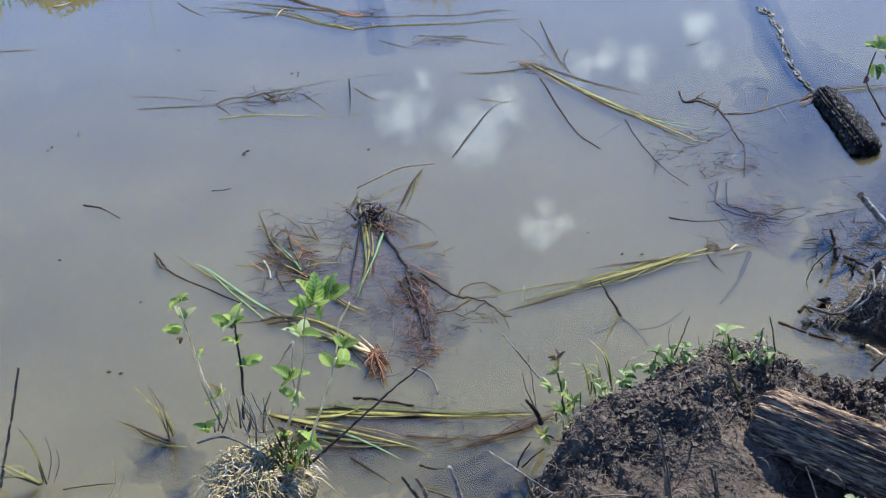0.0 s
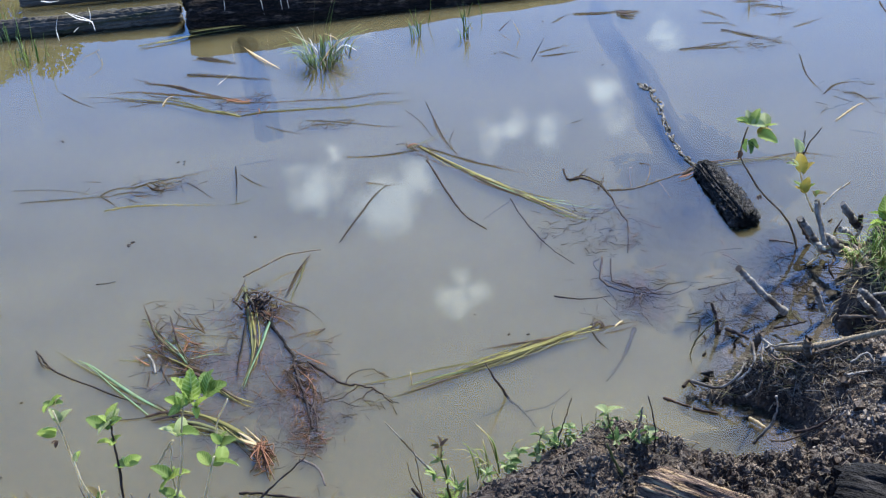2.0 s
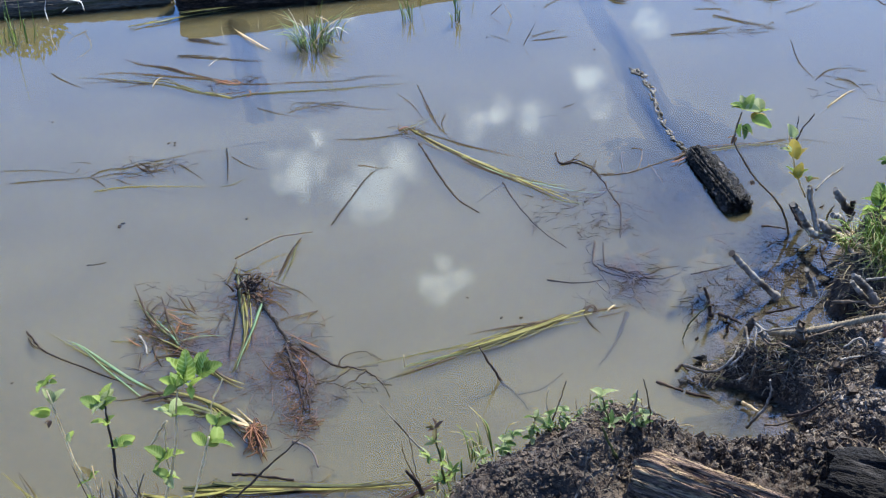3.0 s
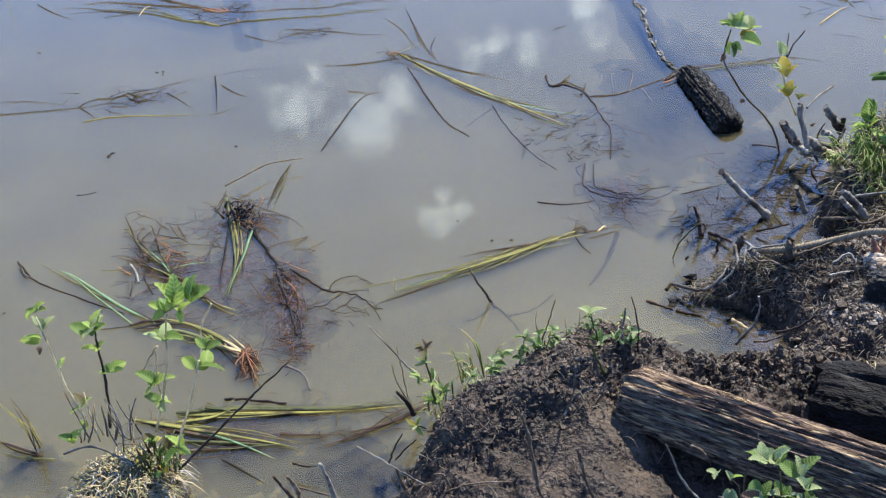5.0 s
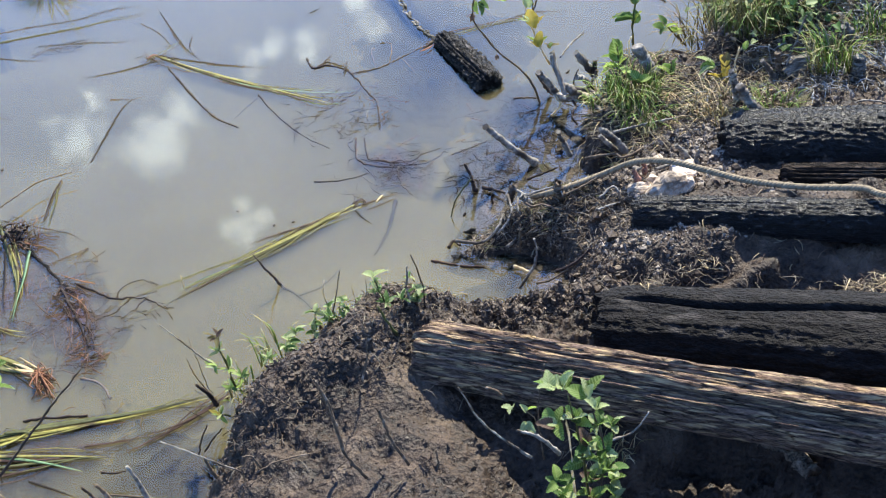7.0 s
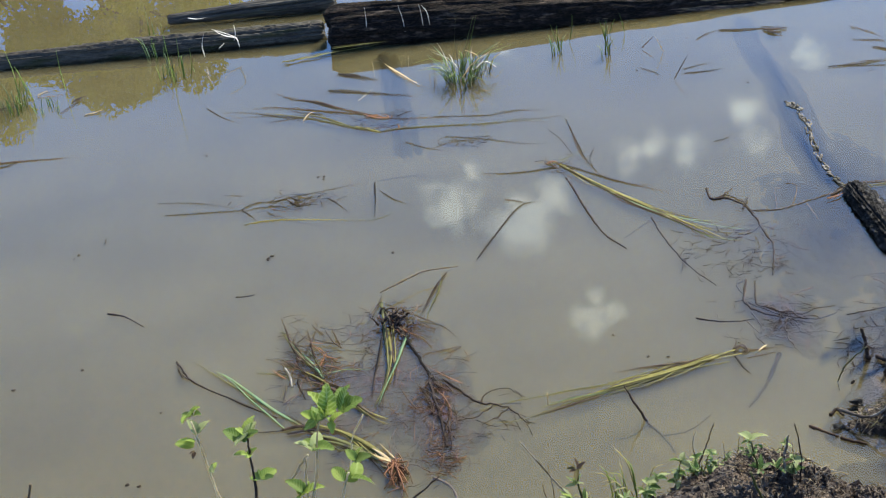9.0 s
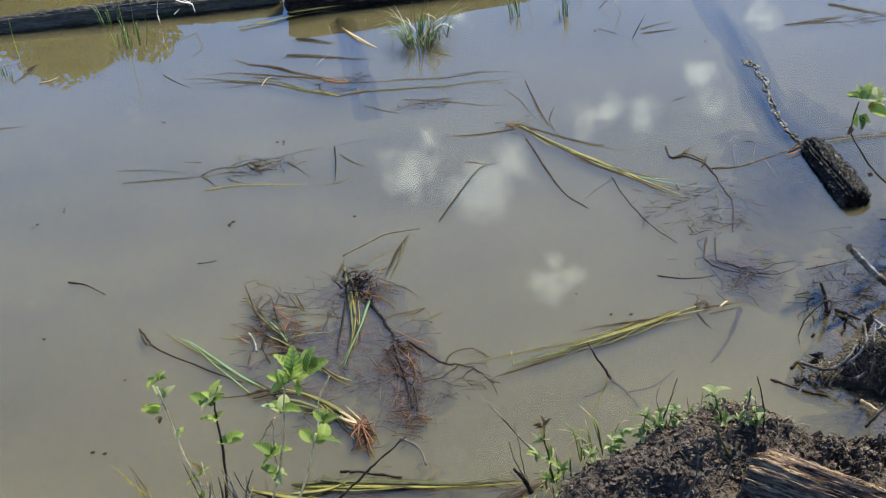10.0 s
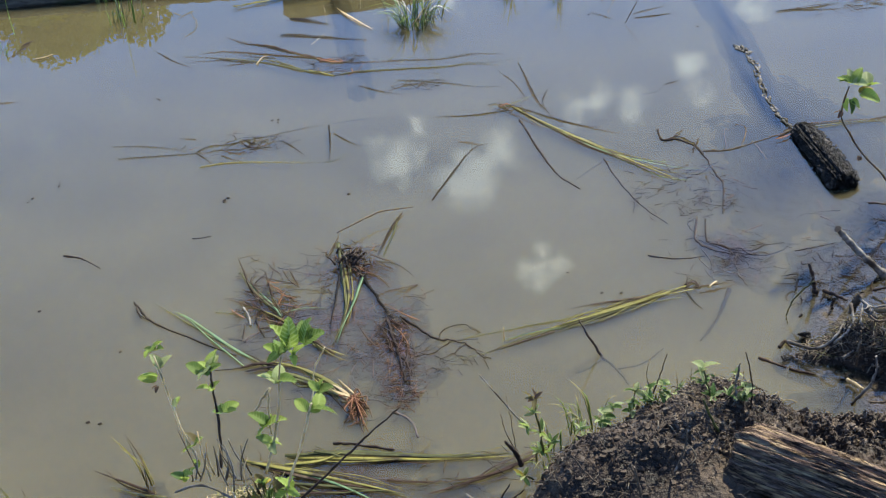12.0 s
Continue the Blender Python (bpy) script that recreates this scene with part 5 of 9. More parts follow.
for k in range(30):
    a = Vector([(-0.26, 2.521, 0.012)][0])
    b = Vector([(-0.248, 2.49, 0.006)][0]) + Vector((rng.gauss(0, 0.02), rng.gauss(0, 0.03), rng.uniform(-0.004, 0.012)))
    c = Vector([(-0.257, 2.465, 0.002)][0]) + Vector((rng.gauss(0, 0.02), rng.gauss(0.015, 0.035), 0))
    put("root", tube([a, b, c], 0.0022, 0.0008, 9, 4, wobble=0.003, seed=k), ROOT, roots)

# reeds along the near shore
bundle("reed_bundle", "olive reed bundle running to the mud mound", [
    ([(-0.415, 2.353, 0.008), (-0.263, 2.339, 0.008), (-0.088, 2.297, 0.008), (0.09, 2.271, 0.008)], 0.014, REED_GREEN),
    ([(-0.389, 2.341, 0.006), (-0.238, 2.313, 0.006), (-0.065, 2.281, 0.006), (0.095, 2.265, 0.006)], 0.013, REED_YELLOW),
    ([(-0.338, 2.351, 0.012), (-0.212, 2.32, 0.012), (-0.039, 2.283, 0.012), (0.109, 2.273, 0.012)], 0.010, REED_GREEN),
    ([(-0.413, 2.321, 0.014), (-0.337, 2.32, 0.014), (-0.287, 2.341, 0.014)], 0.012, REED_YELLOW),
    ([(-0.35, 2.354, 0.016), (-0.312, 2.341, 0.016), (-0.293, 2.327, 0.016)], 0.012, REED_GREEN)])
bundle("reed_bundle", "yellow and brown reeds fanned along the shore", [
    ([(-0.516, 2.356, 0.008), (-0.388, 2.297, 0.008), (-0.263, 2.239, 0.008), (-0.152, 2.184, 0.008)], 0.013, REED_YELLOW),
    ([(-0.491, 2.343, 0.005), (-0.338, 2.26, 0.005), (-0.167, 2.196, 0.005)], 0.012, REED_BROWN),
    ([(-0.437, 2.271, 0.004), (-0.325, 2.241, 0.004), (-0.215, 2.207, 0.004), (-0.155, 2.181, 0.004)], 0.010, REED_GREEN),
    ([(-0.388, 2.299, 0.006), (-0.288, 2.233, 0.006), (-0.201, 2.161, 0.006)], 0.009, REED_TEAL),
    ([(-0.411, 2.231, 0.004), (-0.325, 2.219, 0.004), (-0.239, 2.216, 0.004)], 0.010, REED_BROWN),
    ([(-0.19, 2.236, 0.004), (-0.117, 2.217, 0.004), (-0.045, 2.209, 0.004)], 0.008, REED_BROWN),
    ([(-0.313, 2.185, 0.001), (-0.264, 2.135, 0.001), (-0.223, 2.091, 0.001)], 0.007, REED_DARK)])
bundle("reed_bundle", "reddish brown reed lying against the mound", [
    ([(0.137, 2.258, 0.006), (0.041, 2.216, 0.006), (-0.033, 2.194, 0.006), (-0.119, 2.173, 0.006)], 0.014, REED_BROWN), ([(0.079, 2.227, 0.008), (0.017, 2.212, 0.008), (-0.069, 2.206, 0.008)], 0.010, REED_BROWN)])
twig("stick", [(-0.307, 2.38, 0.008), (-0.263, 2.368, 0.008), (-0.172, 2.334, 0.008)], 0.006, 0.005, TWIG_DARK, "dark floating stick beside reeds", 8, "stick", wobble=0.003)
twig("stick", [(-0.386, 2.09, 0.08), (-0.253, 2.09, 0.204), (-0.191, 2.09, 0.262), (-0.128, 2.09, 0.316)], 0.005, 0.0025, TWIG_DARK, "long thin black stick slanting over the water", 12, "stick")
twig("twig", [(-0.172, 2.47, -0.003), (-0.134, 2.438, -0.003), (-0.117, 2.37, -0.003)], 0.006, 0.004, TWIG_BROWN, "curved brown twig under the water", 6)
bundle("reed_tuft", "withered reed tuft rising from the shallow water", [
    ([(-0.714, 2.3, 0.004), (-0.728, 2.3, 0.088), (-0.762, 2.3, 0.159)], 0.010, REED_YELLOW), ([(-0.713, 2.295, 0.004), (-0.71, 2.295, 0.083), (-0.728, 2.295, 0.162)], 0.008, REED_BROWN),
    ([(-0.708, 2.305, 0.004), (-0.712, 2.305, 0.066), (-0.707, 2.305, 0.122)], 0.006, REED_BROWN), ([(-0.697, 2.276, 0.012), (-0.772, 2.328, 0.012), (-0.85, 2.38, 0.012)], 0.009, REED_BROWN),
    ([(-0.672, 2.265, 0.006), (-0.736, 2.283, 0.006), (-0.804, 2.32, 0.006)], 0.007, REED_GREEN)], "reed tuft", "reed tufts")
bundle("reed_tuft", "yellow reed tuft at the pond edge", [
    ([(-0.974, 2.188, 0.004), (-1.008, 2.188, 0.038), (-1.046, 2.188, 0.076)], 0.014, REED_YELLOW), ([(-0.971, 2.193, 0.004), (-0.97, 2.193, 0.094), (-0.987, 2.193, 0.167)], 0.010, REED_GREEN),
    ([(-0.964, 2.201, 0.004), (-0.942, 2.201, 0.067), (-0.941, 2.201, 0.131)], 0.007, REED_BROWN), ([(-0.979, 2.186, 0.004), (-1.02, 2.186, 0.034), (-1.069, 2.186, 0.032)], 0.012, REED_GREEN),
    ([(-0.95, 2.19, 0.004), (-0.925, 2.19, 0.058), (-0.921, 2.19, 0.106)], 0.006, REED_BROWN)], "reed tuft", "reed tufts")
twig("stem", [(-1.066, 2.194, 0.004), (-1.01, 2.194, 0.146), (-0.944, 2.194, 0.32)], 0.004, 0.003, TWIG_BROWN, "bare thin brown stem standing in water", 8, "stem")
twig("twig", [(-0.926, 2.169, 0.01), (-0.878, 2.172, 0.012), (-0.815, 2.168, 0.02)], 0.003, 0.002, TWIG_DARK, "dark twig between reed tufts", 6)
bundle("reed_tuft", "two bleached straws standing in the shallows", [
    ([(-0.824, 2.123, 0.004), (-0.794, 2.123, 0.057), (-0.79, 2.123, 0.112)], 0.007, STRAW), ([(-0.807, 2.129, 0.004), (-0.787, 2.129, 0.042), (-0.773, 2.129, 0.068)], 0.005, STRAW)], "reed tuft", "reed tufts")

def shoal(label, at, rx, ry, top, seed, material=FIBRES):
    """A soft brown bank of sunken fibres that fades out with depth."""
    n, m = 140, 50
    v, f = [], []
    for j in range(m):
        for k in range(n):
            a, u = 2 * math.pi * k / n, j / (m - 1)
            r = u * (1 + 0.25 * math.sin(2 * a + seed) + 0.15 * math.sin(5 * a + 2 * seed))
            v.append((at[0] + rx * r * math.cos(a), at[1] + ry * r * math.sin(a), top - 0.020 * u ** 1.5))
    lumps = 0.0040 * fbm(np.array(v) * 34, 5, seed, 0.8)
    v = [(x, y, min(z + d, -0.002)) for (x, y, z), d in zip(v, lumps)]
    for j in range(m - 1):
        for k in range(n):
            a, b = j * n + k, j * n + (k + 1) % n
            f.append([a, b, b + n, a + n])
    tagged(put("sunken_fibres", (v, f), material), label, "sunken fibres", "sunken fibres", "stuff")


shoal("brown sunken fibres under a reed clump", [(-0.31, 2.881, 0.004)][0], 0.20, 0.20, -0.006, 1)
shoal("brown sunken fibres along a rotten stem", [(-0.164, 2.73, 0.004)][0], 0.10, 0.24, -0.004, 2)
shoal("brown sunken fibres round a dark root ball", [(-0.253, 3.075, 0.004)][0], 0.12, 0.16, -0.006, 3)
shoal("brown sunken fibres under a drowned twig", [(0.737, 2.958, 0.004)][0], 0.12, 0.14, -0.006, 4)
shoal("brown sunken fibres by drifting reeds", [(-0.264, 2.265, 0.004)][0], 0.22, 0.10, -0.006, 5)
shoal("black drowned mud bed beside a rotten log", [(1.135, 3.035, 0.004)][0], 0.17, 0.20, -0.003, 6, DARK_BED)
shoal("black drowned mud bed along a sunken trunk", [(1.04, 3.44, 0.004)][0], 0.24, 0.50, -0.004, 7, DARK_BED)
shoal("black drowned mud bed below the stubs", [(1.158, 2.809, 0.004)][0], 0.14, 0.12, -0.003, 8, DARK_BED)

# shallow mud blackened to stand in for the mound's shadow and mirror image
shoal("drowned mud bed blackened as the mound's shade on the water", (-0.016, 2.060, 0), 0.17, 0.22, -0.004, 9, DARK_BED)
shoal("black drowned mud bed round a withered tuft", (-0.715, 2.256, 0), 0.11, 0.10, -0.007, 10, DARK_BED)
shoal("dark drowned litter beside the straw tussock", (-0.305, 2.226, 0), 0.20, 0.12, -0.007, 11, DARK_BED)
shoal("dark sunken mud in the inlet", (0.870, 2.363, 0), 0.20, 0.10, -0.005, 12, DARK_BED)
shoal("brown drowned litter under a reed clump", (-0.303, 2.778, 0), 0.22, 0.20, -0.011, 13)

# tufts and stems by the far log
bundle("reed_tuft", "pale broken reeds and green blades in a tuft", [
    ([(-0.058, 4.686, 0.004), (-0.083, 4.686, 0.038), (-0.143, 4.686, 0.114)], 0.010, REED_TEAL), ([(-0.03, 4.678, 0.004), (0.042, 4.678, 0.079), (-0.009, 4.678, 0.119)], 0.012, STRAW),
    ([(-0.002, 4.688, 0.004), (0.062, 4.688, 0.057), (0.108, 4.688, 0.029)], 0.012, WHITE_STRAW), ([(-0.031, 4.661, 0.004), (0.019, 4.661, 0.066), (0.094, 4.661, 0.11)], 0.009, STRAW),
    ([(-0.051, 4.702, 0.004), (-0.041, 4.702, 0.11), (-0.021, 4.702, 0.241)], 0.008, REED_GREEN), ([(-0.037, 4.68, 0.004), (-0.003, 4.68, 0.114), (0.04, 4.68, 0.235)], 0.009, GRASS),
    ([(-0.023, 4.676, 0.004), (0.01, 4.676, 0.106), (0.051, 4.676, 0.243)], 0.008, GRASS), ([(-0.059, 4.669, 0.004), (-0.075, 4.669, 0.097), (-0.098, 4.669, 0.164)], 0.007, WHITE_STRAW),
    ([(-0.018, 4.639, 0.004), (0.042, 4.639, 0.035), (0.101, 4.639, 0.058)], 0.008, REED_BROWN), ([(-0.065, 4.688, 0.004), (-0.075, 4.688, 0.044), (-0.085, 4.688, 0.075)], 0.010, WHITE_STRAW),
    ([(0.093, 4.824, 0.004), (0.088, 4.824, 0.028), (0.102, 4.824, 0.057)], 0.006, REED_BROWN), ([(-0.06, 4.634, 0.004), (-0.085, 4.634, 0.03), (-0.09, 4.634, 0.046)], 0.010, TWIG_DARK)], "reed tuft", "reed tufts")
tuft("grass_tuft", "green grass tuft growing in the pond", [(-0.02, 4.684, 0)][0], 72, 0.12, 0.06, [GRASS, REED_TEAL, GRASS], 1.2, 0.0045)
tuft("grass_tuft", "pale broken straw in a pond tuft", [(-0.001, 4.714, 0)][0], 14, 0.11, 0.08, [WHITE_STRAW, GRASS_DRY], 1.5, 0.006)
tuft("grass_tuft", "green grass rising from drowned litter", (-1.734, 4.894, 0), 26, 0.13, 0.05, [GRASS, REED_TEAL], 0.5, 0.004)
tuft("grass_tuft", "short drowned grass by the grey log", (-1.606, 4.860, 0), 14, 0.07, 0.06, [GRASS, REED_TEAL], 0.5, 0.004)
tuft("grass_tuft", "thin green grass beside the grey log", (-1.138, 5.034, 0), 18, 0.12, 0.05, [GRASS, REED_TEAL], 0.5, 0.004)
tuft("grass_tuft", "thin reeds grown against the grey log", (-1.252, 5.269, 0), 16, 0.13, 0.04, [GRASS, REED_TEAL], 0.5, 0.004)
tuft("grass_tuft", "sparse green grass in the pond", (0.338, 4.817, 0), 10, 0.1, 0.02, [GRASS, REED_TEAL], 0.5, 0.004)
tuft("grass_tuft", "few green blades in the pond", (0.512, 4.767, 0), 10, 0.12, 0.02, [GRASS, REED_TEAL], 0.5, 0.004)
bundle("reed", "dark stick standing in the pond by a tuft", [([(-0.122, 4.758, 0.004), (-0.129, 4.758, 0.044), (-0.134, 4.758, 0.086)], 0.009, TWIG_DARK)], "reed")
bundle("reed", "dark stick slanting from the water", [([(0.714, 4.463, 0.004), (0.74, 4.463, 0.049), (0.764, 4.463, 0.091)], 0.010, TWIG_DARK)], "reed")
bundle("reed", "bent pale reed over still water", [([(0.645, 4.769, 0.004), (0.67, 4.769, 0.026), (0.693, 4.769, 0.045)], 0.010, TWIG_DARK), ([(0.715, 4.714, 0.004), (0.701, 4.714, 0.037), (0.688, 4.714, 0.067)], 0.008, STRAW)], "reed")
for row in ([(0.522, 4.766, 0.004), (0.508, 4.766, 0.076), (0.495, 4.766, 0.138)], [(0.522, 4.766, 0.004), (0.521, 4.766, 0.075), (0.516, 4.766, 0.144)], [(0.347, 4.817, 0.004), (0.332, 4.817, 0.068), (0.32, 4.817, 0.119)], [(0.346, 4.827, 0.004), (0.343, 4.827, 0.055), (0.343, 4.827, 0.117)],
            [(0.393, 4.911, 0.004), (0.406, 4.911, 0.062), (0.41, 4.911, 0.116)], [(0.605, 4.943, 0.004), (0.599, 4.943, 0.044), (0.589, 4.943, 0.08)], [(0.549, 4.938, 0.004), (0.561, 4.938, 0.042), (0.573, 4.938, 0.064)]):
    bundle("reed", "green reed blade standing in the pond", [(row, 0.011, GRASS)], "reed", "standing reeds")
for row in ([(-1.737, 4.972, 0.004), (-1.732, 4.972, 0.126), (-1.742, 4.972, 0.219)], [(-1.694, 4.952, 0.004), (-1.702, 4.952, 0.107), (-1.716, 4.952, 0.157)], [(-1.741, 4.973, 0.004), (-1.723, 4.973, 0.06), (-1.714, 4.973, 0.108)], [(-1.565, 5.014, 0.004), (-1.566, 5.014, 0.082), (-1.56, 5.014, 0.187)],
            [(-1.13, 4.962, 0.004), (-1.13, 4.962, 0.121), (-1.128, 4.962, 0.259)], [(-1.134, 5.128, 0.004), (-1.125, 5.128, 0.069), (-1.119, 5.128, 0.142)], [(-1.069, 4.994, 0.004), (-1.055, 4.994, 0.059), (-1.049, 4.994, 0.131)], [(-1.19, 5.005, 0.004), (-1.191, 5.005, 0.037), (-1.196, 5.005, 0.07)],
            [(-1.305, 5.468, 0.004), (-1.301, 5.468, 0.064), (-1.298, 5.468, 0.141)], [(-1.286, 5.474, 0.004), (-1.286, 5.474, 0.043), (-1.285, 5.474, 0.086)], [(-1.061, 5.05, 0.004), (-1.064, 5.05, 0.029), (-1.051, 5.05, 0.06)], [(-1.684, 4.959, 0.004), (-1.692, 4.959, 0.062), (-1.71, 4.959, 0.113)]):
    bundle("reed", "green reed blade rising by the grey log", [(row, 0.011, GRASS)], "reed", "standing reeds")
bundle("reed_tuft", "drowned dark reed tuft with a few green blades", [
    ([(-1.866, 4.898, 0.01), (-1.815, 4.877, 0.01), (-1.764, 4.947, 0.01)], 0.010, REED_GREEN), ([(-1.815, 4.884, 0.015), (-1.771, 4.919, 0.015), (-1.744, 4.968, 0.015)], 0.012, TWIG_DARK),
    ([(-1.675, 4.99, 0.006), (-1.612, 4.984, 0.006), (-1.561, 4.999, 0.006)], 0.007, TWIG_BROWN), ([(-1.516, 4.895, 0.01), (-1.492, 4.926, 0.01), (-1.466, 4.947, 0.01)], 0.012, TWIG_DARK),
    ([(-1.543, 4.805, 0.005), (-1.501, 4.894, 0.005), (-1.493, 4.929, 0.005)], 0.007, REED_BROWN), ([(-1.437, 4.764, 0.008), (-1.402, 4.773, 0.008), (-1.376, 4.793, 0.008)], 0.010, STRAW),
    ([(-1.68, 5.01, 0.006), (-1.662, 5.034, 0.006), (-1.638, 5.047, 0.006)], 0.008, STRAW)], "reed tuft", "reed tufts")
bundle("reed_bundle", "yellow reeds leaning along the black log", [
    ([(-0.716, 5.044, 0.02), (-0.598, 5.058, 0.02), (-0.518, 5.082, 0.02), (-0.301, 5.113, 0.02)], 0.012, REED_YELLOW), ([(-0.515, 5.061, 0.03), (-0.418, 5.068, 0.03), (-0.296, 5.07, 0.03)], 0.010, REED_GREEN),
    ([(-0.515, 4.728, 0.001), (-0.444, 4.707, 0.001), (-0.302, 4.641, 0.001)], 0.007, REED_DARK), ([(-0.491, 4.871, 0.002), (-0.418, 4.831, 0.002), (-0.331, 4.773, 0.002)], 0.010, REED_DARK), ([(-0.298, 4.879, 0.012), (-0.234, 4.763, 0.012), (-0.178, 4.667, 0.012)], 0.010, STRAW)])
for row in ([(-0.382, 5.136, 0.01), (-0.375, 5.136, 0.091), (-0.373, 5.136, 0.163)], [(-0.229, 5.127, 0.02), (-0.231, 5.127, 0.087), (-0.243, 5.127, 0.153)], [(-0.151, 5.008, 0.1), (-0.153, 5.008, 0.148), (-0.157, 5.008, 0.187)], [(-0.125, 5.011, 0.1), (-0.131, 5.011, 0.152), (-0.15, 5.011, 0.181)]):
    bundle("dead_reed", "bleached white dead reed hanging over the log", [(row, 0.010, WHITE_STRAW)], "reed", "dead reeds")
for row in ([(-1.032, 5.161, 0.02), (-1.034, 5.161, 0.067), (-1.018, 5.161, 0.117)], [(-0.881, 5.123, 0.06), (-0.894, 5.123, 0.102), (-0.978, 5.123, 0.147)], [(-0.901, 5.219, 0.06), (-0.957, 5.219, 0.081), (-0.993, 5.219, 0.113)], [(-0.911, 5.202, 0.06), (-0.901, 5.202, 0.091), (-0.901, 5.202, 0.125)], [(-0.975, 5.181, 0.04), (-0.959, 5.181, 0.052), (-0.948, 5.181, 0.061)], [(-1.119, 5.41, 0.1), (-1.083, 5.41, 0.091), (-1.044, 5.41, 0.093)]):
    bundle("dead_reed", "bent white dead reed caught on the grey log", [(row, 0.012, WHITE_STRAW)], "reed", "dead reeds")
bundle("reed_tuft", "bare reed tuft at the far end of the pond", [
    ([(1.595, 4.759, 0.004), (1.598, 4.759, 0.043), (1.598, 4.759, 0.074)], 0.010, REED_YELLOW), ([(1.595, 4.759, 0.004), (1.583, 4.759, 0.037), (1.566, 4.759, 0.07)], 0.008, REED_GREEN), ([(1.599, 4.758, 0.004), (1.62, 4.758, 0.04), (1.633, 4.758, 0.077)], 0.008, REED_GREEN),
    ([(1.697, 4.667, 0.004), (1.687, 4.667, 0.044), (1.689, 4.667, 0.082)], 0.006, TWIG_DARK), ([(1.601, 4.742, 0.006), (1.671, 4.7, 0.006), (1.728, 4.649, 0.006)], 0.010, REED_DARK),
    ([(1.64, 4.63, 0.004), (1.689, 4.621, 0.004), (1.742, 4.63, 0.004)], 0.009, REED_DARK), ([(1.556, 4.792, 0.01), (1.62, 4.776, 0.01), (1.671, 4.77, 0.01)], 0.012, TWIG_DARK)], "reed tuft", "reed tufts")
twig("twig", [(2.049, 4.619, 0.01), (2.036, 4.477, 0.004), (2.09, 4.45, 0.003)], 0.004, 0.003, TWIG_DARK, "bent dark twig in bright water", 6)


# ---------------------------------------------------------------- plants
def leaf_mesh(name, teeth=0.05, fold=0.16, curl=0.12, width=0.36):
    """A leaf of length 1 along x: toothed rim, folded along the midrib, tip bent down."""
    n, v, f = 15, [], []
    for k in range(n):
        u = k / (n - 1)
        w = width * math.sin(math.pi * u ** 0.8) ** 0.62 if 0 < u < 1 else 0.012
        tooth = teeth * (1 if k % 2 else -0.4) * (0 < u < 1)
        z = -curl * u * u
        v += [(u, w + tooth * 0.5, z + fold * w + 0.03 * math.sin(k * 2.3)), (u, w * 0.5, z + fold * w * 0.65), (u, 0, z),
              (u, -w * 0.5, z + fold * w * 0.65), (u, -w - tooth * 0.5, z + fold * w + 0.03 * math.cos(k * 1.7))]
    for k in range(n - 1):
        for s in range(4):
            a = 5 * k + s
            f.append([a, a + 1, a + 6, a + 5])
    me = bpy.data.meshes.new(name)
    me.from_pydata(v, [], f)
    me.polygons.foreach_set("use_smooth", [True] * len(f))
    return me


LEAF_SHAPES = {}


def leaf(parent, at, az, pitch, size, material, roll=0.0, shape=0):
    """One leaf from its stalk end at, pointing to az degrees from +x and pitch degrees up."""
    key = (material.name, shape)
    if key not in LEAF_SHAPES:
        me = leaf_mesh("leaf", *((0.05, 0.35, 0.22, 0.33), (0.045, 0.65, 0.35, 0.30), (0.055, 0.22, -0.06, 0.36), (0.0, 0.2, 0.25, 0.16))[shape])
        me.materials.append(material)
        LEAF_SHAPES[key] = me
    ob = new("leaf", LEAF_SHAPES[key])
    ob.parent = parent
    m = pose(0, 0, 0, 0, 0, az) @ pose(0, 0, 0, 0, -pitch, 0) @ pose(0, 0, 0, roll, 0, 0) @ Matrix.Scale(size, 4)
    ob.matrix_basis = Matrix.Translation(Vector(at) - BASE[parent.name]) @ m
    return ob


def sprig(parent, at, count, size, materials, az=90.0, spread=300.0, pitch=25.0, shape=None):
    """A fan of leaves round one place on a stem."""
    for k in range(count):
        a = az + (k / max(1, count - 1) - 0.5) * spread + rng.uniform(-22, 22)
        s = size * rng.uniform(0.62, 1.02)
        leaf(parent, Vector(at) + Vector((rng.uniform(-1, 1), rng.uniform(-1, 1), rng.uniform(-1, 1))) * size * 0.1,
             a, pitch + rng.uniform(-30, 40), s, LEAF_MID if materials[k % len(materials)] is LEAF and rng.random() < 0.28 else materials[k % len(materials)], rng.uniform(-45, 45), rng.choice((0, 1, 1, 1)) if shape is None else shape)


def shrub(label, stems, sprigs, category="sapling", group="alder saplings", extra=()):
    """stems: (points, r0, r1, material); sprigs: (place, count, size, materials, az, spread, pitch)."""
    t = thing("sapling", stems[0][0][0], label, category, group)
    first = None
    for points, r0, r1, material in stems:
        stem = put("stem", tube(points, r0 * 0.8, r1 * 0.8, 12, 6, wobble=0.0015, knots=0.2), STEM_PALE if material is TWIG_PALE and r0 < 0.006 else material, t)
        first = first or stem
    for place, *rest in sprigs:
        sprig(first, place, *rest)
    return t


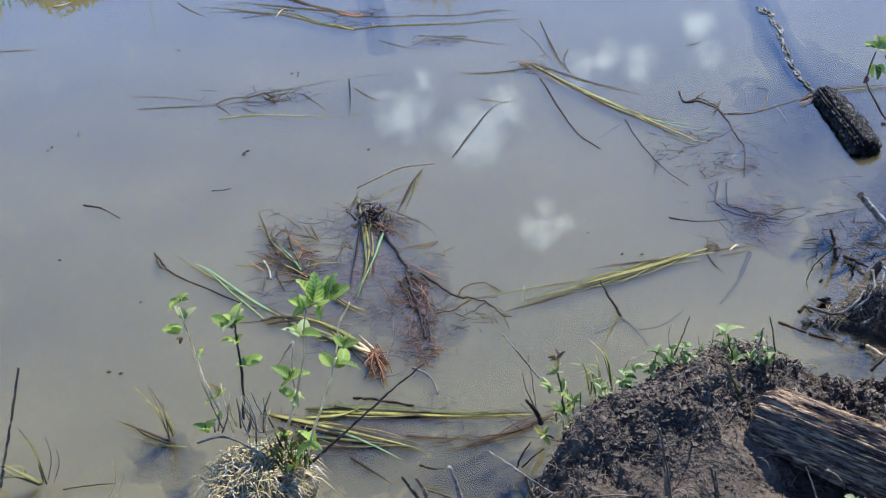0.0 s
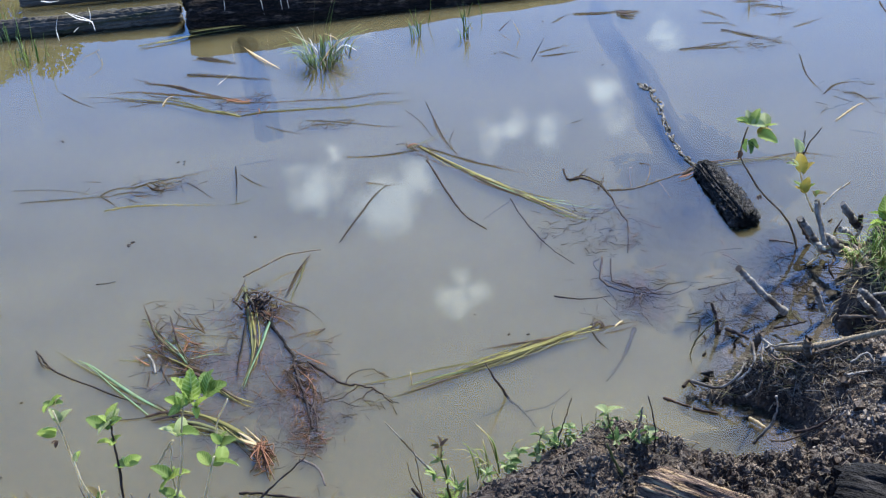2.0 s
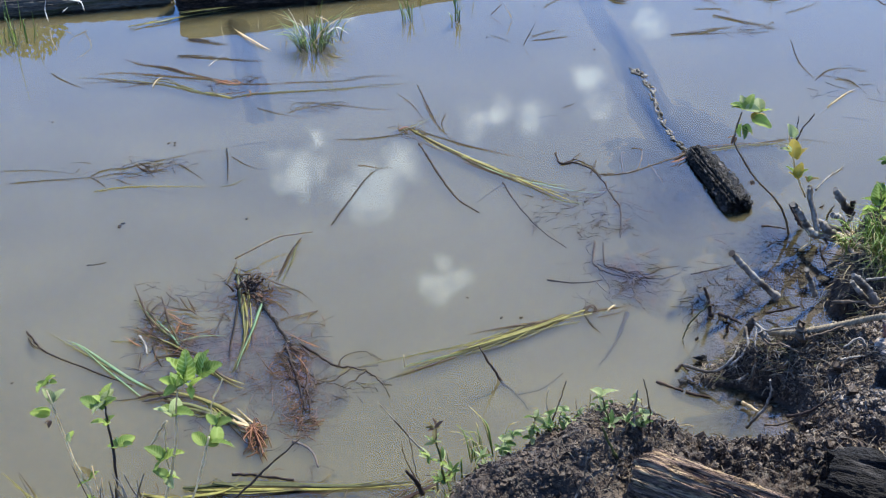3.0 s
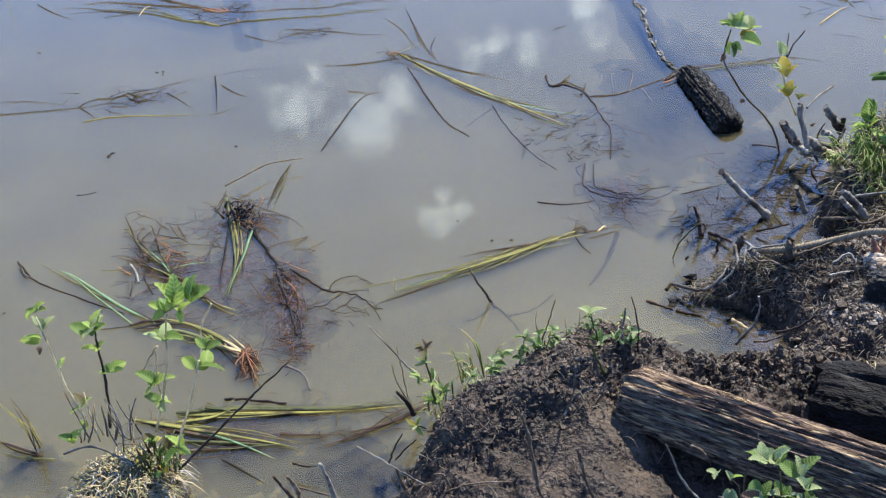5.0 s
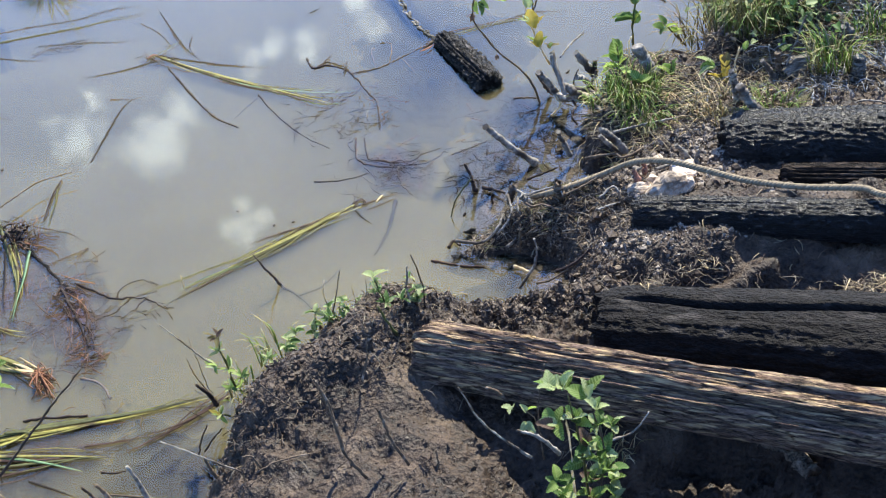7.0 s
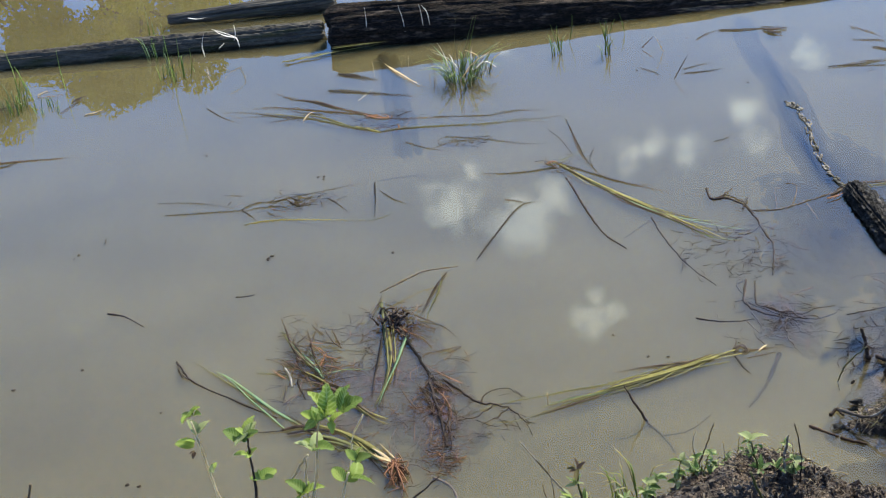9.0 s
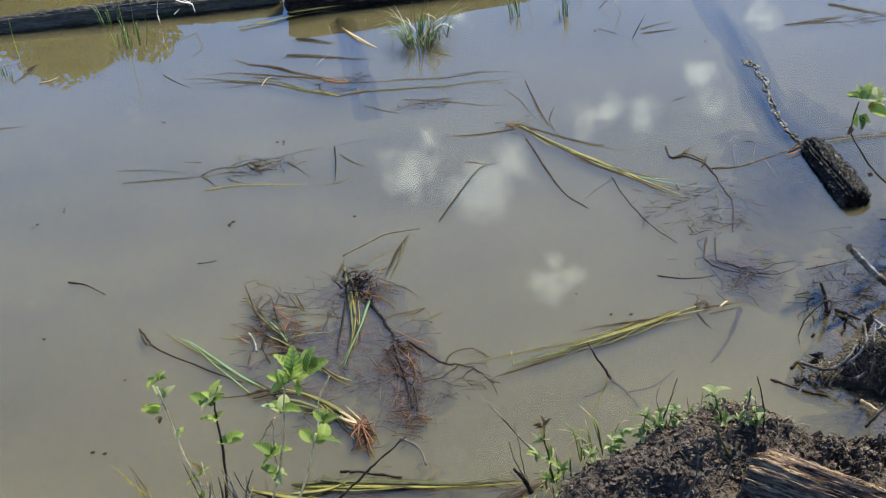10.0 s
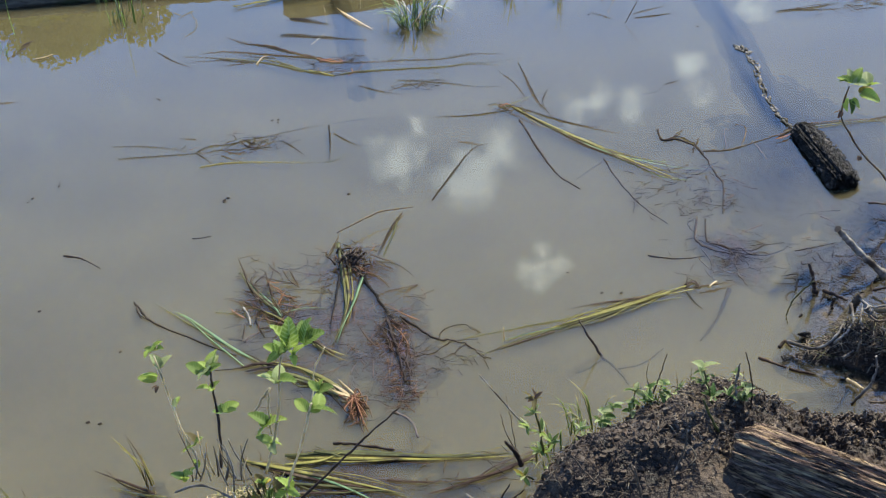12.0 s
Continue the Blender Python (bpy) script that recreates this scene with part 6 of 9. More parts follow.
# tussock with alder saplings
tus = [(-0.492, 2.075, 0.06)][0]
soil = thing("tussock", tus, "straw-covered tussock standing in the shallow water", "tussock")
nu, nv = 40, 16
sv, sf = [], []
for j in range(nv):
    for k in range(nu):
        a, e = 2 * math.pi * k / nu, j / (nv - 1)
        r = 0.098 * (1 - 0.6 * e ** 2.6) * (1 + 0.14 * math.sin(3 * a + 1) + 0.08 * math.sin(7 * a + j))
        sv.append((tus[0] + r * math.cos(a) * 1.05, tus[1] + 0.01 + r * math.sin(a), -0.05 + 0.132 * e + 0.008 * math.sin(5 * a + 3 * j)))
for j in range(nv - 1):
    for k in range(nu):
        a, b = j * nu + k, j * nu + (k + 1) % nu
        sf.append([a, b, b + nu, a + nu])
sf.append(list(range((nv - 1) * nu, nv * nu)))
put("soil", (sv, sf), CLOD, soil)
for material, count, seed in ((STRAW, 900, 1), (GRASS_DRY, 420, 2), (WHITE_STRAW, 160, 3)):
    rr = random.Random(seed)
    many = []
    for k in range(count):
        a, r = rr.uniform(0, 2 * math.pi), 0.098 * math.sqrt(rr.random())
        foot = Vector((tus[0] + r * math.cos(a), tus[1] + r * math.sin(a), 0.094 - 4.5 * r * r + rr.uniform(-0.008, 0.014)))
        b = rr.uniform(0, 2 * math.pi)
        d = Vector((math.cos(b), math.sin(b), 0)) * rr.uniform(0.02, 0.07)
        many.append(blade([foot, foot + d * 0.5 + Vector((0, 0, rr.uniform(0.0, 0.016))), foot + d + Vector((0, 0, rr.uniform(-0.02, 0.008) - 2.0 * r * 0.1))], 0.0030, 5))
    tagged(put("straw", joined(many), material, soil), kind="stuff")
for k in range(16):
    a = Vector([(-0.5, 2.167, 0.12)][0]) + Vector((rng.gauss(0, 0.035), rng.gauss(0, 0.02), 0))
    b = a + Vector((rng.gauss(0, 0.02), rng.gauss(0.01, 0.01), rng.uniform(0.05, 0.13)))
    put("dead_stem", tube([a, (a + b) / 2 + Vector((rng.gauss(0, 0.006), 0, 0)), b], 0.0022, 0.0012, 6, 4), [TWIG_PALE, STRAW, TWIG_PALE, TWIG_BROWN][k % 4], soil)
tuft("grass_tuft", "fresh green and rusty shoots on a straw tussock", [(-0.422, 2.097, 0.1)][0], 60, 0.07, 0.045, [GRASS, GRASS_DRY, LEAF_RED], 0.6, 0.005)
twig("stick", [(-0.62, 2.165, 0.1), (-0.558, 2.143, 0.13), (-0.494, 2.094, 0.13), (-0.457, 2.082, 0.1)], 0.005, 0.004, TWIG_PALE, "pale curved stick lying on a tussock", 9, "stick")

shrub("young alder sapling with pale stem and few leaves", [([(-0.579, 2.245, 0.12), (-0.592, 2.245, 0.173), (-0.601, 2.245, 0.246), (-0.607, 2.245, 0.331), (-0.612, 2.245, 0.392)], 0.0035, 0.0022, TWIG_PALE)], [
    ([(-0.579, 2.245, 0.12), (-0.607, 2.245, 0.405)][1], 5, 0.036, [LEAF], 90, 300, 30), ([(-0.579, 2.245, 0.12), (-0.62, 2.245, 0.336)][1], 2, 0.05, [LEAF], 165, 20, 5),
    ([(-0.579, 2.245, 0.12), (-0.605, 2.245, 0.358)][1], 2, 0.036, [LEAF_SILVER], 100, 60, 50), ([(-0.579, 2.245, 0.12), (-0.595, 2.245, 0.263)][1], 2, 0.028, [LEAF, LEAF_SILVER], 80, 60, 60),
    ([(-0.579, 2.245, 0.12), (-0.621, 2.245, 0.319)][1], 2, 0.022, [LEAF_DRY], 220, 60, -20), ([(-0.579, 2.245, 0.12), (-0.574, 2.245, 0.153)][1], 4, 0.034, [LEAF, LEAF, LEAF_RED], 90, 240, 40)])
shrub("young alder sapling with round green leaves", [([(-0.524, 2.203, 0.12), (-0.51, 2.203, 0.206), (-0.504, 2.203, 0.282), (-0.502, 2.203, 0.337), (-0.498, 2.203, 0.377)], 0.0045, 0.0022, TWIG_DARK)], [
    ([(-0.524, 2.203, 0.12), (-0.499, 2.203, 0.37)][1], 5, 0.042, [LEAF, LEAF_SILVER, LEAF], 100, 260, 40), ([(-0.524, 2.203, 0.12), (-0.509, 2.203, 0.361)][1], 2, 0.042, [LEAF_DEEP, LEAF], 150, 60, 20),
    ([(-0.524, 2.203, 0.12), (-0.507, 2.203, 0.324)][1], 4, 0.03, [LEAF], 160, 260, 15), ([(-0.524, 2.203, 0.12), (-0.49, 2.203, 0.263)][1], 4, 0.040, [LEAF_DEEP, LEAF], 60, 150, 25)])
shrub("tall alder sapling with bright veined leaves", [([(-0.428, 2.169, 0.12), (-0.396, 2.169, 0.206), (-0.374, 2.169, 0.287), (-0.361, 2.169, 0.36), (-0.349, 2.169, 0.411)], 0.0038, 0.002, TWIG_PALE), ([(-0.402, 2.182, 0.21), (-0.398, 2.182, 0.266), (-0.39, 2.182, 0.32)], 0.0025, 0.002, TWIG_PALE),
      ([(-0.441, 2.257, 0.21), (-0.42, 2.257, 0.243), (-0.399, 2.257, 0.269)], 0.003, 0.003, TWIG_PALE)], [
    ([(-0.428, 2.169, 0.12), (-0.334, 2.169, 0.426)][1], 3, 0.060, [LEAF], 80, 70, 55), ([(-0.428, 2.169, 0.12), (-0.298, 2.169, 0.438)][1], 3, 0.052, [LEAF], 60, 120, 45),
    ([(-0.428, 2.169, 0.12), (-0.353, 2.169, 0.418)][1], 4, 0.044, [LEAF], 120, 220, 20), ([(-0.428, 2.169, 0.12), (-0.328, 2.169, 0.409)][1], 3, 0.034, [LEAF], 20, 160, 0),
    ([(-0.428, 2.169, 0.12), (-0.373, 2.169, 0.348)][1], 4, 0.048, [LEAF, LEAF_SILVER], 90, 200, 40), ([(-0.428, 2.169, 0.12), (-0.405, 2.169, 0.239)][1], 5, 0.046, [LEAF], 120, 220, 15),
    ([(-0.428, 2.169, 0.12), (-0.404, 2.169, 0.193)][1], 4, 0.038, [LEAF, LEAF_SILVER], 130, 260, 20)])
shrub("slender alder sapling with a leaf pair and bare tip", [([(-0.389, 2.069, 0.1), (-0.359, 2.069, 0.197), (-0.328, 2.069, 0.269), (-0.304, 2.069, 0.34), (-0.294, 2.069, 0.365)], 0.0038, 0.0022, TWIG_PALE), ([(-0.309, 2.189, 0.27), (-0.294, 2.189, 0.35), (-0.265, 2.189, 0.405)], 0.0022, 0.0016, TWIG_PALE)], [
    ([(-0.389, 2.069, 0.1), (-0.303, 2.069, 0.346)][1], 2, 0.055, [LEAF], 85, 110, 25), ([(-0.389, 2.069, 0.1), (-0.289, 2.069, 0.351)][1], 2, 0.050, [LEAF], 40, 60, 25),
    ([(-0.389, 2.069, 0.1), (-0.279, 2.069, 0.389)][1], 3, 0.034, [LEAF], 60, 160, 40), ([(-0.389, 2.069, 0.1), (-0.37, 2.069, 0.156)][1], 5, 0.040, [LEAF], 90, 260, 30)])
shrub("small leafy shoots at the foot of a tussock", [([(-0.587, 2.193, 0.1), (-0.585, 2.193, 0.122), (-0.588, 2.193, 0.137)], 0.002, 0.0015, TWIG_BROWN)], [
    ([(-0.587, 2.193, 0.1), (-0.602, 2.193, 0.109)][1], 5, 0.034, [LEAF, LEAF_DEEP], 120, 300, 20), ([(-0.587, 2.193, 0.1), (-0.567, 2.193, 0.135)][1], 3, 0.03, [LEAF, LEAF_RED], 80, 200, 50)])

shrub("rusty and green seedling leaves on a straw tussock", [([(-0.412, 2.057, 0.110), (-0.455, 2.105, 0.110), (-0.434, 2.144, 0.110)], 0.002, 0.0015, TWIG_BROWN)], [
    ((-0.434, 2.144, 0.110), 5, 0.030, [LEAF_RED, LEAF, LEAF_YELLOW], 60, 330, 30), ((-0.403, 2.114, 0.110), 5, 0.028, [LEAF_RED, LEAF], 120, 330, 30), ((-0.455, 2.105, 0.110), 4, 0.026, [LEAF_YELLOW, LEAF_RED], 200, 330, 20), ((-0.412, 2.057, 0.110), 5, 0.026, [LEAF, LEAF_YELLOW], 40, 330, 25)])

# plants on the mud mound
shrub("leafy green weed with a reddish tip on the mound", [([(0.144, 2.149, 0.1), (0.141, 2.149, 0.159), (0.135, 2.149, 0.217), (0.138, 2.149, 0.245)], 0.004, 0.002, REED_GREEN)], [
    ([(0.144, 2.149, 0.1), (0.136, 2.149, 0.248)][1], 9, 0.030, [LEAF_RED, LEAF_RED, LEAF_DRY], 80, 330, 35, 3), ([(0.144, 2.149, 0.1), (0.129, 2.149, 0.211)][1], 9, 0.028, [LEAF, LEAF_SILVER, LEAF_SILVER], 90, 300, 32, 3),
    ([(0.144, 2.149, 0.1), (0.117, 2.149, 0.175)][1], 8, 0.028, [LEAF_DEEP, LEAF, LEAF_SILVER], 160, 200, 22, 3), ([(0.144, 2.149, 0.1), (0.141, 2.149, 0.159)][1], 10, 0.028, [LEAF, LEAF_SILVER, LEAF_SILVER], 90, 320, 27, 3),
    ([(0.144, 2.149, 0.1), (0.162, 2.149, 0.127)][1], 11, 0.027, [LEAF, LEAF_SILVER, LEAF_DEEP, LEAF_SILVER], 60, 330, 32, 3), ([(0.144, 2.149, 0.1), (0.139, 2.149, 0.108)][1], 10, 0.025, [LEAF, LEAF_DEEP, LEAF_SILVER], 200, 330, 22, 3)], "weed", "bank weeds")
shrub("small green shoots hanging over the water", [([(0.117, 2.122, 0.06), (0.104, 2.122, 0.069), (0.09, 2.122, 0.071)], 0.003, 0.002, REED_GREEN)], [
    ([(0.117, 2.122, 0.06), (0.098, 2.122, 0.07)][1], 10, 0.027, [LEAF, LEAF_YELLOW, LEAF_SILVER], 160, 260, 32, 3), ([(0.117, 2.122, 0.06), (0.14, 2.122, 0.065)][1], 3, 0.03, [LEAF_SILVER], 330, 90, -10)], "weed", "bank weeds")
shrub("weed with silvery top leaves on the mound crest", [([(0.479, 2.086, 0.233), (0.469, 2.086, 0.282), (0.462, 2.086, 0.319)], 0.003, 0.002, REED_GREEN), ([(0.478, 2.033, 0.208), (0.464, 2.033, 0.244), (0.449, 2.033, 0.293)], 0.004, 0.003, REED_GREEN)], [
    ([(0.479, 2.086, 0.233), (0.462, 2.086, 0.323)][1], 2, 0.042, [LEAF_SILVER], 60, 110, 15), ([(0.479, 2.086, 0.233), (0.461, 2.086, 0.289)][1], 10, 0.023, [LEAF_DEEP, LEAF_DEEP, LEAF_SILVER], 90, 300, 37, 3),
    ([(0.479, 2.086, 0.233), (0.478, 2.086, 0.253)][1], 9, 0.027, [LEAF_DEEP, LEAF_DEEP, LEAF_SILVER], 90, 330, 27, 3), ([(0.479, 2.086, 0.233), (0.51, 2.086, 0.25)][1], 8, 0.027, [LEAF_DEEP, LEAF_SILVER], 60, 220, 47, 3)], "weed", "bank weeds")
shrub("low green weeds along the mound crest", [([(0.388, 2.167, 0.171), (0.385, 2.167, 0.186), (0.381, 2.167, 0.208)], 0.003, 0.002, REED_GREEN)], [
    ([(0.388, 2.167, 0.171), (0.371, 2.167, 0.195)][1], 9, 0.025, [LEAF_DEEP, LEAF_DEEP, LEAF_SILVER], 110, 280, 47, 3), ([(0.388, 2.167, 0.171), (0.404, 2.167, 0.176)][1], 5, 0.030, [LEAF_DEEP, LEAF_SILVER], 40, 160, 25, 3),
    ([(0.388, 2.167, 0.171), (0.449, 2.167, 0.171)][1], 9, 0.028, [LEAF_DEEP, LEAF_DEEP, LEAF_SILVER], 90, 300, 32, 3), ([(0.388, 2.167, 0.171), (0.294, 2.167, 0.183)][1], 4, 0.028, [LEAF_DEEP, LEAF_SILVER], 90, 240, 30),
    ([(0.388, 2.167, 0.171), (0.266, 2.167, 0.157)][1], 10, 0.025, [LEAF_SILVER, LEAF_DEEP], 90, 330, 22, 3), ([(0.388, 2.167, 0.171), (0.226, 2.167, 0.14)][1], 9, 0.023, [LEAF_DEEP, LEAF_SILVER], 90, 330, 22, 3)], "weed", "bank weeds")
tuft("grass_tuft", "thin green grass on the mound crest", [(0.255, 2.301, 0.02)][0], 22, 0.11, 0.04, [GRASS, GRASS_DRY], 0.6, 0.004)
tuft("grass_tuft", "sparse grass among weeds on the mound", [(0.422, 2.332, 0.02)][0], 26, 0.09, 0.06, [GRASS, GRASS_DRY], 0.6, 0.004)
tuft("grass_tuft", "dry grass hanging over the mound edge", [(0.579, 2.29, 0.02)][0], 50, 0.07, 0.06, [GRASS_DRY, STRAW, GRASS], 0.9, 0.004)
tuft("grass_tuft", "green grass creeping beside the weed", [(0.18, 2.226, 0.02)][0], 40, 0.06, 0.05, [GRASS, GRASS_DRY], 0.8, 0.004)
for row, r, material, label in (
        ([(0.115, 2.274, 0.08), (0.075, 2.274, 0.151), (0.032, 2.274, 0.227)], 0.0035, TWIG_PALE, "thin pale twig leaning out from the mound"),
        ([(0.099, 2.193, 0.04), (0.089, 2.193, 0.075), (0.069, 2.193, 0.108)], 0.010, TWIG_DARK, "short dark stub at the mound's foot"),
        ([(0.095, 2.201, 0.06), (0.072, 2.201, 0.13), (0.066, 2.201, 0.175)], 0.0025, TWIG_BROWN, "thin brown stem beside the mound"),
        ([(0.092, 2.228, 0.06), (0.085, 2.228, 0.158), (0.081, 2.228, 0.202)], 0.002, TWIG_BROWN, "thin dry stem beside the mound"),
        ([(0.388, 2.249, 0.14), (0.406, 2.249, 0.189), (0.421, 2.249, 0.244)], 0.003, TWIG_BROWN, "bare brown stem on the mound crest"),
        ([(0.387, 2.25, 0.14), (0.378, 2.25, 0.192), (0.385, 2.25, 0.23)], 0.002, TWIG_PALE, "pale dry stem on the mound crest"),
        ([(0.524, 2.087, 0.223), (0.525, 2.087, 0.281), (0.532, 2.087, 0.327)], 0.006, TWIG_PALE, "grey upright stub on the mound crest"),
        ([(0.557, 2.094, 0.203), (0.558, 2.094, 0.271), (0.544, 2.094, 0.346)], 0.0035, TWIG_DARK, "dark bare stem with buds on the mound"),
        ([(0.542, 2.095, 0.214), (0.545, 2.095, 0.259), (0.54, 2.095, 0.3)], 0.002, TWIG_BROWN, "thin dry stem on the mound"),
        ([(0.581, 2.11, 0.184), (0.588, 2.11, 0.197), (0.598, 2.11, 0.213)], 0.0025, TWIG_PALE, "thin pale twig behind the mound"),
        ([(0.438, 2.233, 0.14), (0.439, 2.233, 0.176), (0.437, 2.233, 0.206)], 0.002, TWIG_BROWN, "dry stalk among mound weeds"),
        ([(0.467, 2.256, 0.14), (0.472, 2.256, 0.169), (0.474, 2.256, 0.194)], 0.002, REED_GREEN, "green stalk among mound weeds"),
        ([(0.291, 1.791, 0.2), (0.283, 1.791, 0.307), (0.267, 1.791, 0.373)], 0.0055, TWIG_BROWN, "brown stick poked upright in the mud"),
        ([(0.377, 1.77, 0.2), (0.371, 1.77, 0.244), (0.364, 1.77, 0.281)], 0.006, TWIG_BROWN, "short brown stick standing in mud"),
        ([(0.374, 1.948, 0.193), (0.396, 1.948, 0.258), (0.399, 1.948, 0.356)], 0.003, TWIG_BROWN, "thin bent stem rooted in the mound"),
        ([(0.227, 1.96, 0.179), (0.203, 1.96, 0.217), (0.183, 1.96, 0.257)], 0.0032, TWIG_BROWN, "thin dead root arching over mud"),
        ([(0.102, 1.878, 0.131), (0.039, 1.878, 0.2), (-0.021, 1.878, 0.265)], 0.0035, TWIG_PALE, "long pale twig slanting over the water"),
        ([(0.033, 2.079, 0.02), (0.046, 2.079, 0.056), (0.067, 2.079, 0.094)], 0.004, TWIG_DARK, "dark twig in the mound's shade"),
        ([(0.047, 2.085, 0.02), (0.071, 2.085, 0.047), (0.094, 2.085, 0.067)], 0.004, TWIG_DARK, "black twig leaning against the mound"),
        ([(0.057, 1.924, 0.092), (0.05, 1.924, 0.116), (0.044, 1.924, 0.152)], 0.009, TWIG_BROWN, "short brown stub by the water"),
        ([(0.14, 1.866, 0.137), (0.128, 1.866, 0.172), (0.11, 1.866, 0.177)], 0.004, TWIG_BROWN, "hooked root sticking out of mud"),
        ([(0.393, 1.717, 0.17), (0.37, 1.717, 0.245), (0.359, 1.717, 0.321)], 0.0055, TWIG_BROWN, "brown stick leaning in shaded mud"),
        ([(0.31, 1.699, 0.19), (0.282, 1.699, 0.262), (0.276, 1.699, 0.328), (0.26, 1.699, 0.446)], 0.006, TWIG_BROWN, "long bent brown stick on the mud"),
        ([(-0.08, 1.971, 0.03), (-0.089, 1.971, 0.095), (-0.1, 1.971, 0.15)], 0.010, TWIG_PALE, "pale cut stub in the shallows"),
        ([(-0.163, 2.111, 0.03), (-0.137, 2.096, 0.03), (-0.113, 2.093, 0.03)], 0.004, TWIG_DARK, "dark twig over shaded water"),
        ([(-0.151, 1.991, 0.03), (-0.156, 1.991, 0.076), (-0.169, 1.991, 0.111)], 0.009, TWIG_BROWN, "brown stub leaning in the shallows"),
        ([(-0.164, 2.003, 0.03), (-0.187, 2.003, 0.083), (-0.196, 2.003, 0.104)], 0.007, TWIG_DARK, "dark stub at the water's edge"),
        ([(-0.154, 2.038, 0.03), (-0.09, 1.99, 0.04), (-0.027, 1.939, 0.05)], 0.004, TWIG_BROWN, "thin twig across the muddy edge"),
        ([(0.128, 1.86, 0.132), (0.18, 1.852, 0.152), (0.255, 1.849, 0.143)], 0.004, TWIG_BROWN, "brown root trailing along the mud")):
    twig("stick", row, r, r * 0.6, material, label, 9, "stick", group="bank sticks", wobble=0.0015)

crest = [(0.152, 2.153, 0.08), (0.22, 2.174, 0.1), (0.282, 2.193, 0.11), (0.334, 2.22, 0.12), (0.371, 2.226, 0.133), (0.415, 2.242, 0.13), (0.447, 2.253, 0.13), (0.49, 2.254, 0.13), (0.519, 2.249, 0.13), (0.55, 2.231, 0.13), (0.544, 2.099, 0.216)]
for k, at in enumerate(crest):
    foot = Vector((at[0], at[1], ground_z(at[0], at[1])))
    top = foot + Vector((rng.gauss(0, 0.01), rng.gauss(0, 0.01), rng.uniform(0.03, 0.075)))
    shrub("small-leaved grey-green weed on the mound crest", [([foot, (foot + top) / 2 + Vector((rng.gauss(0, 0.006), 0, 0)), top], 0.002, 0.0012, REED_GREEN)], [
        (foot.lerp(top, u), 5, rng.uniform(0.017, 0.026), [LEAF_SILVER, LEAF_DEEP, LEAF_SILVER], rng.uniform(0, 360), 330, 20) for u in (0.25, 0.55, 0.95)], "weed", "bank weeds")

# near plant below the brown log
shrub("silvery-green bramble shoot in front of a log", [([(0.682, 1.555, 0.032), (0.672, 1.555, 0.227), (0.654, 1.555, 0.370)], 0.0035, 0.002, REED_GREEN), ([(0.693, 1.555, 0.027), (0.712, 1.555, 0.210), (0.698, 1.555, 0.312)], 0.003, 0.002, TWIG_BROWN), ([(0.651, 1.555, 0.047), (0.651, 1.555, 0.208), (0.648, 1.555, 0.326)], 0.0032, 0.002, TWIG_PALE)], [
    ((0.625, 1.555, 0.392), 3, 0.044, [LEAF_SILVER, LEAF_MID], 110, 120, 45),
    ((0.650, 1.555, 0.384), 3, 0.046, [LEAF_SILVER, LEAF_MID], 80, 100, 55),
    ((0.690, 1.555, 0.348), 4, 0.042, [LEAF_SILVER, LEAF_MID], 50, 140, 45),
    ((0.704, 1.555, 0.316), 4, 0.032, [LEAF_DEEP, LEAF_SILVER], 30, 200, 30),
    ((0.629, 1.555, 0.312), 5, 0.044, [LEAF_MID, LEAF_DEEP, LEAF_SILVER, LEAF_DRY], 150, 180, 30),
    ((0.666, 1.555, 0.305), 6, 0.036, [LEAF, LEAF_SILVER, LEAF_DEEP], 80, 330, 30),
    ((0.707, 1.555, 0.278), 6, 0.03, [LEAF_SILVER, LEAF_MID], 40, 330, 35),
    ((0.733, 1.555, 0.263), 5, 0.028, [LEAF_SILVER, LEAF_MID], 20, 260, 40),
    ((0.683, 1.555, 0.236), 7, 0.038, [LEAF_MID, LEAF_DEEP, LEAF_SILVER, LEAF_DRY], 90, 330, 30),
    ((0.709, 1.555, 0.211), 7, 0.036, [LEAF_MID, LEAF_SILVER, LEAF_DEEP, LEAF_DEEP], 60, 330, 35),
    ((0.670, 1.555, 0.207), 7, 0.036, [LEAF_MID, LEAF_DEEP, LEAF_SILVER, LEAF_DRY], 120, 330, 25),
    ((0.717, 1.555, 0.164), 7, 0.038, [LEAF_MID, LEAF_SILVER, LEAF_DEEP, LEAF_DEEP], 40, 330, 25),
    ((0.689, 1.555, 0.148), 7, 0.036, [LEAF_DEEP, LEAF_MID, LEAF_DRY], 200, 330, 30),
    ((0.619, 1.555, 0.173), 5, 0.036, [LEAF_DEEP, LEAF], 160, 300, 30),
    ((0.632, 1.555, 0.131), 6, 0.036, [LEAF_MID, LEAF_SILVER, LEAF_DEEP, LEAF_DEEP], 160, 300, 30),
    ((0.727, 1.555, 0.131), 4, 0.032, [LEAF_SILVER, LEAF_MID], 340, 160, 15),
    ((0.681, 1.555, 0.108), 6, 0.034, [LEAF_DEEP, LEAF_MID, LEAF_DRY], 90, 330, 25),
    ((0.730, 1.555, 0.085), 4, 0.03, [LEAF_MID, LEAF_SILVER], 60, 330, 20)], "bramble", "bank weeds")
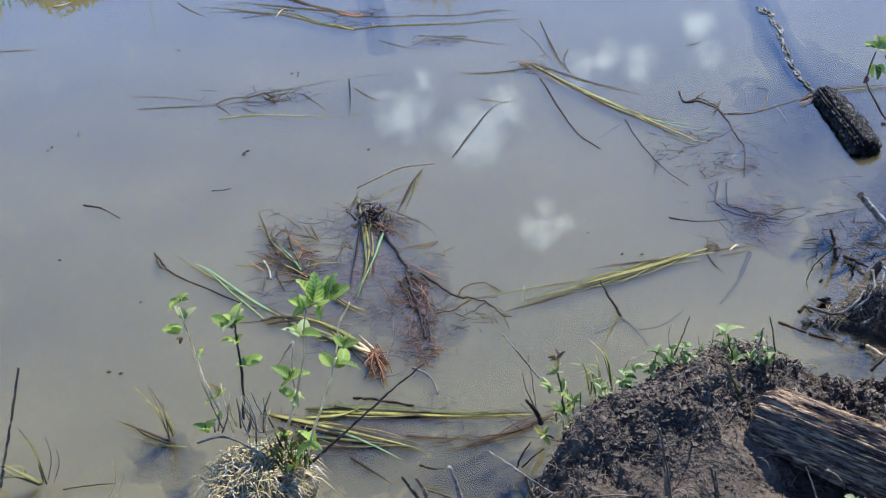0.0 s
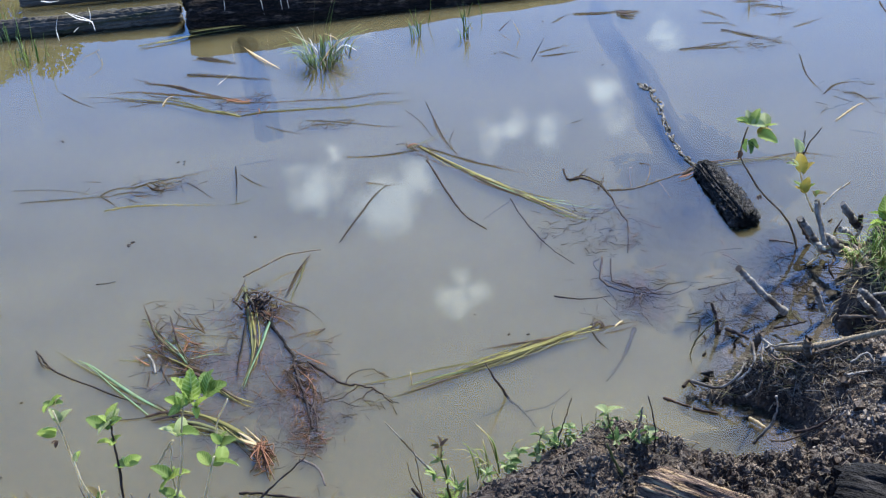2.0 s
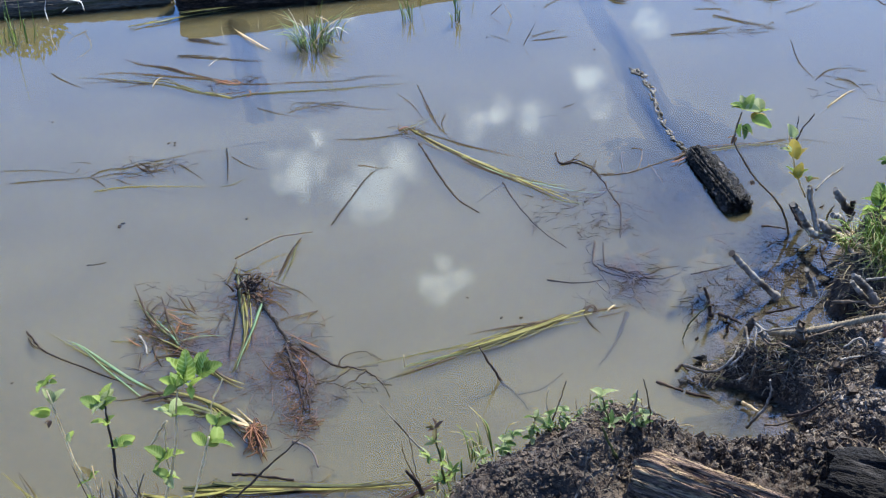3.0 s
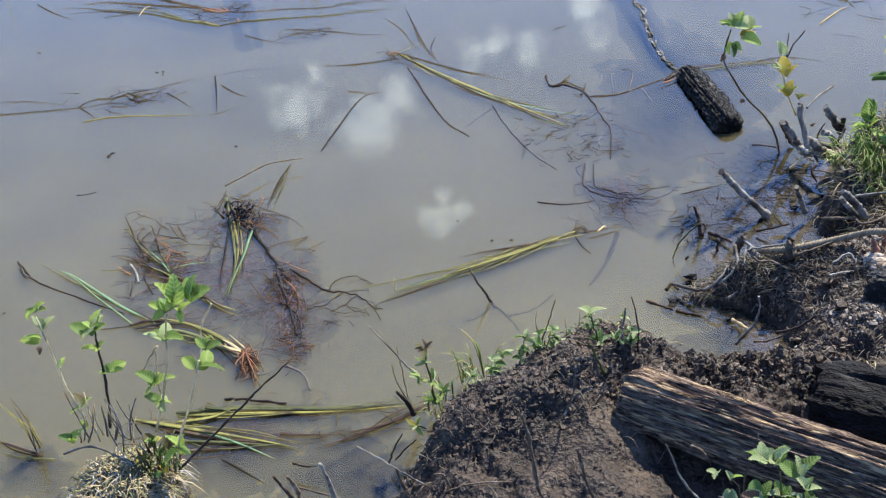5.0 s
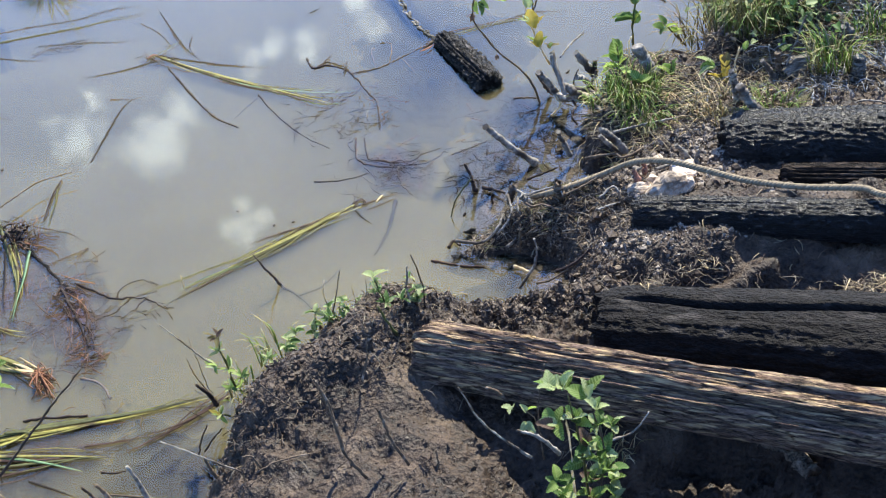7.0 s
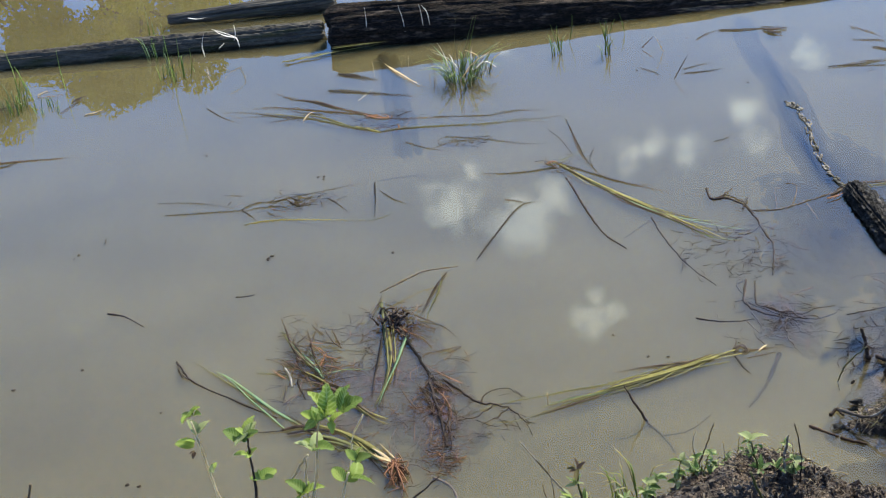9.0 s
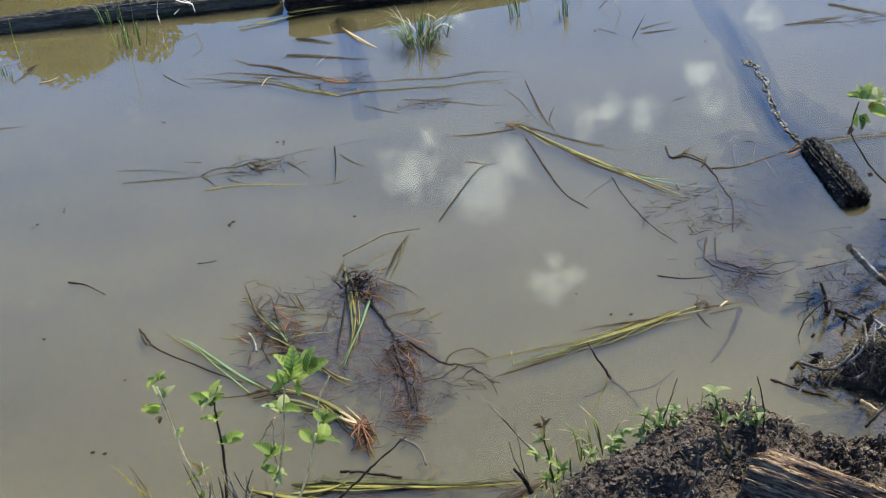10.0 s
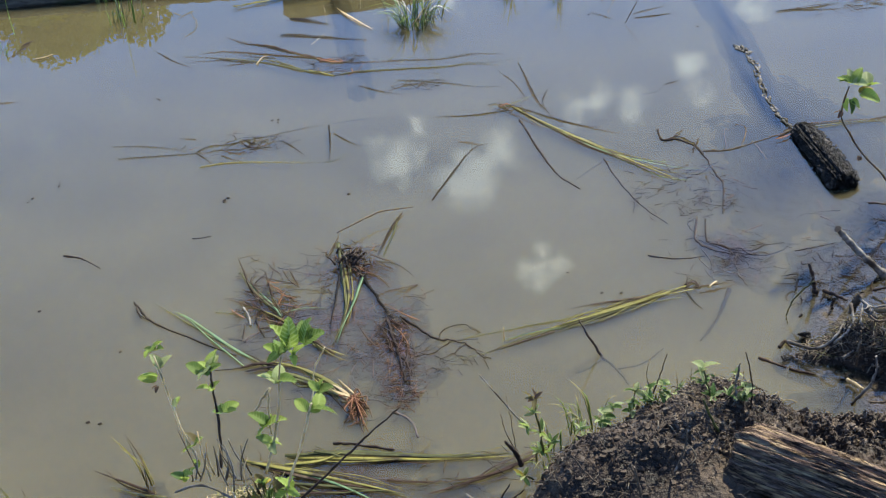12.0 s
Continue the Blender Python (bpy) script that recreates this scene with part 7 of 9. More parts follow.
shrub("thin stem with small round pale leaves", [([(0.625, 1.629, 0.16), (0.623, 1.629, 0.275), (0.632, 1.629, 0.335), (0.643, 1.629, 0.386)], 0.002, 0.0012, TWIG_BROWN), ([(0.628, 1.638, 0.2), (0.618, 1.638, 0.259), (0.597, 1.638, 0.289)], 0.0018, 0.0012, TWIG_BROWN)], [
    ([(0.628, 1.638, 0.2), (0.582, 1.638, 0.301)][1], 2, 0.030, [LEAF_SILVER], 200, 80, 10), ([(0.628, 1.638, 0.2), (0.603, 1.638, 0.283)][1], 2, 0.026, [LEAF, LEAF_SILVER], 90, 120, 30), ([(0.628, 1.638, 0.2), (0.603, 1.638, 0.256)][1], 2, 0.026, [LEAF_SILVER], 240, 80, -10)], "weed", "bank weeds")
for row, r, material, label in (
        ([(0.594, 1.608, 0.2), (0.552, 1.608, 0.259), (0.511, 1.608, 0.325), (0.48, 1.608, 0.416)], 0.0045, TWIG_PALE, "pale forked twig by a bramble shoot"),
        ([(0.65, 1.612, 0.18), (0.613, 1.612, 0.238), (0.574, 1.612, 0.271)], 0.008, TWIG_PALE, "thick pale bare branch on shaded mud"),
        ([(0.75, 1.602, 0.18), (0.793, 1.602, 0.184), (0.824, 1.602, 0.22)], 0.004, TWIG_PALE, "curved pale twig before a log"),
        ([(0.618, 1.797, 0.17), (0.599, 1.797, 0.2), (0.58, 1.797, 0.218)], 0.008, TWIG_BROWN, "broken brown stub under a log"),
        ([(0.433, 1.654, 0.2), (0.435, 1.654, 0.222), (0.435, 1.654, 0.247)], 0.004, TWIG_BROWN, "small stem in shaded mud")):
    twig("stick", row, r, r * 0.6, material, label, 9, "stick", group="bank sticks", wobble=0.0015)
tuft("grass_tuft", "dry grass round a bramble shoot", [(0.762, 1.659, 0.108)][0], 60, 0.06, 0.05, [GRASS_DRY, STRAW], 0.9, 0.003)


# ---------------------------------------------------------------- bank by the logs
def stub(row, r, material, label, taper=0.8, n=8):
    return twig("stub", row, r * 0.72, r * taper * 0.72, material, label, 14, "stub", group="cut stubs", wobble=0.0025, sides=10)


stub([(1.355, 3.046, 0.05), (1.341, 3.046, 0.072), (1.307, 3.046, 0.131)], 0.016, TWIG_PALE, "grey cut branch stub leaning over the bank")
stub([(1.426, 2.802, 0.151), (1.402, 2.802, 0.192), (1.376, 2.802, 0.245)], 0.022, TWIG_PALE, "thick grey cut branch stub by the water")
stub([(1.448, 2.812, 0.145), (1.448, 2.812, 0.163), (1.446, 2.812, 0.184)], 0.012, TWIG_BROWN, "short brown stub beside a thicker one")
stub([(1.235, 3.082, 0.01), (1.217, 3.082, 0.047), (1.202, 3.082, 0.079)], 0.009, TWIG_DARK, "dark stub at the waterline")
stub([(1.353, 3.035, 0.05), (1.355, 3.035, 0.074), (1.355, 3.035, 0.094)], 0.010, TWIG_DARK, "small dark upright stub")
stub([(1.067, 2.776, 0), (0.998, 2.776, 0.077), (0.941, 2.776, 0.152)], 0.013, TWIG_PALE, "grey broken branch slanting out of the pond", 0.85)
stub([(0.883, 2.736, 0), (0.875, 2.736, 0.043), (0.864, 2.736, 0.09)], 0.009, TWIG_DARK, "black pointed stake in the shallow water", 0.5)
stub([(1.232, 2.572, 0.1), (1.197, 2.572, 0.153), (1.166, 2.572, 0.185)], 0.013, TWIG_PALE, "pale bent branch stub on the bank")
stub([(1.224, 2.582, 0.09), (1.189, 2.582, 0.132), (1.169, 2.582, 0.161)], 0.009, TWIG_PALE, "pale broken twin stub")
stub([(1.148, 2.734, 0.02), (1.132, 2.734, 0.066), (1.119, 2.734, 0.104)], 0.010, TWIG_PALE, "wet pale stub in the shallows")
stub([(1.01, 2.446, 0.114), (1, 2.446, 0.137), (0.999, 2.446, 0.16)], 0.016, TWIG_BROWN, "short brown stub holding a rope")
stub([(0.914, 2.564, 0.06), (0.922, 2.564, 0.084), (0.933, 2.564, 0.104)], 0.014, TWIG_BROWN, "brown stub in the root tangle")
stub([(0.937, 2.48, 0.098), (0.927, 2.48, 0.114), (0.914, 2.48, 0.131)], 0.011, TWIG_PALE, "pale split stub in the root tangle")
stub([(1.92, 2.63, 0.165), (1.897, 2.63, 0.205), (1.873, 2.63, 0.242)], 0.020, WOOD_GREY, "pale sawn sapling stump")
stub([(1.85, 2.519, 0.153), (1.848, 2.519, 0.188), (1.848, 2.519, 0.212)], 0.026, WOOD_GREY, "tan stump in dry grass")
stub([(1.69, 2.646, 0.133), (1.672, 2.646, 0.164), (1.649, 2.646, 0.199)], 0.010, TWIG_PALE, "grey cut twig over a dark hollow")
stub([(1.564, 2.528, 0.154), (1.545, 2.528, 0.182), (1.52, 2.528, 0.219)], 0.015, WOOD_GREY, "pale forked root on the bank")
stub([(1.562, 2.452, 0.151), (1.511, 2.452, 0.212), (1.475, 2.452, 0.273)], 0.019, TWIG_PALE, "pale forked root on the bank by a log")
stub([(1.531, 2.552, 0.157), (1.52, 2.552, 0.212), (1.51, 2.552, 0.256)], 0.014, TWIG_PALE, "pale upright root stub")
stub([(1.304, 2.874, 0.055), (1.252, 2.874, 0.092), (1.206, 2.874, 0.136)], 0.017, TWIG_PALE, "gnarled grey branch lying among stubs")
stub([(1.234, 2.996, 0.03), (1.204, 2.996, 0.085), (1.175, 2.996, 0.132)], 0.013, TWIG_PALE, "short grey branch stub over the water")
stub([(1.313, 2.949, 0.06), (1.285, 2.949, 0.103), (1.266, 2.949, 0.112)], 0.012, TWIG_PALE, "small grey knotted branch")
stub([(1.7, 2.65, 0.142), (1.699, 2.65, 0.177), (1.695, 2.65, 0.206)], 0.012, TWIG_BROWN, "brown stub in a dark hollow")

shrub("crooked bare-stemmed alder shoot with a leafy top", [([(1.193, 3.058, 0), (1.165, 3.058, 0.092), (1.09, 3.058, 0.185), (1.043, 3.058, 0.269), (1.028, 3.058, 0.316), (1.044, 3.058, 0.387)], 0.0042, 0.0024, TWIG_BROWN)], [
    ([(1.193, 3.058, 0), (1.045, 3.058, 0.348)][1], 3, 0.05, [LEAF, LEAF_DEEP], 300, 120, -10), ([(1.193, 3.058, 0), (1.074, 3.058, 0.363)][1], 4, 0.055, [LEAF, LEAF_YELLOW, LEAF], 10, 120, 5),
    ([(1.193, 3.058, 0), (1.055, 3.058, 0.39)][1], 4, 0.055, [LEAF_SILVER, LEAF], 70, 120, 30), ([(1.193, 3.058, 0), (1.092, 3.058, 0.381)][1], 3, 0.05, [LEAF, LEAF_SILVER], 60, 160, 20),
    ([(1.193, 3.058, 0), (1.029, 3.058, 0.321)][1], 2, 0.025, [LEAF_DRY], 190, 60, 0), ([(1.193, 3.058, 0), (1.081, 3.058, 0.181)][1], 2, 0.02, [LEAF_DRY], 260, 60, -40), ([(1.193, 3.058, 0), (1.037, 3.058, 0.4)][1], 2, 0.03, [LEAF_DEEP], 160, 60, 20)])
shrub("alder shoot with a yellowing leaf and pale stem", [([(1.257, 3.025, 0.03), (1.236, 3.025, 0.107), (1.225, 3.025, 0.158)], 0.010, 0.008, TWIG_PALE), ([(1.245, 3.091, 0.09), (1.215, 3.091, 0.165), (1.2, 3.091, 0.226), (1.187, 3.091, 0.285)], 0.004, 0.0025, TWIG_PALE),
      ([(1.237, 3.173, 0.2), (1.249, 3.173, 0.245), (1.284, 3.173, 0.294)], 0.003, 0.002, TWIG_DARK), ([(1.241, 3.179, 0.22), (1.242, 3.179, 0.261), (1.243, 3.179, 0.29)], 0.002, 0.002, TWIG_DARK)], [
    ([(1.257, 3.025, 0.03), (1.186, 3.025, 0.248)][1], 2, 0.055, [LEAF_YELLOW], 60, 40, 40), ([(1.257, 3.025, 0.03), (1.193, 3.025, 0.191)][1], 4, 0.048, [LEAF, LEAF_YELLOW], 60, 200, 35),
    ([(1.257, 3.025, 0.03), (1.169, 3.025, 0.313)][1], 2, 0.045, [LEAF_SILVER], 100, 40, 50), ([(1.257, 3.025, 0.03), (1.223, 3.025, 0.176)][1], 3, 0.03, [LEAF_RED, LEAF], 50, 120, 30), ([(1.257, 3.025, 0.03), (1.168, 3.025, 0.27)][1], 2, 0.03, [LEAF_SILVER], 140, 60, 20)])
shrub("upright alder shoot with large green leaves", [([(1.471, 3.025, 0.08), (1.468, 3.025, 0.163), (1.478, 3.025, 0.231), (1.486, 3.025, 0.293)], 0.0045, 0.002, REED_GREEN), ([(1.385, 2.863, 0.141), (1.382, 2.863, 0.214), (1.391, 2.863, 0.241)], 0.003, 0.002, TWIG_PALE)], [
    ([(1.471, 3.025, 0.08), (1.466, 3.025, 0.199)][1], 2, 0.062, [LEAF_DEEP], 150, 30, 25), ([(1.471, 3.025, 0.08), (1.474, 3.025, 0.179)][1], 2, 0.056, [LEAF, LEAF_DEEP], 55, 40, 35),
    ([(1.471, 3.025, 0.08), (1.476, 3.025, 0.243)][1], 3, 0.062, [LEAF], 60, 60, 45), ([(1.471, 3.025, 0.08), (1.471, 3.025, 0.268)][1], 2, 0.058, [LEAF_SILVER, LEAF], 120, 60, 40), ([(1.471, 3.025, 0.08), (1.489, 3.025, 0.281)][1], 4, 0.058, [LEAF], 70, 160, 40)])
shrub("bright serrated alder leaves low on the bank", [([(1.361, 2.879, 0.131), (1.359, 2.879, 0.161), (1.356, 2.879, 0.214)], 0.003, 0.002, TWIG_BROWN)], [
    ([(1.361, 2.879, 0.131), (1.357, 2.879, 0.173)][1], 4, 0.058, [LEAF], 80, 120, 40), ([(1.361, 2.879, 0.131), (1.359, 2.879, 0.213)][1], 3, 0.035, [LEAF, LEAF_DEEP], 90, 120, 50), ([(1.361, 2.879, 0.131), (1.356, 2.879, 0.15)][1], 4, 0.05, [LEAF], 60, 240, 20)])
shrub("small bright leaves among stubs on the bank", [([(1.451, 2.752, 0.14), (1.449, 2.752, 0.163), (1.447, 2.752, 0.204)], 0.003, 0.002, TWIG_BROWN)], [
    ([(1.451, 2.752, 0.14), (1.449, 2.752, 0.163)][1], 4, 0.05, [LEAF], 70, 160, 40), ([(1.451, 2.752, 0.14), (1.358, 2.752, 0.172)][1], 4, 0.045, [LEAF], 80, 200, 30)])
shrub("trailing weed with green leaves over the water", [([(1.654, 3.073, 0.04), (1.618, 3.073, 0.087), (1.582, 3.073, 0.134)], 0.003, 0.002, TWIG_BROWN)], [
    ([(1.654, 3.073, 0.04), (1.588, 3.073, 0.117)][1], 4, 0.046, [LEAF, LEAF_DEEP], 120, 200, 25), ([(1.654, 3.073, 0.04), (1.618, 3.073, 0.093)][1], 5, 0.04, [LEAF, LEAF_SILVER], 90, 300, 15)])
shrub("seedling with orange and yellow leaves on the bank", [([(1.602, 2.69, 0.139), (1.596, 2.69, 0.181), (1.609, 2.69, 0.228)], 0.004, 0.002, TWIG_PALE), ([(1.632, 2.754, 0.139), (1.642, 2.754, 0.171), (1.659, 2.754, 0.189)], 0.002, 0.0015, TWIG_PALE)], [
    ([(1.602, 2.69, 0.139), (1.571, 2.69, 0.182)][1], 2, 0.052, [LEAF_RED, LEAF_YELLOW], 70, 40, 50), ([(1.602, 2.69, 0.139), (1.569, 2.69, 0.137)][1], 3, 0.055, [LEAF_YELLOW], 130, 120, 20),
    ([(1.602, 2.69, 0.139), (1.538, 2.69, 0.191)][1], 3, 0.05, [LEAF_SILVER, LEAF], 150, 90, 5), ([(1.602, 2.69, 0.139), (1.586, 2.69, 0.112)][1], 4, 0.04, [LEAF_YELLOW, LEAF], 60, 260, 15)])
tuft("grass_tuft", "bright green grass tuft on the muddy bank", [(1.342, 2.756, 0.128)][0], 170, 0.12, 0.065, [GRASS, GRASS, GRASS_DRY], 1.0, 0.0034, shift=(0, -0.3))
tuft("grass_tuft", "bright grass spilling over a muddy bank", [(1.32, 2.664, 0.12)][0], 120, 0.09, 0.06, [GRASS, GRASS_DRY, GRASS], 1.2, 0.003, shift=(0.1, -0.3))
tuft("grass_tuft", "short dry grass beside a green tuft", [(1.302, 2.841, 0.084)][0], 90, 0.07, 0.06, [GRASS_DRY, STRAW, GRASS], 1.0, 0.0035)
tuft("grass_tuft", "thin bank grass behind the black logs", [(1.596, 2.479, 0.154)][0], 130, 0.07, 0.07, [GRASS, GRASS_DRY], 0.9, 0.0035)
tuft("grass_tuft", "dry straw grass behind the black logs", [(1.494, 2.554, 0.154)][0], 110, 0.07, 0.08, [GRASS_DRY, STRAW], 1.0, 0.003)
tuft("grass_tuft", "green grass round the tan stumps", [(1.815, 2.586, 0.17)][0], 120, 0.12, 0.06, [GRASS, GRASS_DRY], 0.8, 0.004)
tuft("grass_tuft", "yellow-green grass beside a stump", [(1.959, 2.642, 0.171)][0], 80, 0.10, 0.05, [GRASS, GRASS_DRY], 0.7, 0.004)
tuft("grass_tuft", "tall yellowing grass overhanging the bank", [(1.772, 2.905, 0.182)][0], 520, 0.17, 0.13, [GRASS_DRY, GRASS, GRASS_DRY], 0.8, 0.0032, shift=(-0.2, -0.2))
tuft("grass_tuft", "matted old grass at the water's edge", [(1.742, 3.092, 0.038)][0], 120, 0.12, 0.09, [GRASS_DRY, TWIG_BROWN], 1.0, 0.004, shift=(-0.4, 0))
bush = shrub("dense dark green bush at the pond corner", [([(1.831, 2.784, 0.186), (1.834, 2.784, 0.248), (1.848, 2.784, 0.311)], 0.006, 0.003, TWIG_BROWN), ([(1.84, 2.779, 0.186), (1.896, 2.779, 0.228), (1.946, 2.779, 0.266)], 0.005, 0.003, TWIG_BROWN)], [], "bush", "bushes")
bush_at = Vector([(1.863, 2.779, 0.188)][0])
for k in range(460):
    d = Vector((rng.gauss(0.02, 0.10), rng.gauss(0.05, 0.09), abs(rng.gauss(0, 0.09))))
    leaf(bush, bush_at + d, rng.uniform(0, 360), rng.uniform(-10, 60), rng.uniform(0.018, 0.036), [LEAF_DEEP, LEAF_DEEP, LEAF_DEEP, LEAF, LEAF_SILVER][k % 5], rng.uniform(-30, 30), (0, 3, 1, 3)[k % 4])

rope_line = [(0.97, 2.557, 0.06), (0.997, 2.462, 0.125), (1.105, 2.439, 0.15), (1.167, 2.38, 0.2), (1.219, 2.311, 0.225), (1.27, 2.258, 0.22), (1.35, 2.183, 0.205), (1.436, 2.09, 0.215), (1.521, 2.005, 0.235), (1.561, 1.926, 0.25)]
rope_line.append(tuple(Vector(rope_line[-1]) + Vector((0.25, -0.14, 0.02))))
rope = thing("rope", rope_line[0], "twisted hemp rope lying over stubs and logs", "rope")
core = glide(rope_line, 420)
for k in range(3):
    spun, run = [], 0.0
    for i, c in enumerate(core):
        ahead = (core[min(i + 1, 419)] - core[max(i - 1, 0)]).normalized()
        side = ahead.cross(Vector((0, 0, 1))).normalized()
        up = side.cross(ahead)
        run += (c - core[max(i - 1, 0)]).length
        a = 2 * math.pi * (run / 0.025 + k / 3)
        spun.append(c + (side * math.cos(a) + up * math.sin(a)) * 0.0037)
    put("strand", tube(spun, 0.0041, 0.0041, 420, 7), ROPE, rope)


def rock(name, at, size, material, label, seed, squash=(1, 1, 0.7), category="stone", parent=None):
    """A broken stone: faceted lump with rough faces."""
    bm = bmesh.new()
    bmesh.ops.create_icosphere(bm, subdivisions=4, radius=1.0)
    co = np.array([v.co for v in bm.verts])
    rr = np.random.RandomState(seed)
    for _ in range(20):
        n = rr.normal(size=3)
        n /= np.linalg.norm(n)
        over = np.maximum(co @ n - rr.uniform(0.35, 0.8), 0)
        co -= over[:, None] * n * 0.9
    co *= (1 + 0.16 * fbm(co * 1.7, 5, seed, 0.6) - 0.10 * np.abs(fbm(co * 4.5, 4, seed + 2, 0.6)))[:, None]
    co *= np.array(squash) * size
    for v, c in zip(bm.verts, co):
        v.co = c
    me = bpy.data.meshes.new(name)
    bm.to_mesh(me)
    bm.free()
    me.materials.append(material)
    ob = new(name, me)
    ob.location = at
    return tagged(ob, label, category, "stones")


rock("stone", (1.222, 2.315, 0.155), 0.088, STONE, "broken pale stone under a rope", 3, (1.1, 0.72, 0.62))
rock("stone", (1.165, 2.352, 0.142), 0.045, STONE, "jagged pale stone piece beside a rope", 17, (1.2, 0.8, 0.6))
rock("stone", (1.285, 2.372, 0.150), 0.048, STONE, "pale crumbling stone behind a rope", 21, (0.9, 1.3, 0.6))
rock("stone", [(1.211, 2.385, 0.129)][0], 0.030, STONE, "small pale stone fragment beside a rope", 5, (1.1, 0.7, 0.9))
rock("stone", [(1.267, 2.464, 0.12)][0], 0.026, STONE, "pale stone chip on the mud", 6, (1.2, 0.8, 0.7))
rock("wood_chunk", [(1.76, 2.637, 0.154)][0], 0.075, WOOD_GREY, "bleached broken wood block on the bank", 8, (1.2, 0.75, 0.5), "wood chunk")
rock("stone", [(1.62, 2.403, 0.149)][0], 0.022, STONE, "grey stone chip lying on a charred log", 9, (1.2, 0.8, 0.6))
for row, r, material, label in (([(1.324, 2.382, 0.14), (1.327, 2.382, 0.158), (1.33, 2.382, 0.181)], 0.009, WOOD_GREY, "upright pale wood splinter by a stone"), ([(1.319, 2.395, 0.14), (1.301, 2.395, 0.171), (1.281, 2.395, 0.203)], 0.012, WOOD_GREY, "pale split wood splinter"),
                                ([(1.174, 2.372, 0.138), (1.169, 2.372, 0.158), (1.159, 2.372, 0.184)], 0.010, PINK, "reddish peeled wood chip"), ([(1.196, 2.393, 0.15), (1.2, 2.393, 0.168), (1.191, 2.393, 0.186)], 0.008, PINK, "small red-brown wood chip"),
                                ([(1.167, 2.394, 0.14), (1.177, 2.394, 0.162), (1.197, 2.394, 0.172)], 0.006, WOOD_GREY, "pale wood chip by a rope")):
    twig("wood_splinter", row, r, r * 0.5, material, label, 5, "splinter", group="wood chips", sides=5)

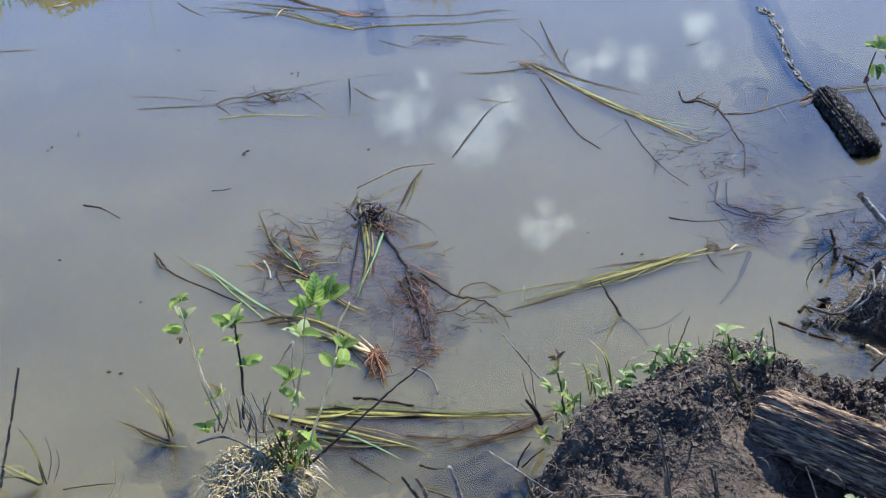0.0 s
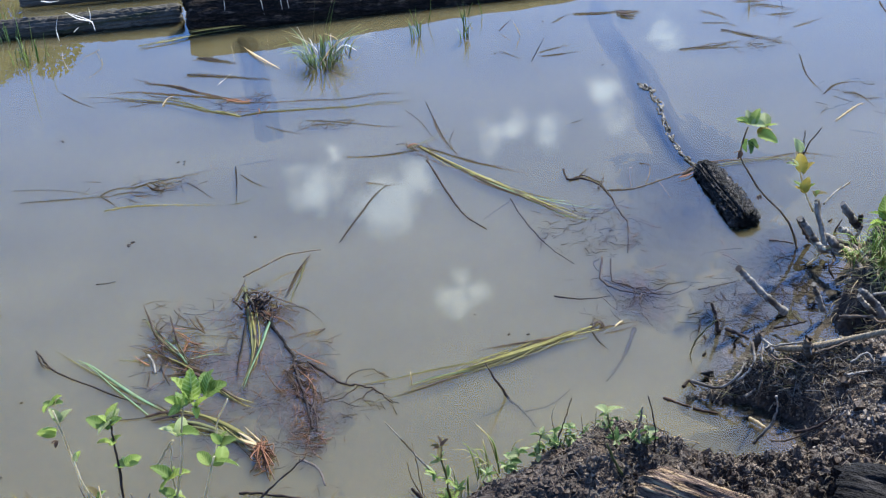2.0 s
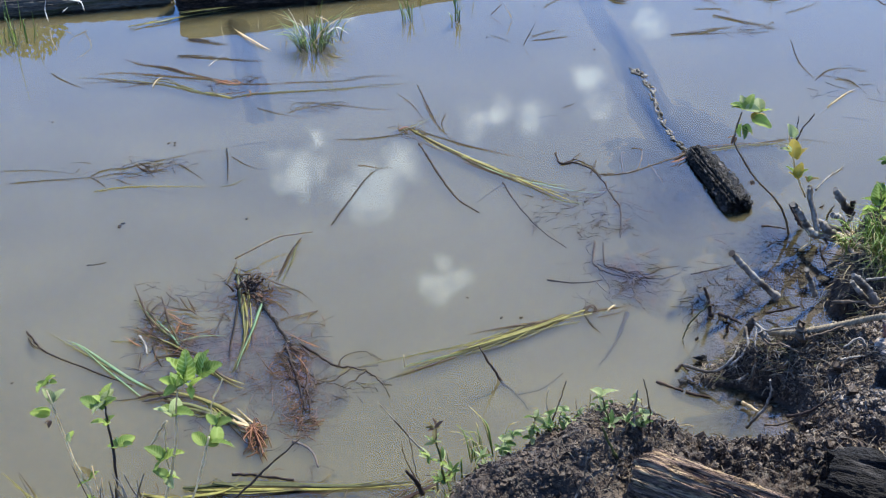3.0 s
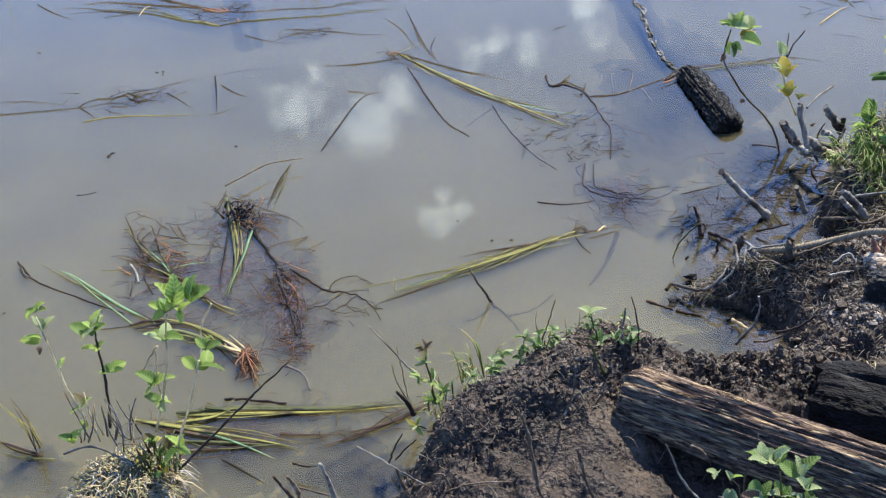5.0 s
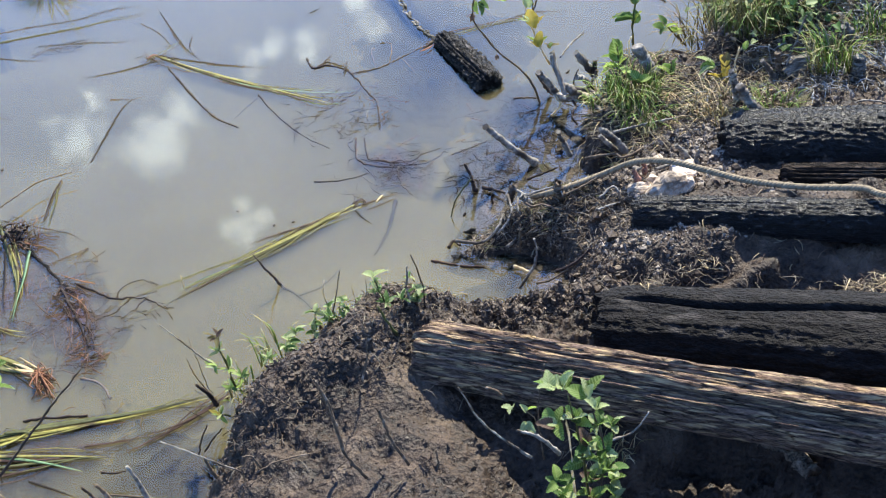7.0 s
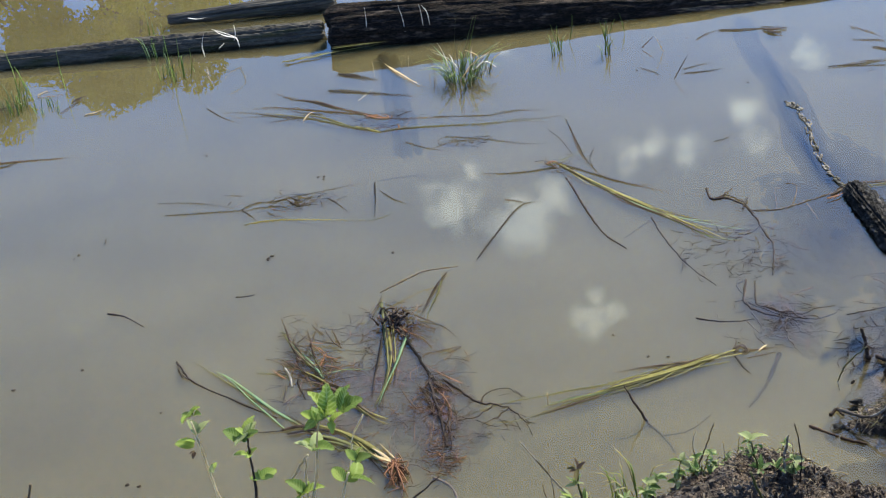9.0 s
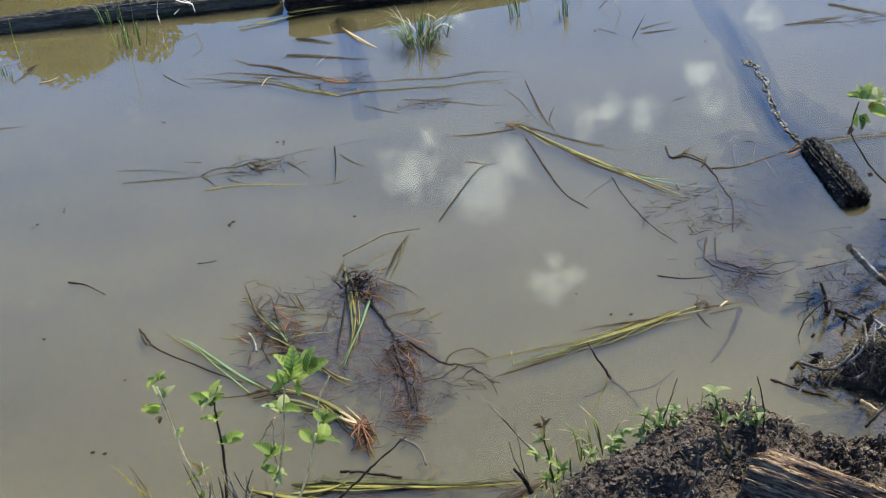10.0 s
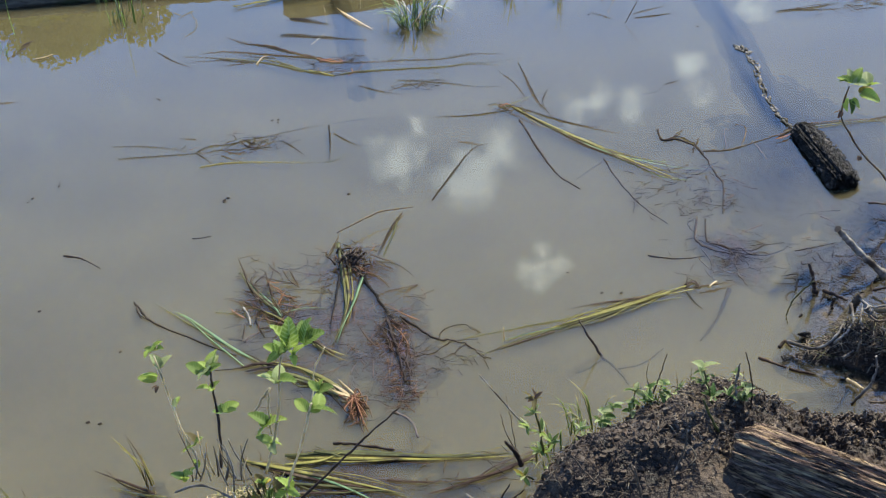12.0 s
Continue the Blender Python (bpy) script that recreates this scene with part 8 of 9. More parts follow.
# root tangle at the water
for row, r, material, label in (
        ([(0.758, 2.529, 0.02), (0.785, 2.49, 0.03), (0.809, 2.467, 0.04), (0.841, 2.46, 0.07), (0.87, 2.491, 0.08)], 0.006, TWIG_PALE, "pale crooked root curving over mud"),
        ([(0.931, 2.538, 0.09), (0.906, 2.482, 0.1), (0.907, 2.464, 0.085)], 0.004, TWIG_PALE, "thin white root hanging in the tangle"),
        ([(0.853, 2.433, 0.03), (0.868, 2.432, 0.04), (0.88, 2.436, 0.045)], 0.006, TWIG_PALE, "short peeled white stick"),
        ([(0.871, 2.39, 0.04), (0.876, 2.39, 0.097), (0.876, 2.39, 0.135)], 0.004, TWIG_BROWN, "brown stem in the root tangle"),
        ([(0.739, 2.537, 0.005), (0.757, 2.551, 0.02), (0.765, 2.526, 0.02)], 0.007, TWIG_DARK, "black forked twig at the waterline"),
        ([(1.014, 2.705, 0.01), (1.049, 2.681, 0.03), (1.079, 2.66, 0.05)], 0.004, TWIG_DARK, "dark twig reaching into the shallows"),
        ([(0.901, 2.733, 0.005), (0.921, 2.703, 0.01), (0.939, 2.668, 0.015)], 0.007, TWIG_DARK, "dark stick in shallow water"),
        ([(0.850, 2.650, 0.096), (0.813, 2.650, 0.063), (0.788, 2.650, 0.011), (0.793, 2.650, -0.029)], 0.003, REED_GREEN, "pale green reed bent into the shallows"),
        ([(0.901, 2.662, 0), (0.901, 2.662, 0.014), (0.904, 2.662, 0.027)], 0.005, TWIG_DARK, "tiny dark stub in the water"),
        ([(0.819, 2.647, 0), (0.821, 2.647, 0.012), (0.823, 2.647, 0.021)], 0.005, TWIG_DARK, "small dark stub in the pond"),
        ([(1.143, 2.62, 0.08), (1.192, 2.564, 0.11), (1.215, 2.523, 0.12), (1.346, 2.579, 0.12)], 0.006, TWIG_BROWN, "long brown root along the bank"),
        ([(1.044, 2.325, 0.14), (1.074, 2.329, 0.14), (1.103, 2.329, 0.14)], 0.004, TWIG_PALE, "pale root on the mud slope"),
        ([(1.043, 2.311, 0.13), (1.064, 2.332, 0.135), (1.082, 2.32, 0.14)], 0.004, TWIG_BROWN, "brown root on the mud slope"),
        ([(0.815, 2.249, 0.05), (0.834, 2.249, 0.076), (0.854, 2.249, 0.1), (0.863, 2.249, 0.135), (0.86, 2.249, 0.173)], 0.005, TWIG_PALE, "white crooked twig standing by the inlet"),
        ([(0.864, 2.272, 0.03), (0.893, 2.246, 0.05), (0.948, 2.214, 0.1)], 0.004, TWIG_BROWN, "brown twig leaning over the inlet"),
        ([(0.619, 2.258, 0.06), (0.661, 2.262, 0.05), (0.709, 2.267, 0.03)], 0.005, TWIG_DARK, "dark twig behind the mound"),
        ([(0.645, 2.253, 0.03), (0.648, 2.253, 0.043), (0.651, 2.253, 0.06)], 0.004, TWIG_DARK, "small forked twig behind the mound"),
        ([(0.684, 2.507, 0.003), (0.71, 2.483, 0.003), (0.736, 2.46, 0.003)], 0.006, REED_BROWN, "sodden stem in the inlet"),
        ([(0.74, 2.453, 0.01), (0.763, 2.436, 0.01), (0.789, 2.423, 0.008)], 0.006, REED_BROWN, "reddish stem floating in the inlet"),
        ([(0.85, 2.382, 0.01), (0.864, 2.36, 0.01), (0.873, 2.339, 0.012)], 0.006, STRAW, "straw piece floating in the inlet"),
        ([(1.665, 2.349, 0.18), (1.784, 2.408, 0.161), (1.845, 2.341, 0.169)], 0.004, TWIG_PALE, "long pale twig on the dry bank"),
        ([(1.71, 2.652, 0.144), (1.736, 2.652, 0.194), (1.776, 2.652, 0.288)], 0.004, TWIG_PALE, "thin grey stem across a dark hollow"),
        ([(1.923, 2.453, 0.155), (1.877, 2.453, 0.212), (1.823, 2.453, 0.265)], 0.005, TWIG_PALE, "pale stick leaning on a stump"),
        ([(1.936, 2.597, 0.165), (1.97, 2.597, 0.169), (1.997, 2.597, 0.179)], 0.006, TWIG_BROWN, "brown branch by a stump"),
        ([(1.737, 2.475, 0.153), (1.73, 2.475, 0.183), (1.72, 2.475, 0.207)], 0.004, TWIG_PALE, "thin stick in dry grass"),
        ([(1.631, 3.117, 0.01), (1.659, 3.074, 0.01), (1.705, 3.027, 0.015)], 0.007, TWIG_DARK, "dark branch lying on the pond edge"),
        ([(1.857, 3.429, 0.02), (1.881, 3.379, 0.015), (1.919, 3.325, 0.015)], 0.008, TWIG_PALE, "pale stick on the water by the bush"),
        ([(1.801, 3.457, 0.006), (1.838, 3.411, 0.006), (1.871, 3.36, 0.006)], 0.008, TWIG_DARK, "dark stick on the water by the bush"),
        ([(1.741, 3.494, 0.006), (1.752, 3.463, 0.006), (1.759, 3.416, 0.008)], 0.006, TWIG_DARK, "dark floating stick near the bush"),
        ([(1.136, 3.115, 0.003), (1.167, 3.103, 0.003), (1.195, 3.084, 0.003)], 0.004, TWIG_DARK, "thin twig at the foot of the shoots"),
        ([(1.345, 3.265, 0.003), (1.385, 3.309, 0.003), (1.442, 3.353, 0.006), (1.46, 3.365, 0.012)], 0.004, TWIG_PALE, "pale bent twig in the pond"),
        ([(1.316, 3.105, 0), (1.323, 3.105, 0.023), (1.335, 3.105, 0.042)], 0.004, TWIG_DARK, "small dark twig upright in water"),
        ([(1.323, 3.171, 0), (1.327, 3.171, 0.009), (1.332, 3.171, 0.02)], 0.004, TWIG_DARK, "tiny dark twig upright in water"),
        ([(1.219, 2.966, 0.05), (1.256, 2.918, 0.07), (1.301, 2.916, 0.07)], 0.014, TWIG_BROWN, "thick grey-brown root at the waterline"),
        ([(1.222, 3.031, 0.04), (1.226, 2.954, 0.06), (1.269, 2.895, 0.06), (1.277, 2.837, 0.07)], 0.012, TWIG_PALE, "gnarled pale root on the bank"),
        ([(1.231, 3.034, 0.16), (1.228, 3, 0.12), (1.233, 2.971, 0.08), (1.231, 2.951, 0.05)], 0.011, TWIG_PALE, "thick pale crooked stub at the waterline"),
        ([(1.243, 2.983, 0.08), (1.254, 2.929, 0.09), (1.28, 2.906, 0.09), (1.285, 2.843, 0.1), (1.28, 2.786, 0.1)], 0.011, TWIG_PALE, "gnarled grey root across the bank"),
        ([(1.277, 2.915, 0.09), (1.299, 2.917, 0.11), (1.315, 2.927, 0.13)], 0.008, TWIG_BROWN, "broken root knuckle by the water"),
        ([(1.22, 2.992, 0.05), (1.214, 2.953, 0.04), (1.18, 2.943, 0.02)], 0.005, STRAW, "yellowed root fibre hanging into water"),
        ([(1.236, 2.95, 0.06), (1.238, 2.904, 0.06), (1.213, 2.871, 0.05), (1.218, 2.849, 0.03)], 0.006, TWIG_DARK, "black root reaching under the bank"),
        ([(1.2, 3.08, 0.08), (1.204, 3.046, 0.06), (1.223, 3.03, 0.03)], 0.006, TWIG_DARK, "dark bent stub in the shallows"),
        ([(1.278, 2.891, 0.09), (1.263, 2.832, 0.09), (1.271, 2.791, 0.09), (1.286, 2.809, 0.1)], 0.008, TWIG_PALE, "curled grey root beside a grass tuft"),
        ([(0.925, 2.568, 0.1), (0.946, 2.532, 0.09), (0.978, 2.517, 0.1), (1.011, 2.487, 0.12)], 0.005, TWIG_PALE, "thin pale root over the mud tongue"),
        ([(0.903, 2.539, 0.1), (0.894, 2.493, 0.09), (0.871, 2.472, 0.07), (0.843, 2.466, 0.05)], 0.005, TWIG_PALE, "pale root hanging from the mud tongue"),
        ([(0.92, 2.5, 0.11), (0.931, 2.454, 0.11), (0.959, 2.446, 0.11), (0.978, 2.394, 0.12)], 0.004, TWIG_BROWN, "brown root across the mud tongue"),
        ([(1.009, 2.431, 0.13), (1.053, 2.43, 0.14), (1.1, 2.436, 0.15)], 0.004, TWIG_BROWN, "brown root below the rope"),
        ([(1.063, 2.355, 0.15), (1.105, 2.368, 0.16), (1.113, 2.341, 0.15)], 0.004, TWIG_PALE, "dry pale root below the rope"),
        ([(0.908, 2.256, 0.06), (0.931, 2.224, 0.09), (0.957, 2.216, 0.11), (0.976, 2.211, 0.13)], 0.005, TWIG_DARK, "dark root running down the mud slope"),
        ([(1.227, 2.397, 0.15), (1.289, 2.404, 0.15), (1.316, 2.413, 0.16)], 0.006, TWIG_PALE, "long pale dry root behind a stone"),
        ([(1.215, 2.608, 0.14), (1.269, 2.608, 0.14), (1.335, 2.6, 0.14), (1.401, 2.592, 0.14)], 0.005, TWIG_PALE, "long pale root across dry litter")):
    twig("root", row, r, r * 0.6, material, label, 9, "root", group="bank roots", wobble=0.002)
rock("stone", [(0.809, 2.562, 0.012)][0], 0.022, CHAR, "wet black stone at the waterline", 12, (1.3, 0.8, 0.7))
rock("stone", [(0.741, 2.488, 0.006)][0], 0.016, CHAR, "small wet black stone in the inlet", 13, (1.3, 0.8, 0.7))


lump = thing("mud_lump", [(0.957, 1.587, 0.13)][0], "sunlit crumbly mud lump clinging below a brown log", "mud lump")
put("lump", tube([(0.957, 1.587, 0.13), (1.023, 1.528, 0.12), (1.054, 1.489, 0.11), (1.069, 1.449, 0.1)], 0.006, 0.017, 70, 14, flat=0.8, wobble=0.005, seed=3, knots=0.5), LUMP_SOIL, lump)


# ---------------------------------------------------------------- loose mud, litter, drift
ICO_V, ICO_F = [], []
_bm = bmesh.new()
bmesh.ops.create_icosphere(_bm, subdivisions=1, radius=1.0)
ICO_V = np.array([v.co for v in _bm.verts])
ICO_F = [[v.index for v in f.verts] for f in _bm.faces]
_bm.free()


def scatter(name, label, zones, material, category="mud", seed=0):
    """Clods as one mesh. zones: centre x, y, reach x, y, how many, least and most size."""
    rs = np.random.RandomState(seed)
    verts, faces = [], []
    for cx, cy, rx, ry, count, low, high in zones:
        x, y = cx + rs.uniform(-1, 1, count) * rx, cy + rs.uniform(-1, 1, count) * ry
        z = ground_height(x, y)
        for px, py, pz in zip(x, y, z):
            if pz < 0.004:
                continue
            size = low * (high / low) ** (rs.random_sample() ** 2.2)
            v = ICO_V * (1 + rs.uniform(-0.65, 0.45, (len(ICO_V), 1))) * size * rs.uniform(0.4, 2.0, 3) + (px, py, pz - size * 0.15)
            n = len(verts)
            verts += v.tolist()
            faces += [[i + n for i in f] for f in ICO_F]
    ob = put(name, (verts, faces), material, smooth=False)
    return tagged(ob, label, category, kind="stuff")


scatter("mud_clods", "crumbly dark clods of mud on the bank", [
    (0.22, 2.08, 0.20, 0.16, 1700, 0.0014, 0.007), (0.45, 2.12, 0.22, 0.14, 1300, 0.0014, 0.006), (0.80, 2.11, 0.14, 0.08, 1400, 0.0014, 0.006),
    (0.97, 2.52, 0.22, 0.16, 900, 0.0015, 0.008), (0.40, 1.85, 0.35, 0.25, 1100, 0.0014, 0.005), (1.15, 2.40, 0.25, 0.2, 900, 0.002, 0.007),
    (1.05, 2.12, 0.18, 0.12, 900, 0.002, 0.006), (0.945, 2.075, 0.055, 0.04, 700, 0.002, 0.009), (1.7, 2.6, 0.7, 0.4, 1800, 0.003, 0.010), (2.3, 2.9, 0.45, 0.5, 1800, 0.004, 0.016)], CLOD, seed=3)


def strewn(name, label, zones, materials, seed=0, floor=None, category="litter", fine=0.0012):
    """Fine sticks, roots and straw lying about, one mesh per material. zones: x, y, reach, reach, count, length."""
    rr = random.Random(seed)
    heaps = {m.name: [] for m in materials}
    for cx, cy, rx, ry, count, length in zones:
        xs = [(cx + rr.uniform(-1, 1) * rx, cy + rr.uniform(-1, 1) * ry) for _ in range(count)]
        zs = ground_height(np.array([p[0] for p in xs]), np.array([p[1] for p in xs])) if floor is None else [floor] * count
        for (x, y), z in zip(xs, zs):
            if floor is None and z < 0.004:
                continue
            a, l = rr.uniform(0, 2 * math.pi), length * rr.uniform(0.35, 1.0)
            p = Vector((x, y, z + rr.uniform(0.001, 0.008) if floor is None else floor + rr.uniform(-0.006, 0.004)))
            d = Vector((math.cos(a), math.sin(a), 0)) * l
            lift = rr.uniform(0, 0.3) * l if floor is None else 0
            heaps[rr.choice(materials).name].append(tube([p - d / 2, p + Vector((rr.gauss(0, 0.12), rr.gauss(0, 0.12), 0)) * l + Vector((0, 0, lift)), p + d / 2], fine * rr.uniform(0.5, 1.4), fine * 0.5, 4, 4))
    for m in materials:
        if heaps[m.name]:
            tagged(put(name, joined(heaps[m.name]), m), label, category, kind="stuff")


strewn("litter", "fine roots and dead grass strewn over the mud", [
    (0.55, 2.2, 0.12, 0.1, 120, 0.05),
    (1.4, 2.75, 0.35, 0.25, 520, 0.09), (1.75, 2.7, 0.5, 0.3, 520, 0.10), (2.2, 2.9, 0.4, 0.4, 420, 0.12), (1.3, 2.05, 0.4, 0.1, 120, 0.05)], [LITTER, TWIG_BROWN, STRAW, TWIG_DARK], 5)
for a, b, count in (([(0.889, 2.07, 0.18), (1.095, 1.959, 0.19)], None, 60), ([(1.095, 1.959, 0.19), (1.415, 1.702, 0.21)], None, 70)):
    (x0, y0, z0), (x1, y1, z1) = a
    strewn("litter", "dry grass caught on top of the broad log", [(x0 + (x1 - x0) * (k + 0.5) / 6, y0 + (y1 - y0) * (k + 0.5) / 6, 0.05, 0.012, count // 9, 0.045) for k in range(6)], [LITTER, TWIG_BROWN], 12 + count, floor=(z0 + z1) / 2 - 0.016, fine=0.0008)
strewn("litter", "pale dead roots hanging over the muddy bank", [(0.90, 2.45, 0.14, 0.07, 150, 0.07), (1.02, 2.42, 0.1, 0.08, 90, 0.06), (1.1, 2.3, 0.12, 0.08, 120, 0.05)], [LITTER, TWIG_BROWN, TWIG_PALE], 31)
strewn("litter", "straw and dead grass lying round the stubs", [(1.33, 2.72, 0.16, 0.16, 420, 0.08), (1.5, 2.62, 0.25, 0.12, 260, 0.07)], [STRAW, LITTER, GRASS_DRY], 33)
strewn("litter", "dry chaff and twigs on the drier bank", [(2.0, 2.75, 0.35, 0.3, 700, 0.09), (2.35, 2.9, 0.3, 0.4, 500, 0.1), (1.75, 2.62, 0.3, 0.15, 400, 0.07)], [LITTER, WHITE_STRAW, TWIG_BROWN], 37, fine=0.0015)
# dry soil; the zone at 1.12, 2.2 colours brown mud as if sunlit
scatter("dry_crumbs", "pale dry soil crumbs on the drier bank, some coloured as sunlit mud", [(2.0, 2.75, 0.4, 0.3, 1300, 0.002, 0.008), (2.4, 2.95, 0.3, 0.4, 800, 0.003, 0.010), (1.6, 2.6, 0.3, 0.12, 700, 0.002, 0.006), (1.33, 2.42, 0.18, 0.12, 1500, 0.0015, 0.006), (1.12, 2.2, 0.12, 0.07, 900, 0.0015, 0.005), (1.5, 2.5, 0.2, 0.1, 700, 0.0015, 0.006), (1.2, 2.12, 0.3, 0.06, 500, 0.0015, 0.005)], DRY_SOIL, seed=8)
scatter("dry_crumbs", "dry pale crumbs of soil beside the tan stumps", [(1.89, 2.62, 0.22, 0.18, 1200, 0.002, 0.008), (2.01, 2.73, 0.22, 0.2, 900, 0.002, 0.009)], DRY_SOIL, seed=28)
# pale crumbs put sunlight into the colour of the tongue and mound
scatter("half_dry_crumbs", "half-dried brown mud crumbs paled as sunlight on the bank and mound", [(0.98, 2.47, 0.16, 0.12, 2200, 0.0015, 0.007), (1.08, 2.33, 0.14, 0.10, 1400, 0.0015, 0.006), (0.52, 2.10, 0.12, 0.10, 900, 0.0014, 0.006), (0.80, 2.11, 0.13, 0.08, 1100, 0.0014, 0.007), (0.945, 2.075, 0.055, 0.04, 500, 0.0016, 0.008), (1.12, 2.20, 0.10, 0.05, 900, 0.0014, 0.005)], LUMP_SOIL, seed=18)
strewn("litter", "pale straw litter round the tan stumps", [(1.93, 2.58, 0.16, 0.12, 260, 0.08), (2.05, 2.75, 0.16, 0.16, 240, 0.09), (1.75, 2.56, 0.12, 0.06, 120, 0.06)], [STRAW, LITTER, WHITE_STRAW], 47, fine=0.0013)
strewn("litter", "heap of dry grass at the back of the broad log", [(*[(1.409, 1.755, 0.2)][0][:2], 0.07, 0.03, 160, 0.06), (*[(1.079, 1.977, 0.18)][0][:2], 0.09, 0.015, 60, 0.04)], [LITTER, STRAW, TWIG_BROWN], 41, floor=0.19, fine=0.0009)
strewn("litter", "dark tangled roots in the muddy bank face", [(0.93, 2.52, 0.16, 0.12, 150, 0.08), (1.06, 2.36, 0.08, 0.12, 70, 0.06)], [TWIG_BROWN, TWIG_BROWN, LITTER, TWIG_PALE], 9)
strewn("litter", "pale dry root fibres over the mud tongue", [(0.95, 2.50, 0.13, 0.07, 170, 0.05), (0.88, 2.49, 0.07, 0.05, 90, 0.05), (1.02, 2.44, 0.08, 0.06, 80, 0.05)], [LITTER, LITTER, GRASS_DRY, TWIG_PALE], 77, fine=0.0011)
strewn("litter", "dark fine roots and crumbs in the mound", [(0.3, 2.08, 0.28, 0.18, 240, 0.045), (0.55, 2.15, 0.15, 0.12, 120, 0.045), (0.4, 1.85, 0.35, 0.2, 110, 0.05), (0.8, 2.1, 0.12, 0.08, 120, 0.03)], [TWIG_DARK, TWIG_BROWN, LITTER], 8)
strewn("drift", "bits of brown reed adrift round the clumps", [
    (*[(-0.433, 2.985, 0.004)][0][:2], 0.14, 0.22, 90, 0.07), (*[(-0.192, 2.72, 0.004)][0][:2], 0.13, 0.22, 110, 0.06), (*[(-0.302, 2.638, 0.004)][0][:2], 0.16, 0.12, 60, 0.05),
    (*[(-0.257, 3.125, 0.004)][0][:2], 0.08, 0.12, 50, 0.06), (*[(-0.313, 2.272, 0.004)][0][:2], 0.22, 0.10, 60, 0.07), (*[(0.688, 2.941, 0.004)][0][:2], 0.12, 0.12, 30, 0.06), (*[(0.756, 3.379, 0.004)][0][:2], 0.14, 0.2, 30, 0.06),
    (*[(-0.291, 4.403, 0.004)][0][:2], 0.2, 0.1, 30, 0.08), (*[(-0.606, 3.897, 0.004)][0][:2], 0.2, 0.08, 30, 0.08), (*[(0.975, 2.796, 0.004)][0][:2], 0.12, 0.2, 60, 0.06)], [REED_BROWN, TWIG_DARK, TWIG_DARK, ROOT], 6, floor=0.000, category="drift", fine=0.0008)
strewn("drift", "sodden root fibres sunk round the reed clumps", [
    (*[(-0.432, 2.968, 0.004)][0][:2], 0.13, 0.2, 70, 0.09), (*[(-0.174, 2.686, 0.004)][0][:2], 0.09, 0.24, 100, 0.09), (*[(-0.267, 3.072, 0.004)][0][:2], 0.07, 0.14, 50, 0.08),
    (*[(-0.266, 2.645, 0.004)][0][:2], 0.12, 0.12, 60, 0.08), (*[(0.737, 2.958, 0.004)][0][:2], 0.10, 0.10, 40, 0.08), (*[(0.773, 3.309, 0.004)][0][:2], 0.08, 0.12, 30, 0.08), (*[(1.065, 2.937, 0.004)][0][:2], 0.1, 0.2, 50, 0.08)], [REED_BROWN, ROOT, TWIG_BROWN], 16, floor=-0.005, category="drift", fine=0.0013)


strewn("drift", "dark sticks and dead stems matted in the shallows", [(1.070, 2.819, 0.09, 0.1, 90, 0.07), (0.954, 2.808, 0.07, 0.09, 40, 0.06), (1.195, 2.942, 0.08, 0.09, 60, 0.06), (0.874, 2.763, 0.06, 0.06, 20, 0.06)], [TWIG_DARK, TWIG_DARK, REED_BROWN, REED_DARK], 51, floor=0.001, category="drift", fine=0.0013)


strewn("drift", "fine dark stems adrift on the still water", [(-0.031, 2.664, 0.1, 0.08, 40, 0.07), (0.721, 3.264, 0.08, 0.12, 50, 0.05), (0.638, 3.283, 0.12, 0.14, 50, 0.05), (0.244, 3.927, 0.06, 0.06, 26, 0.05), (-0.571, 3.883, 0.1, 0.05, 40, 0.08), (-0.331, 4.421, 0.1, 0.06, 40, 0.08), (0.743, 2.932, 0.07, 0.05, 40, 0.05), (0.036, 2.239, 0.14, 0.06, 26, 0.09), (0.892, 2.773, 0.08, 0.1, 36, 0.06), (1.651, 3.880, 0.12, 0.14, 26, 0.09), (1.470, 4.384, 0.14, 0.08, 16, 0.1), (-0.026, 4.167, 0.09, 0.04, 22, 0.08)], [REED_DARK, REED_BROWN, TWIG_DARK], 61, floor=0.0015, category="drift", fine=0.0010)
strewn("drift", "reddish root fibres floating round the reed clumps", [(-0.152, 2.560, 0.035, 0.09, 90, 0.06), (-0.165, 2.743, 0.04, 0.07, 50, 0.06), (-0.256, 3.124, 0.05, 0.05, 40, 0.05), (-0.476, 2.941, 0.08, 0.06, 60, 0.08)], [ROOT, REED_BROWN, FIBRES], 62, floor=0.003, category="drift", fine=0.0010)
rs = np.random.RandomState(71)
specks = []
for x, y in ((-1.17, 3.77), (-1.24, 3.69), (-0.63, 3.55), (-1.10, 3.06), (-0.85, 2.83), (-0.93, 4.30), (-0.89, 2.56), (-0.86, 2.55), (-0.52, 4.03), (-0.29, 4.11), (0.42, 2.83), (0.37, 2.84), (-0.63, 3.55), (-0.50, 4.03), (-0.92, 4.29), (-1.17, 3.75), (-0.64, 3.53), (-1.25, 3.67), (-0.50, 4.01), (-0.27, 3.49), (-1.27, 3.00), (-0.93, 2.56), (-0.89, 2.56), (0.30, 2.95), (-0.64, 3.54), (-0.94, 4.28), (0.82, 4.82), (0.95, 4.37), (0.60, 4.58)):
    specks.append(((ICO_V * rs.uniform(0.5, 1.5, (len(ICO_V), 1)) * (0.0045, 0.0035, 0.0016) * rs.uniform(0.6, 1.4) + (x, y, 0.001)).tolist(), ICO_F))
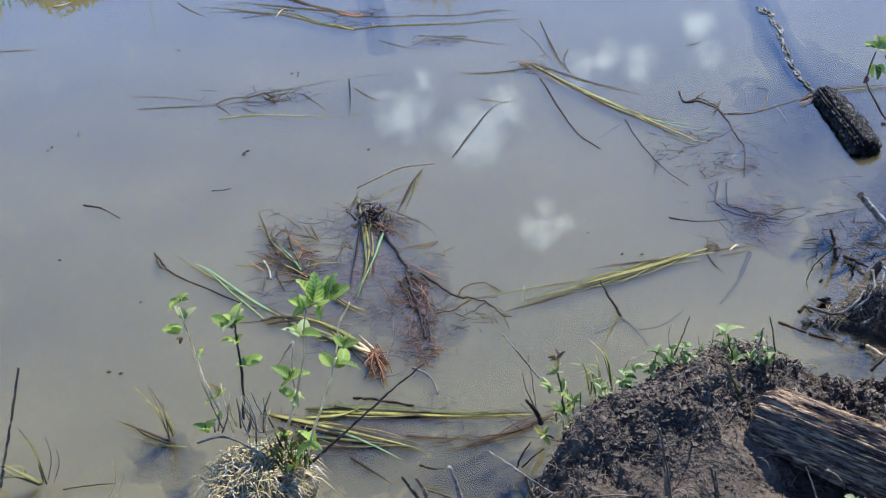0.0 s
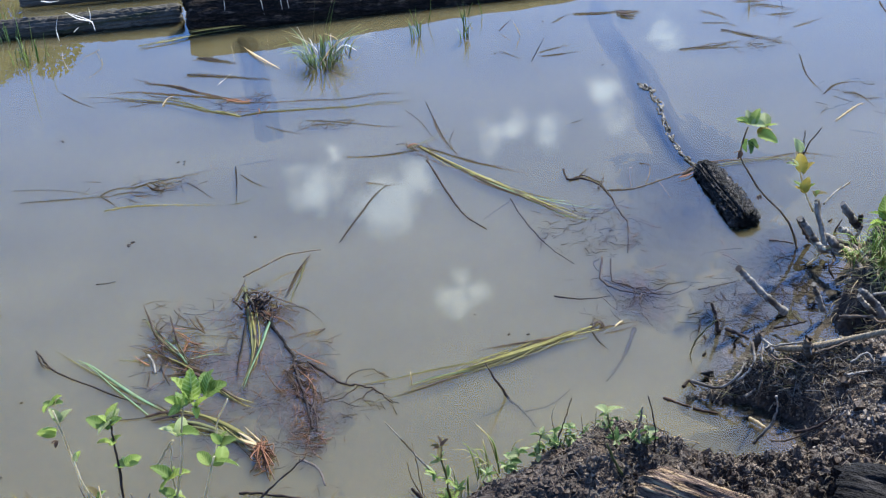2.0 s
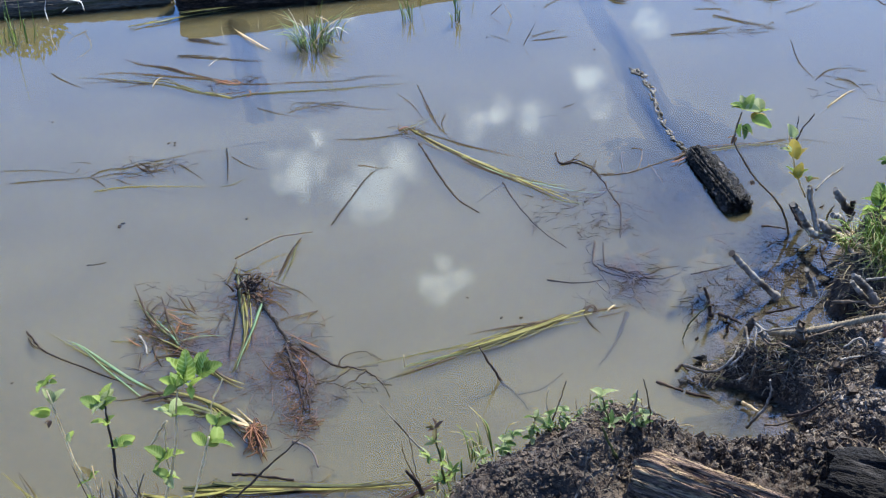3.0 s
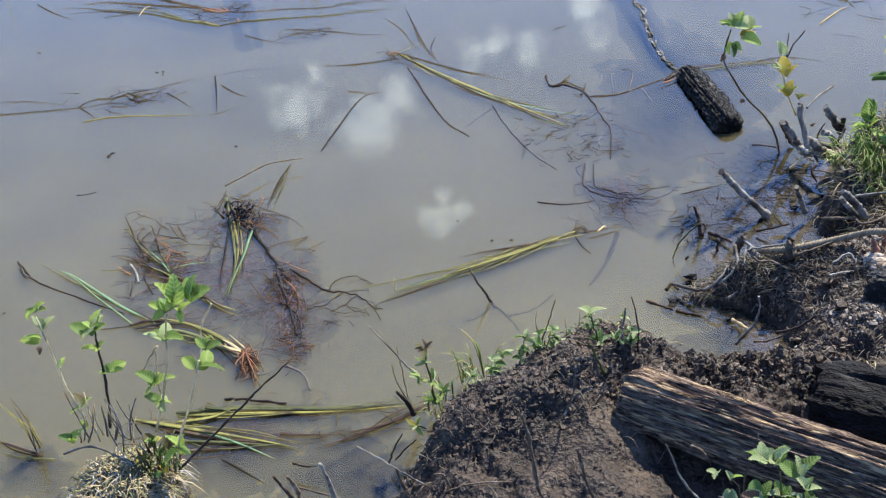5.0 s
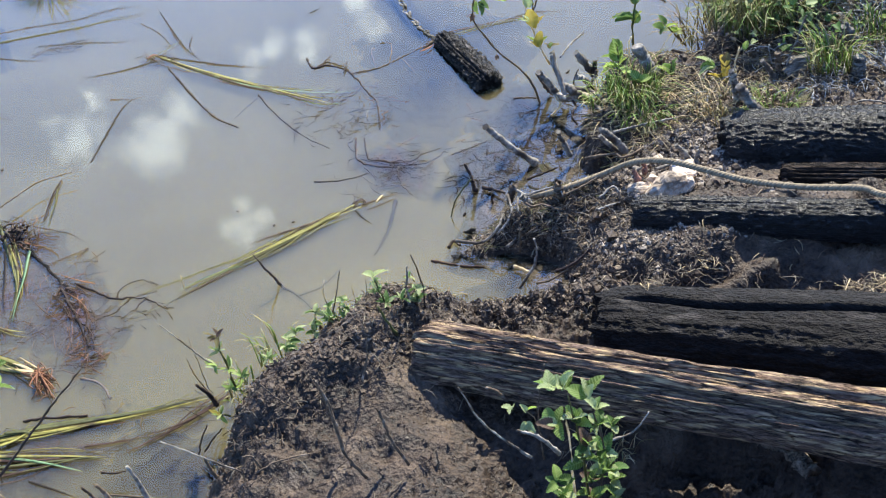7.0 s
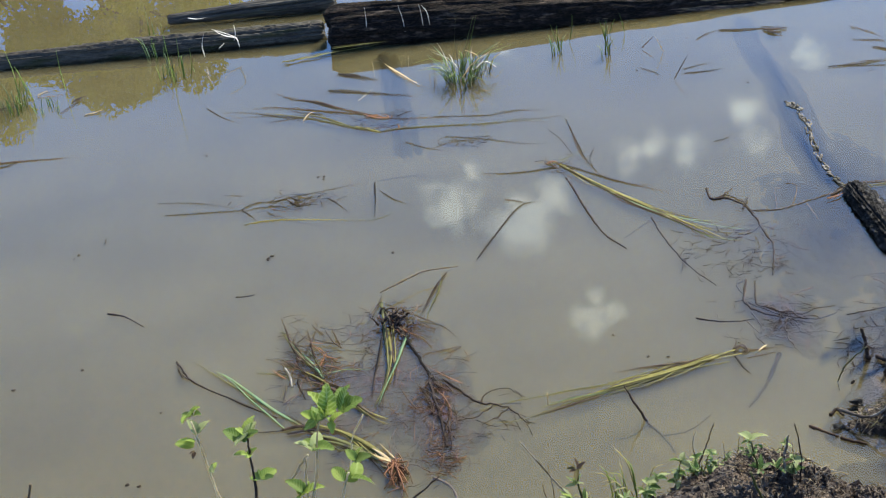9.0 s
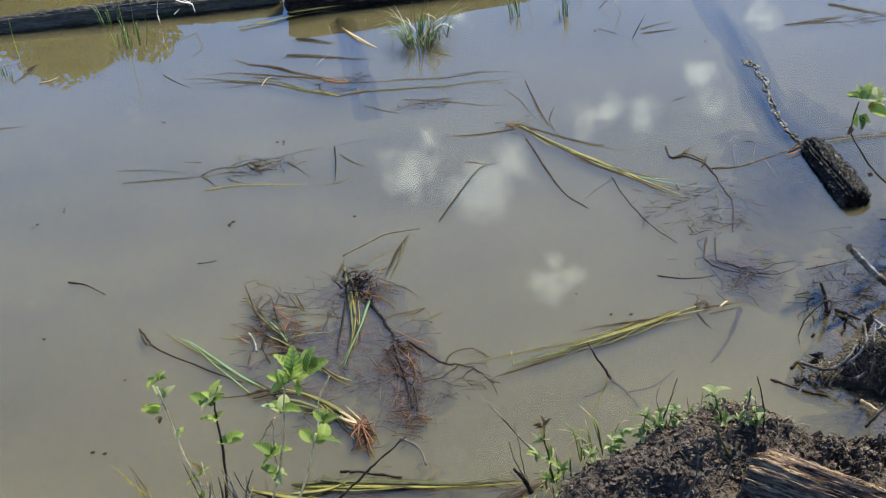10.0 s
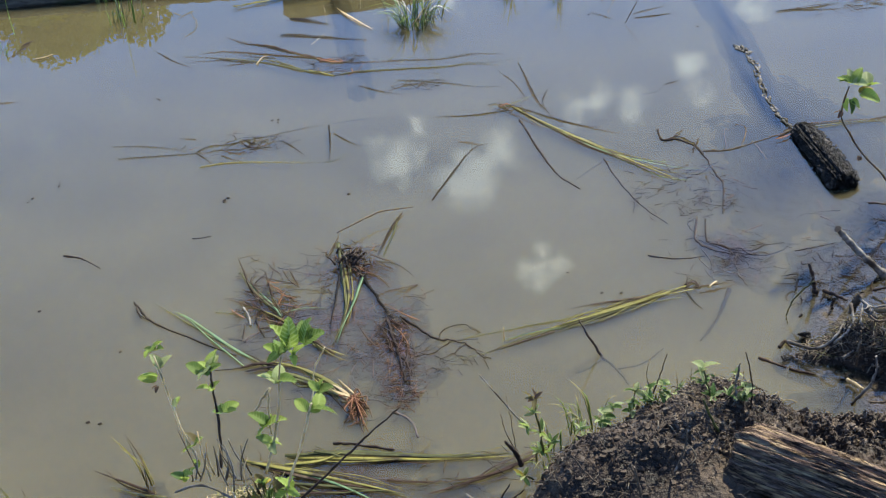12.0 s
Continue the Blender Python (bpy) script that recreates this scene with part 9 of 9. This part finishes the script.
tagged(put("floating_specks", joined(specks), TWIG_DARK), "tiny dark specks of litter adrift on open water", "drift", kind="stuff")


# ---------------------------------------------------------------- trees over the pond, seen as mirrored shapes
def tree(at, height, label, seed):
    rr = random.Random(seed)
    t = thing("tree", at, label, "tree", "trees across the pond")
    top = Vector(at) + Vector((rr.uniform(-0.5, 0.5), rr.uniform(-0.5, 0.5), height))
    put("trunk", tube([Vector(at), Vector(at).lerp(top, 0.5) + Vector((rr.uniform(-0.4, 0.4), 0, 0)), top], height * 0.022, height * 0.004, 10, 8), BARK_FAR, t)
    clumps = []
    for k in range(16):
        f = Vector(at).lerp(top, rr.uniform(0.25, 0.9))
        a, l = rr.uniform(0, 2 * math.pi), height * rr.uniform(0.12, 0.26)
        tip = f + Vector((math.cos(a) * l, math.sin(a) * l, l * 0.5))
        put("limb", tube([f, f.lerp(tip, 0.5) + Vector((0, 0, 0.1)), tip], height * 0.006, height * 0.002, 5, 5), BARK_FAR, t)
        clumps.append(tip)
    verts, faces = [], []
    for c in clumps + [top, top - Vector((0, 0, height * 0.1))]:
        for _ in range(1300):
            p = c + Vector((rr.gauss(0, 1), rr.gauss(0, 1), rr.gauss(0, 0.8))).normalized() * rr.random() ** 0.4 * height * rr.uniform(0.075, 0.09)
            u, v = Vector((rr.gauss(0, 1), rr.gauss(0, 1), rr.gauss(0, 1))).normalized(), Vector((rr.gauss(0, 1), rr.gauss(0, 1), rr.gauss(0, 1))).normalized()
            s, n = height * 0.0085, len(verts)
            verts += [tuple(p + u * s), tuple(p + v * s * 0.6), tuple(p - u * s), tuple(p - v * s * 0.6)]
            faces.append([n, n + 1, n + 2, n + 3])
    put("crown", (verts, faces), CROWN, t)


for k, (x, y, h) in enumerate(((-5.15, 21.5, 6.8), (-6.5, 22.5, 6.75), (-7.9, 21.8, 7.0), (-9.6, 22.4, 7.3), (-11.8, 21.5, 7.2), (-14.5, 20.5, 6.8), (-17, 18.5, 6.6), (-19, 16, 6.2))):
    tree((x, y, ground_z(x, y) - 0.1), h, "leafy tree on the far shore of the pond", k + 1)
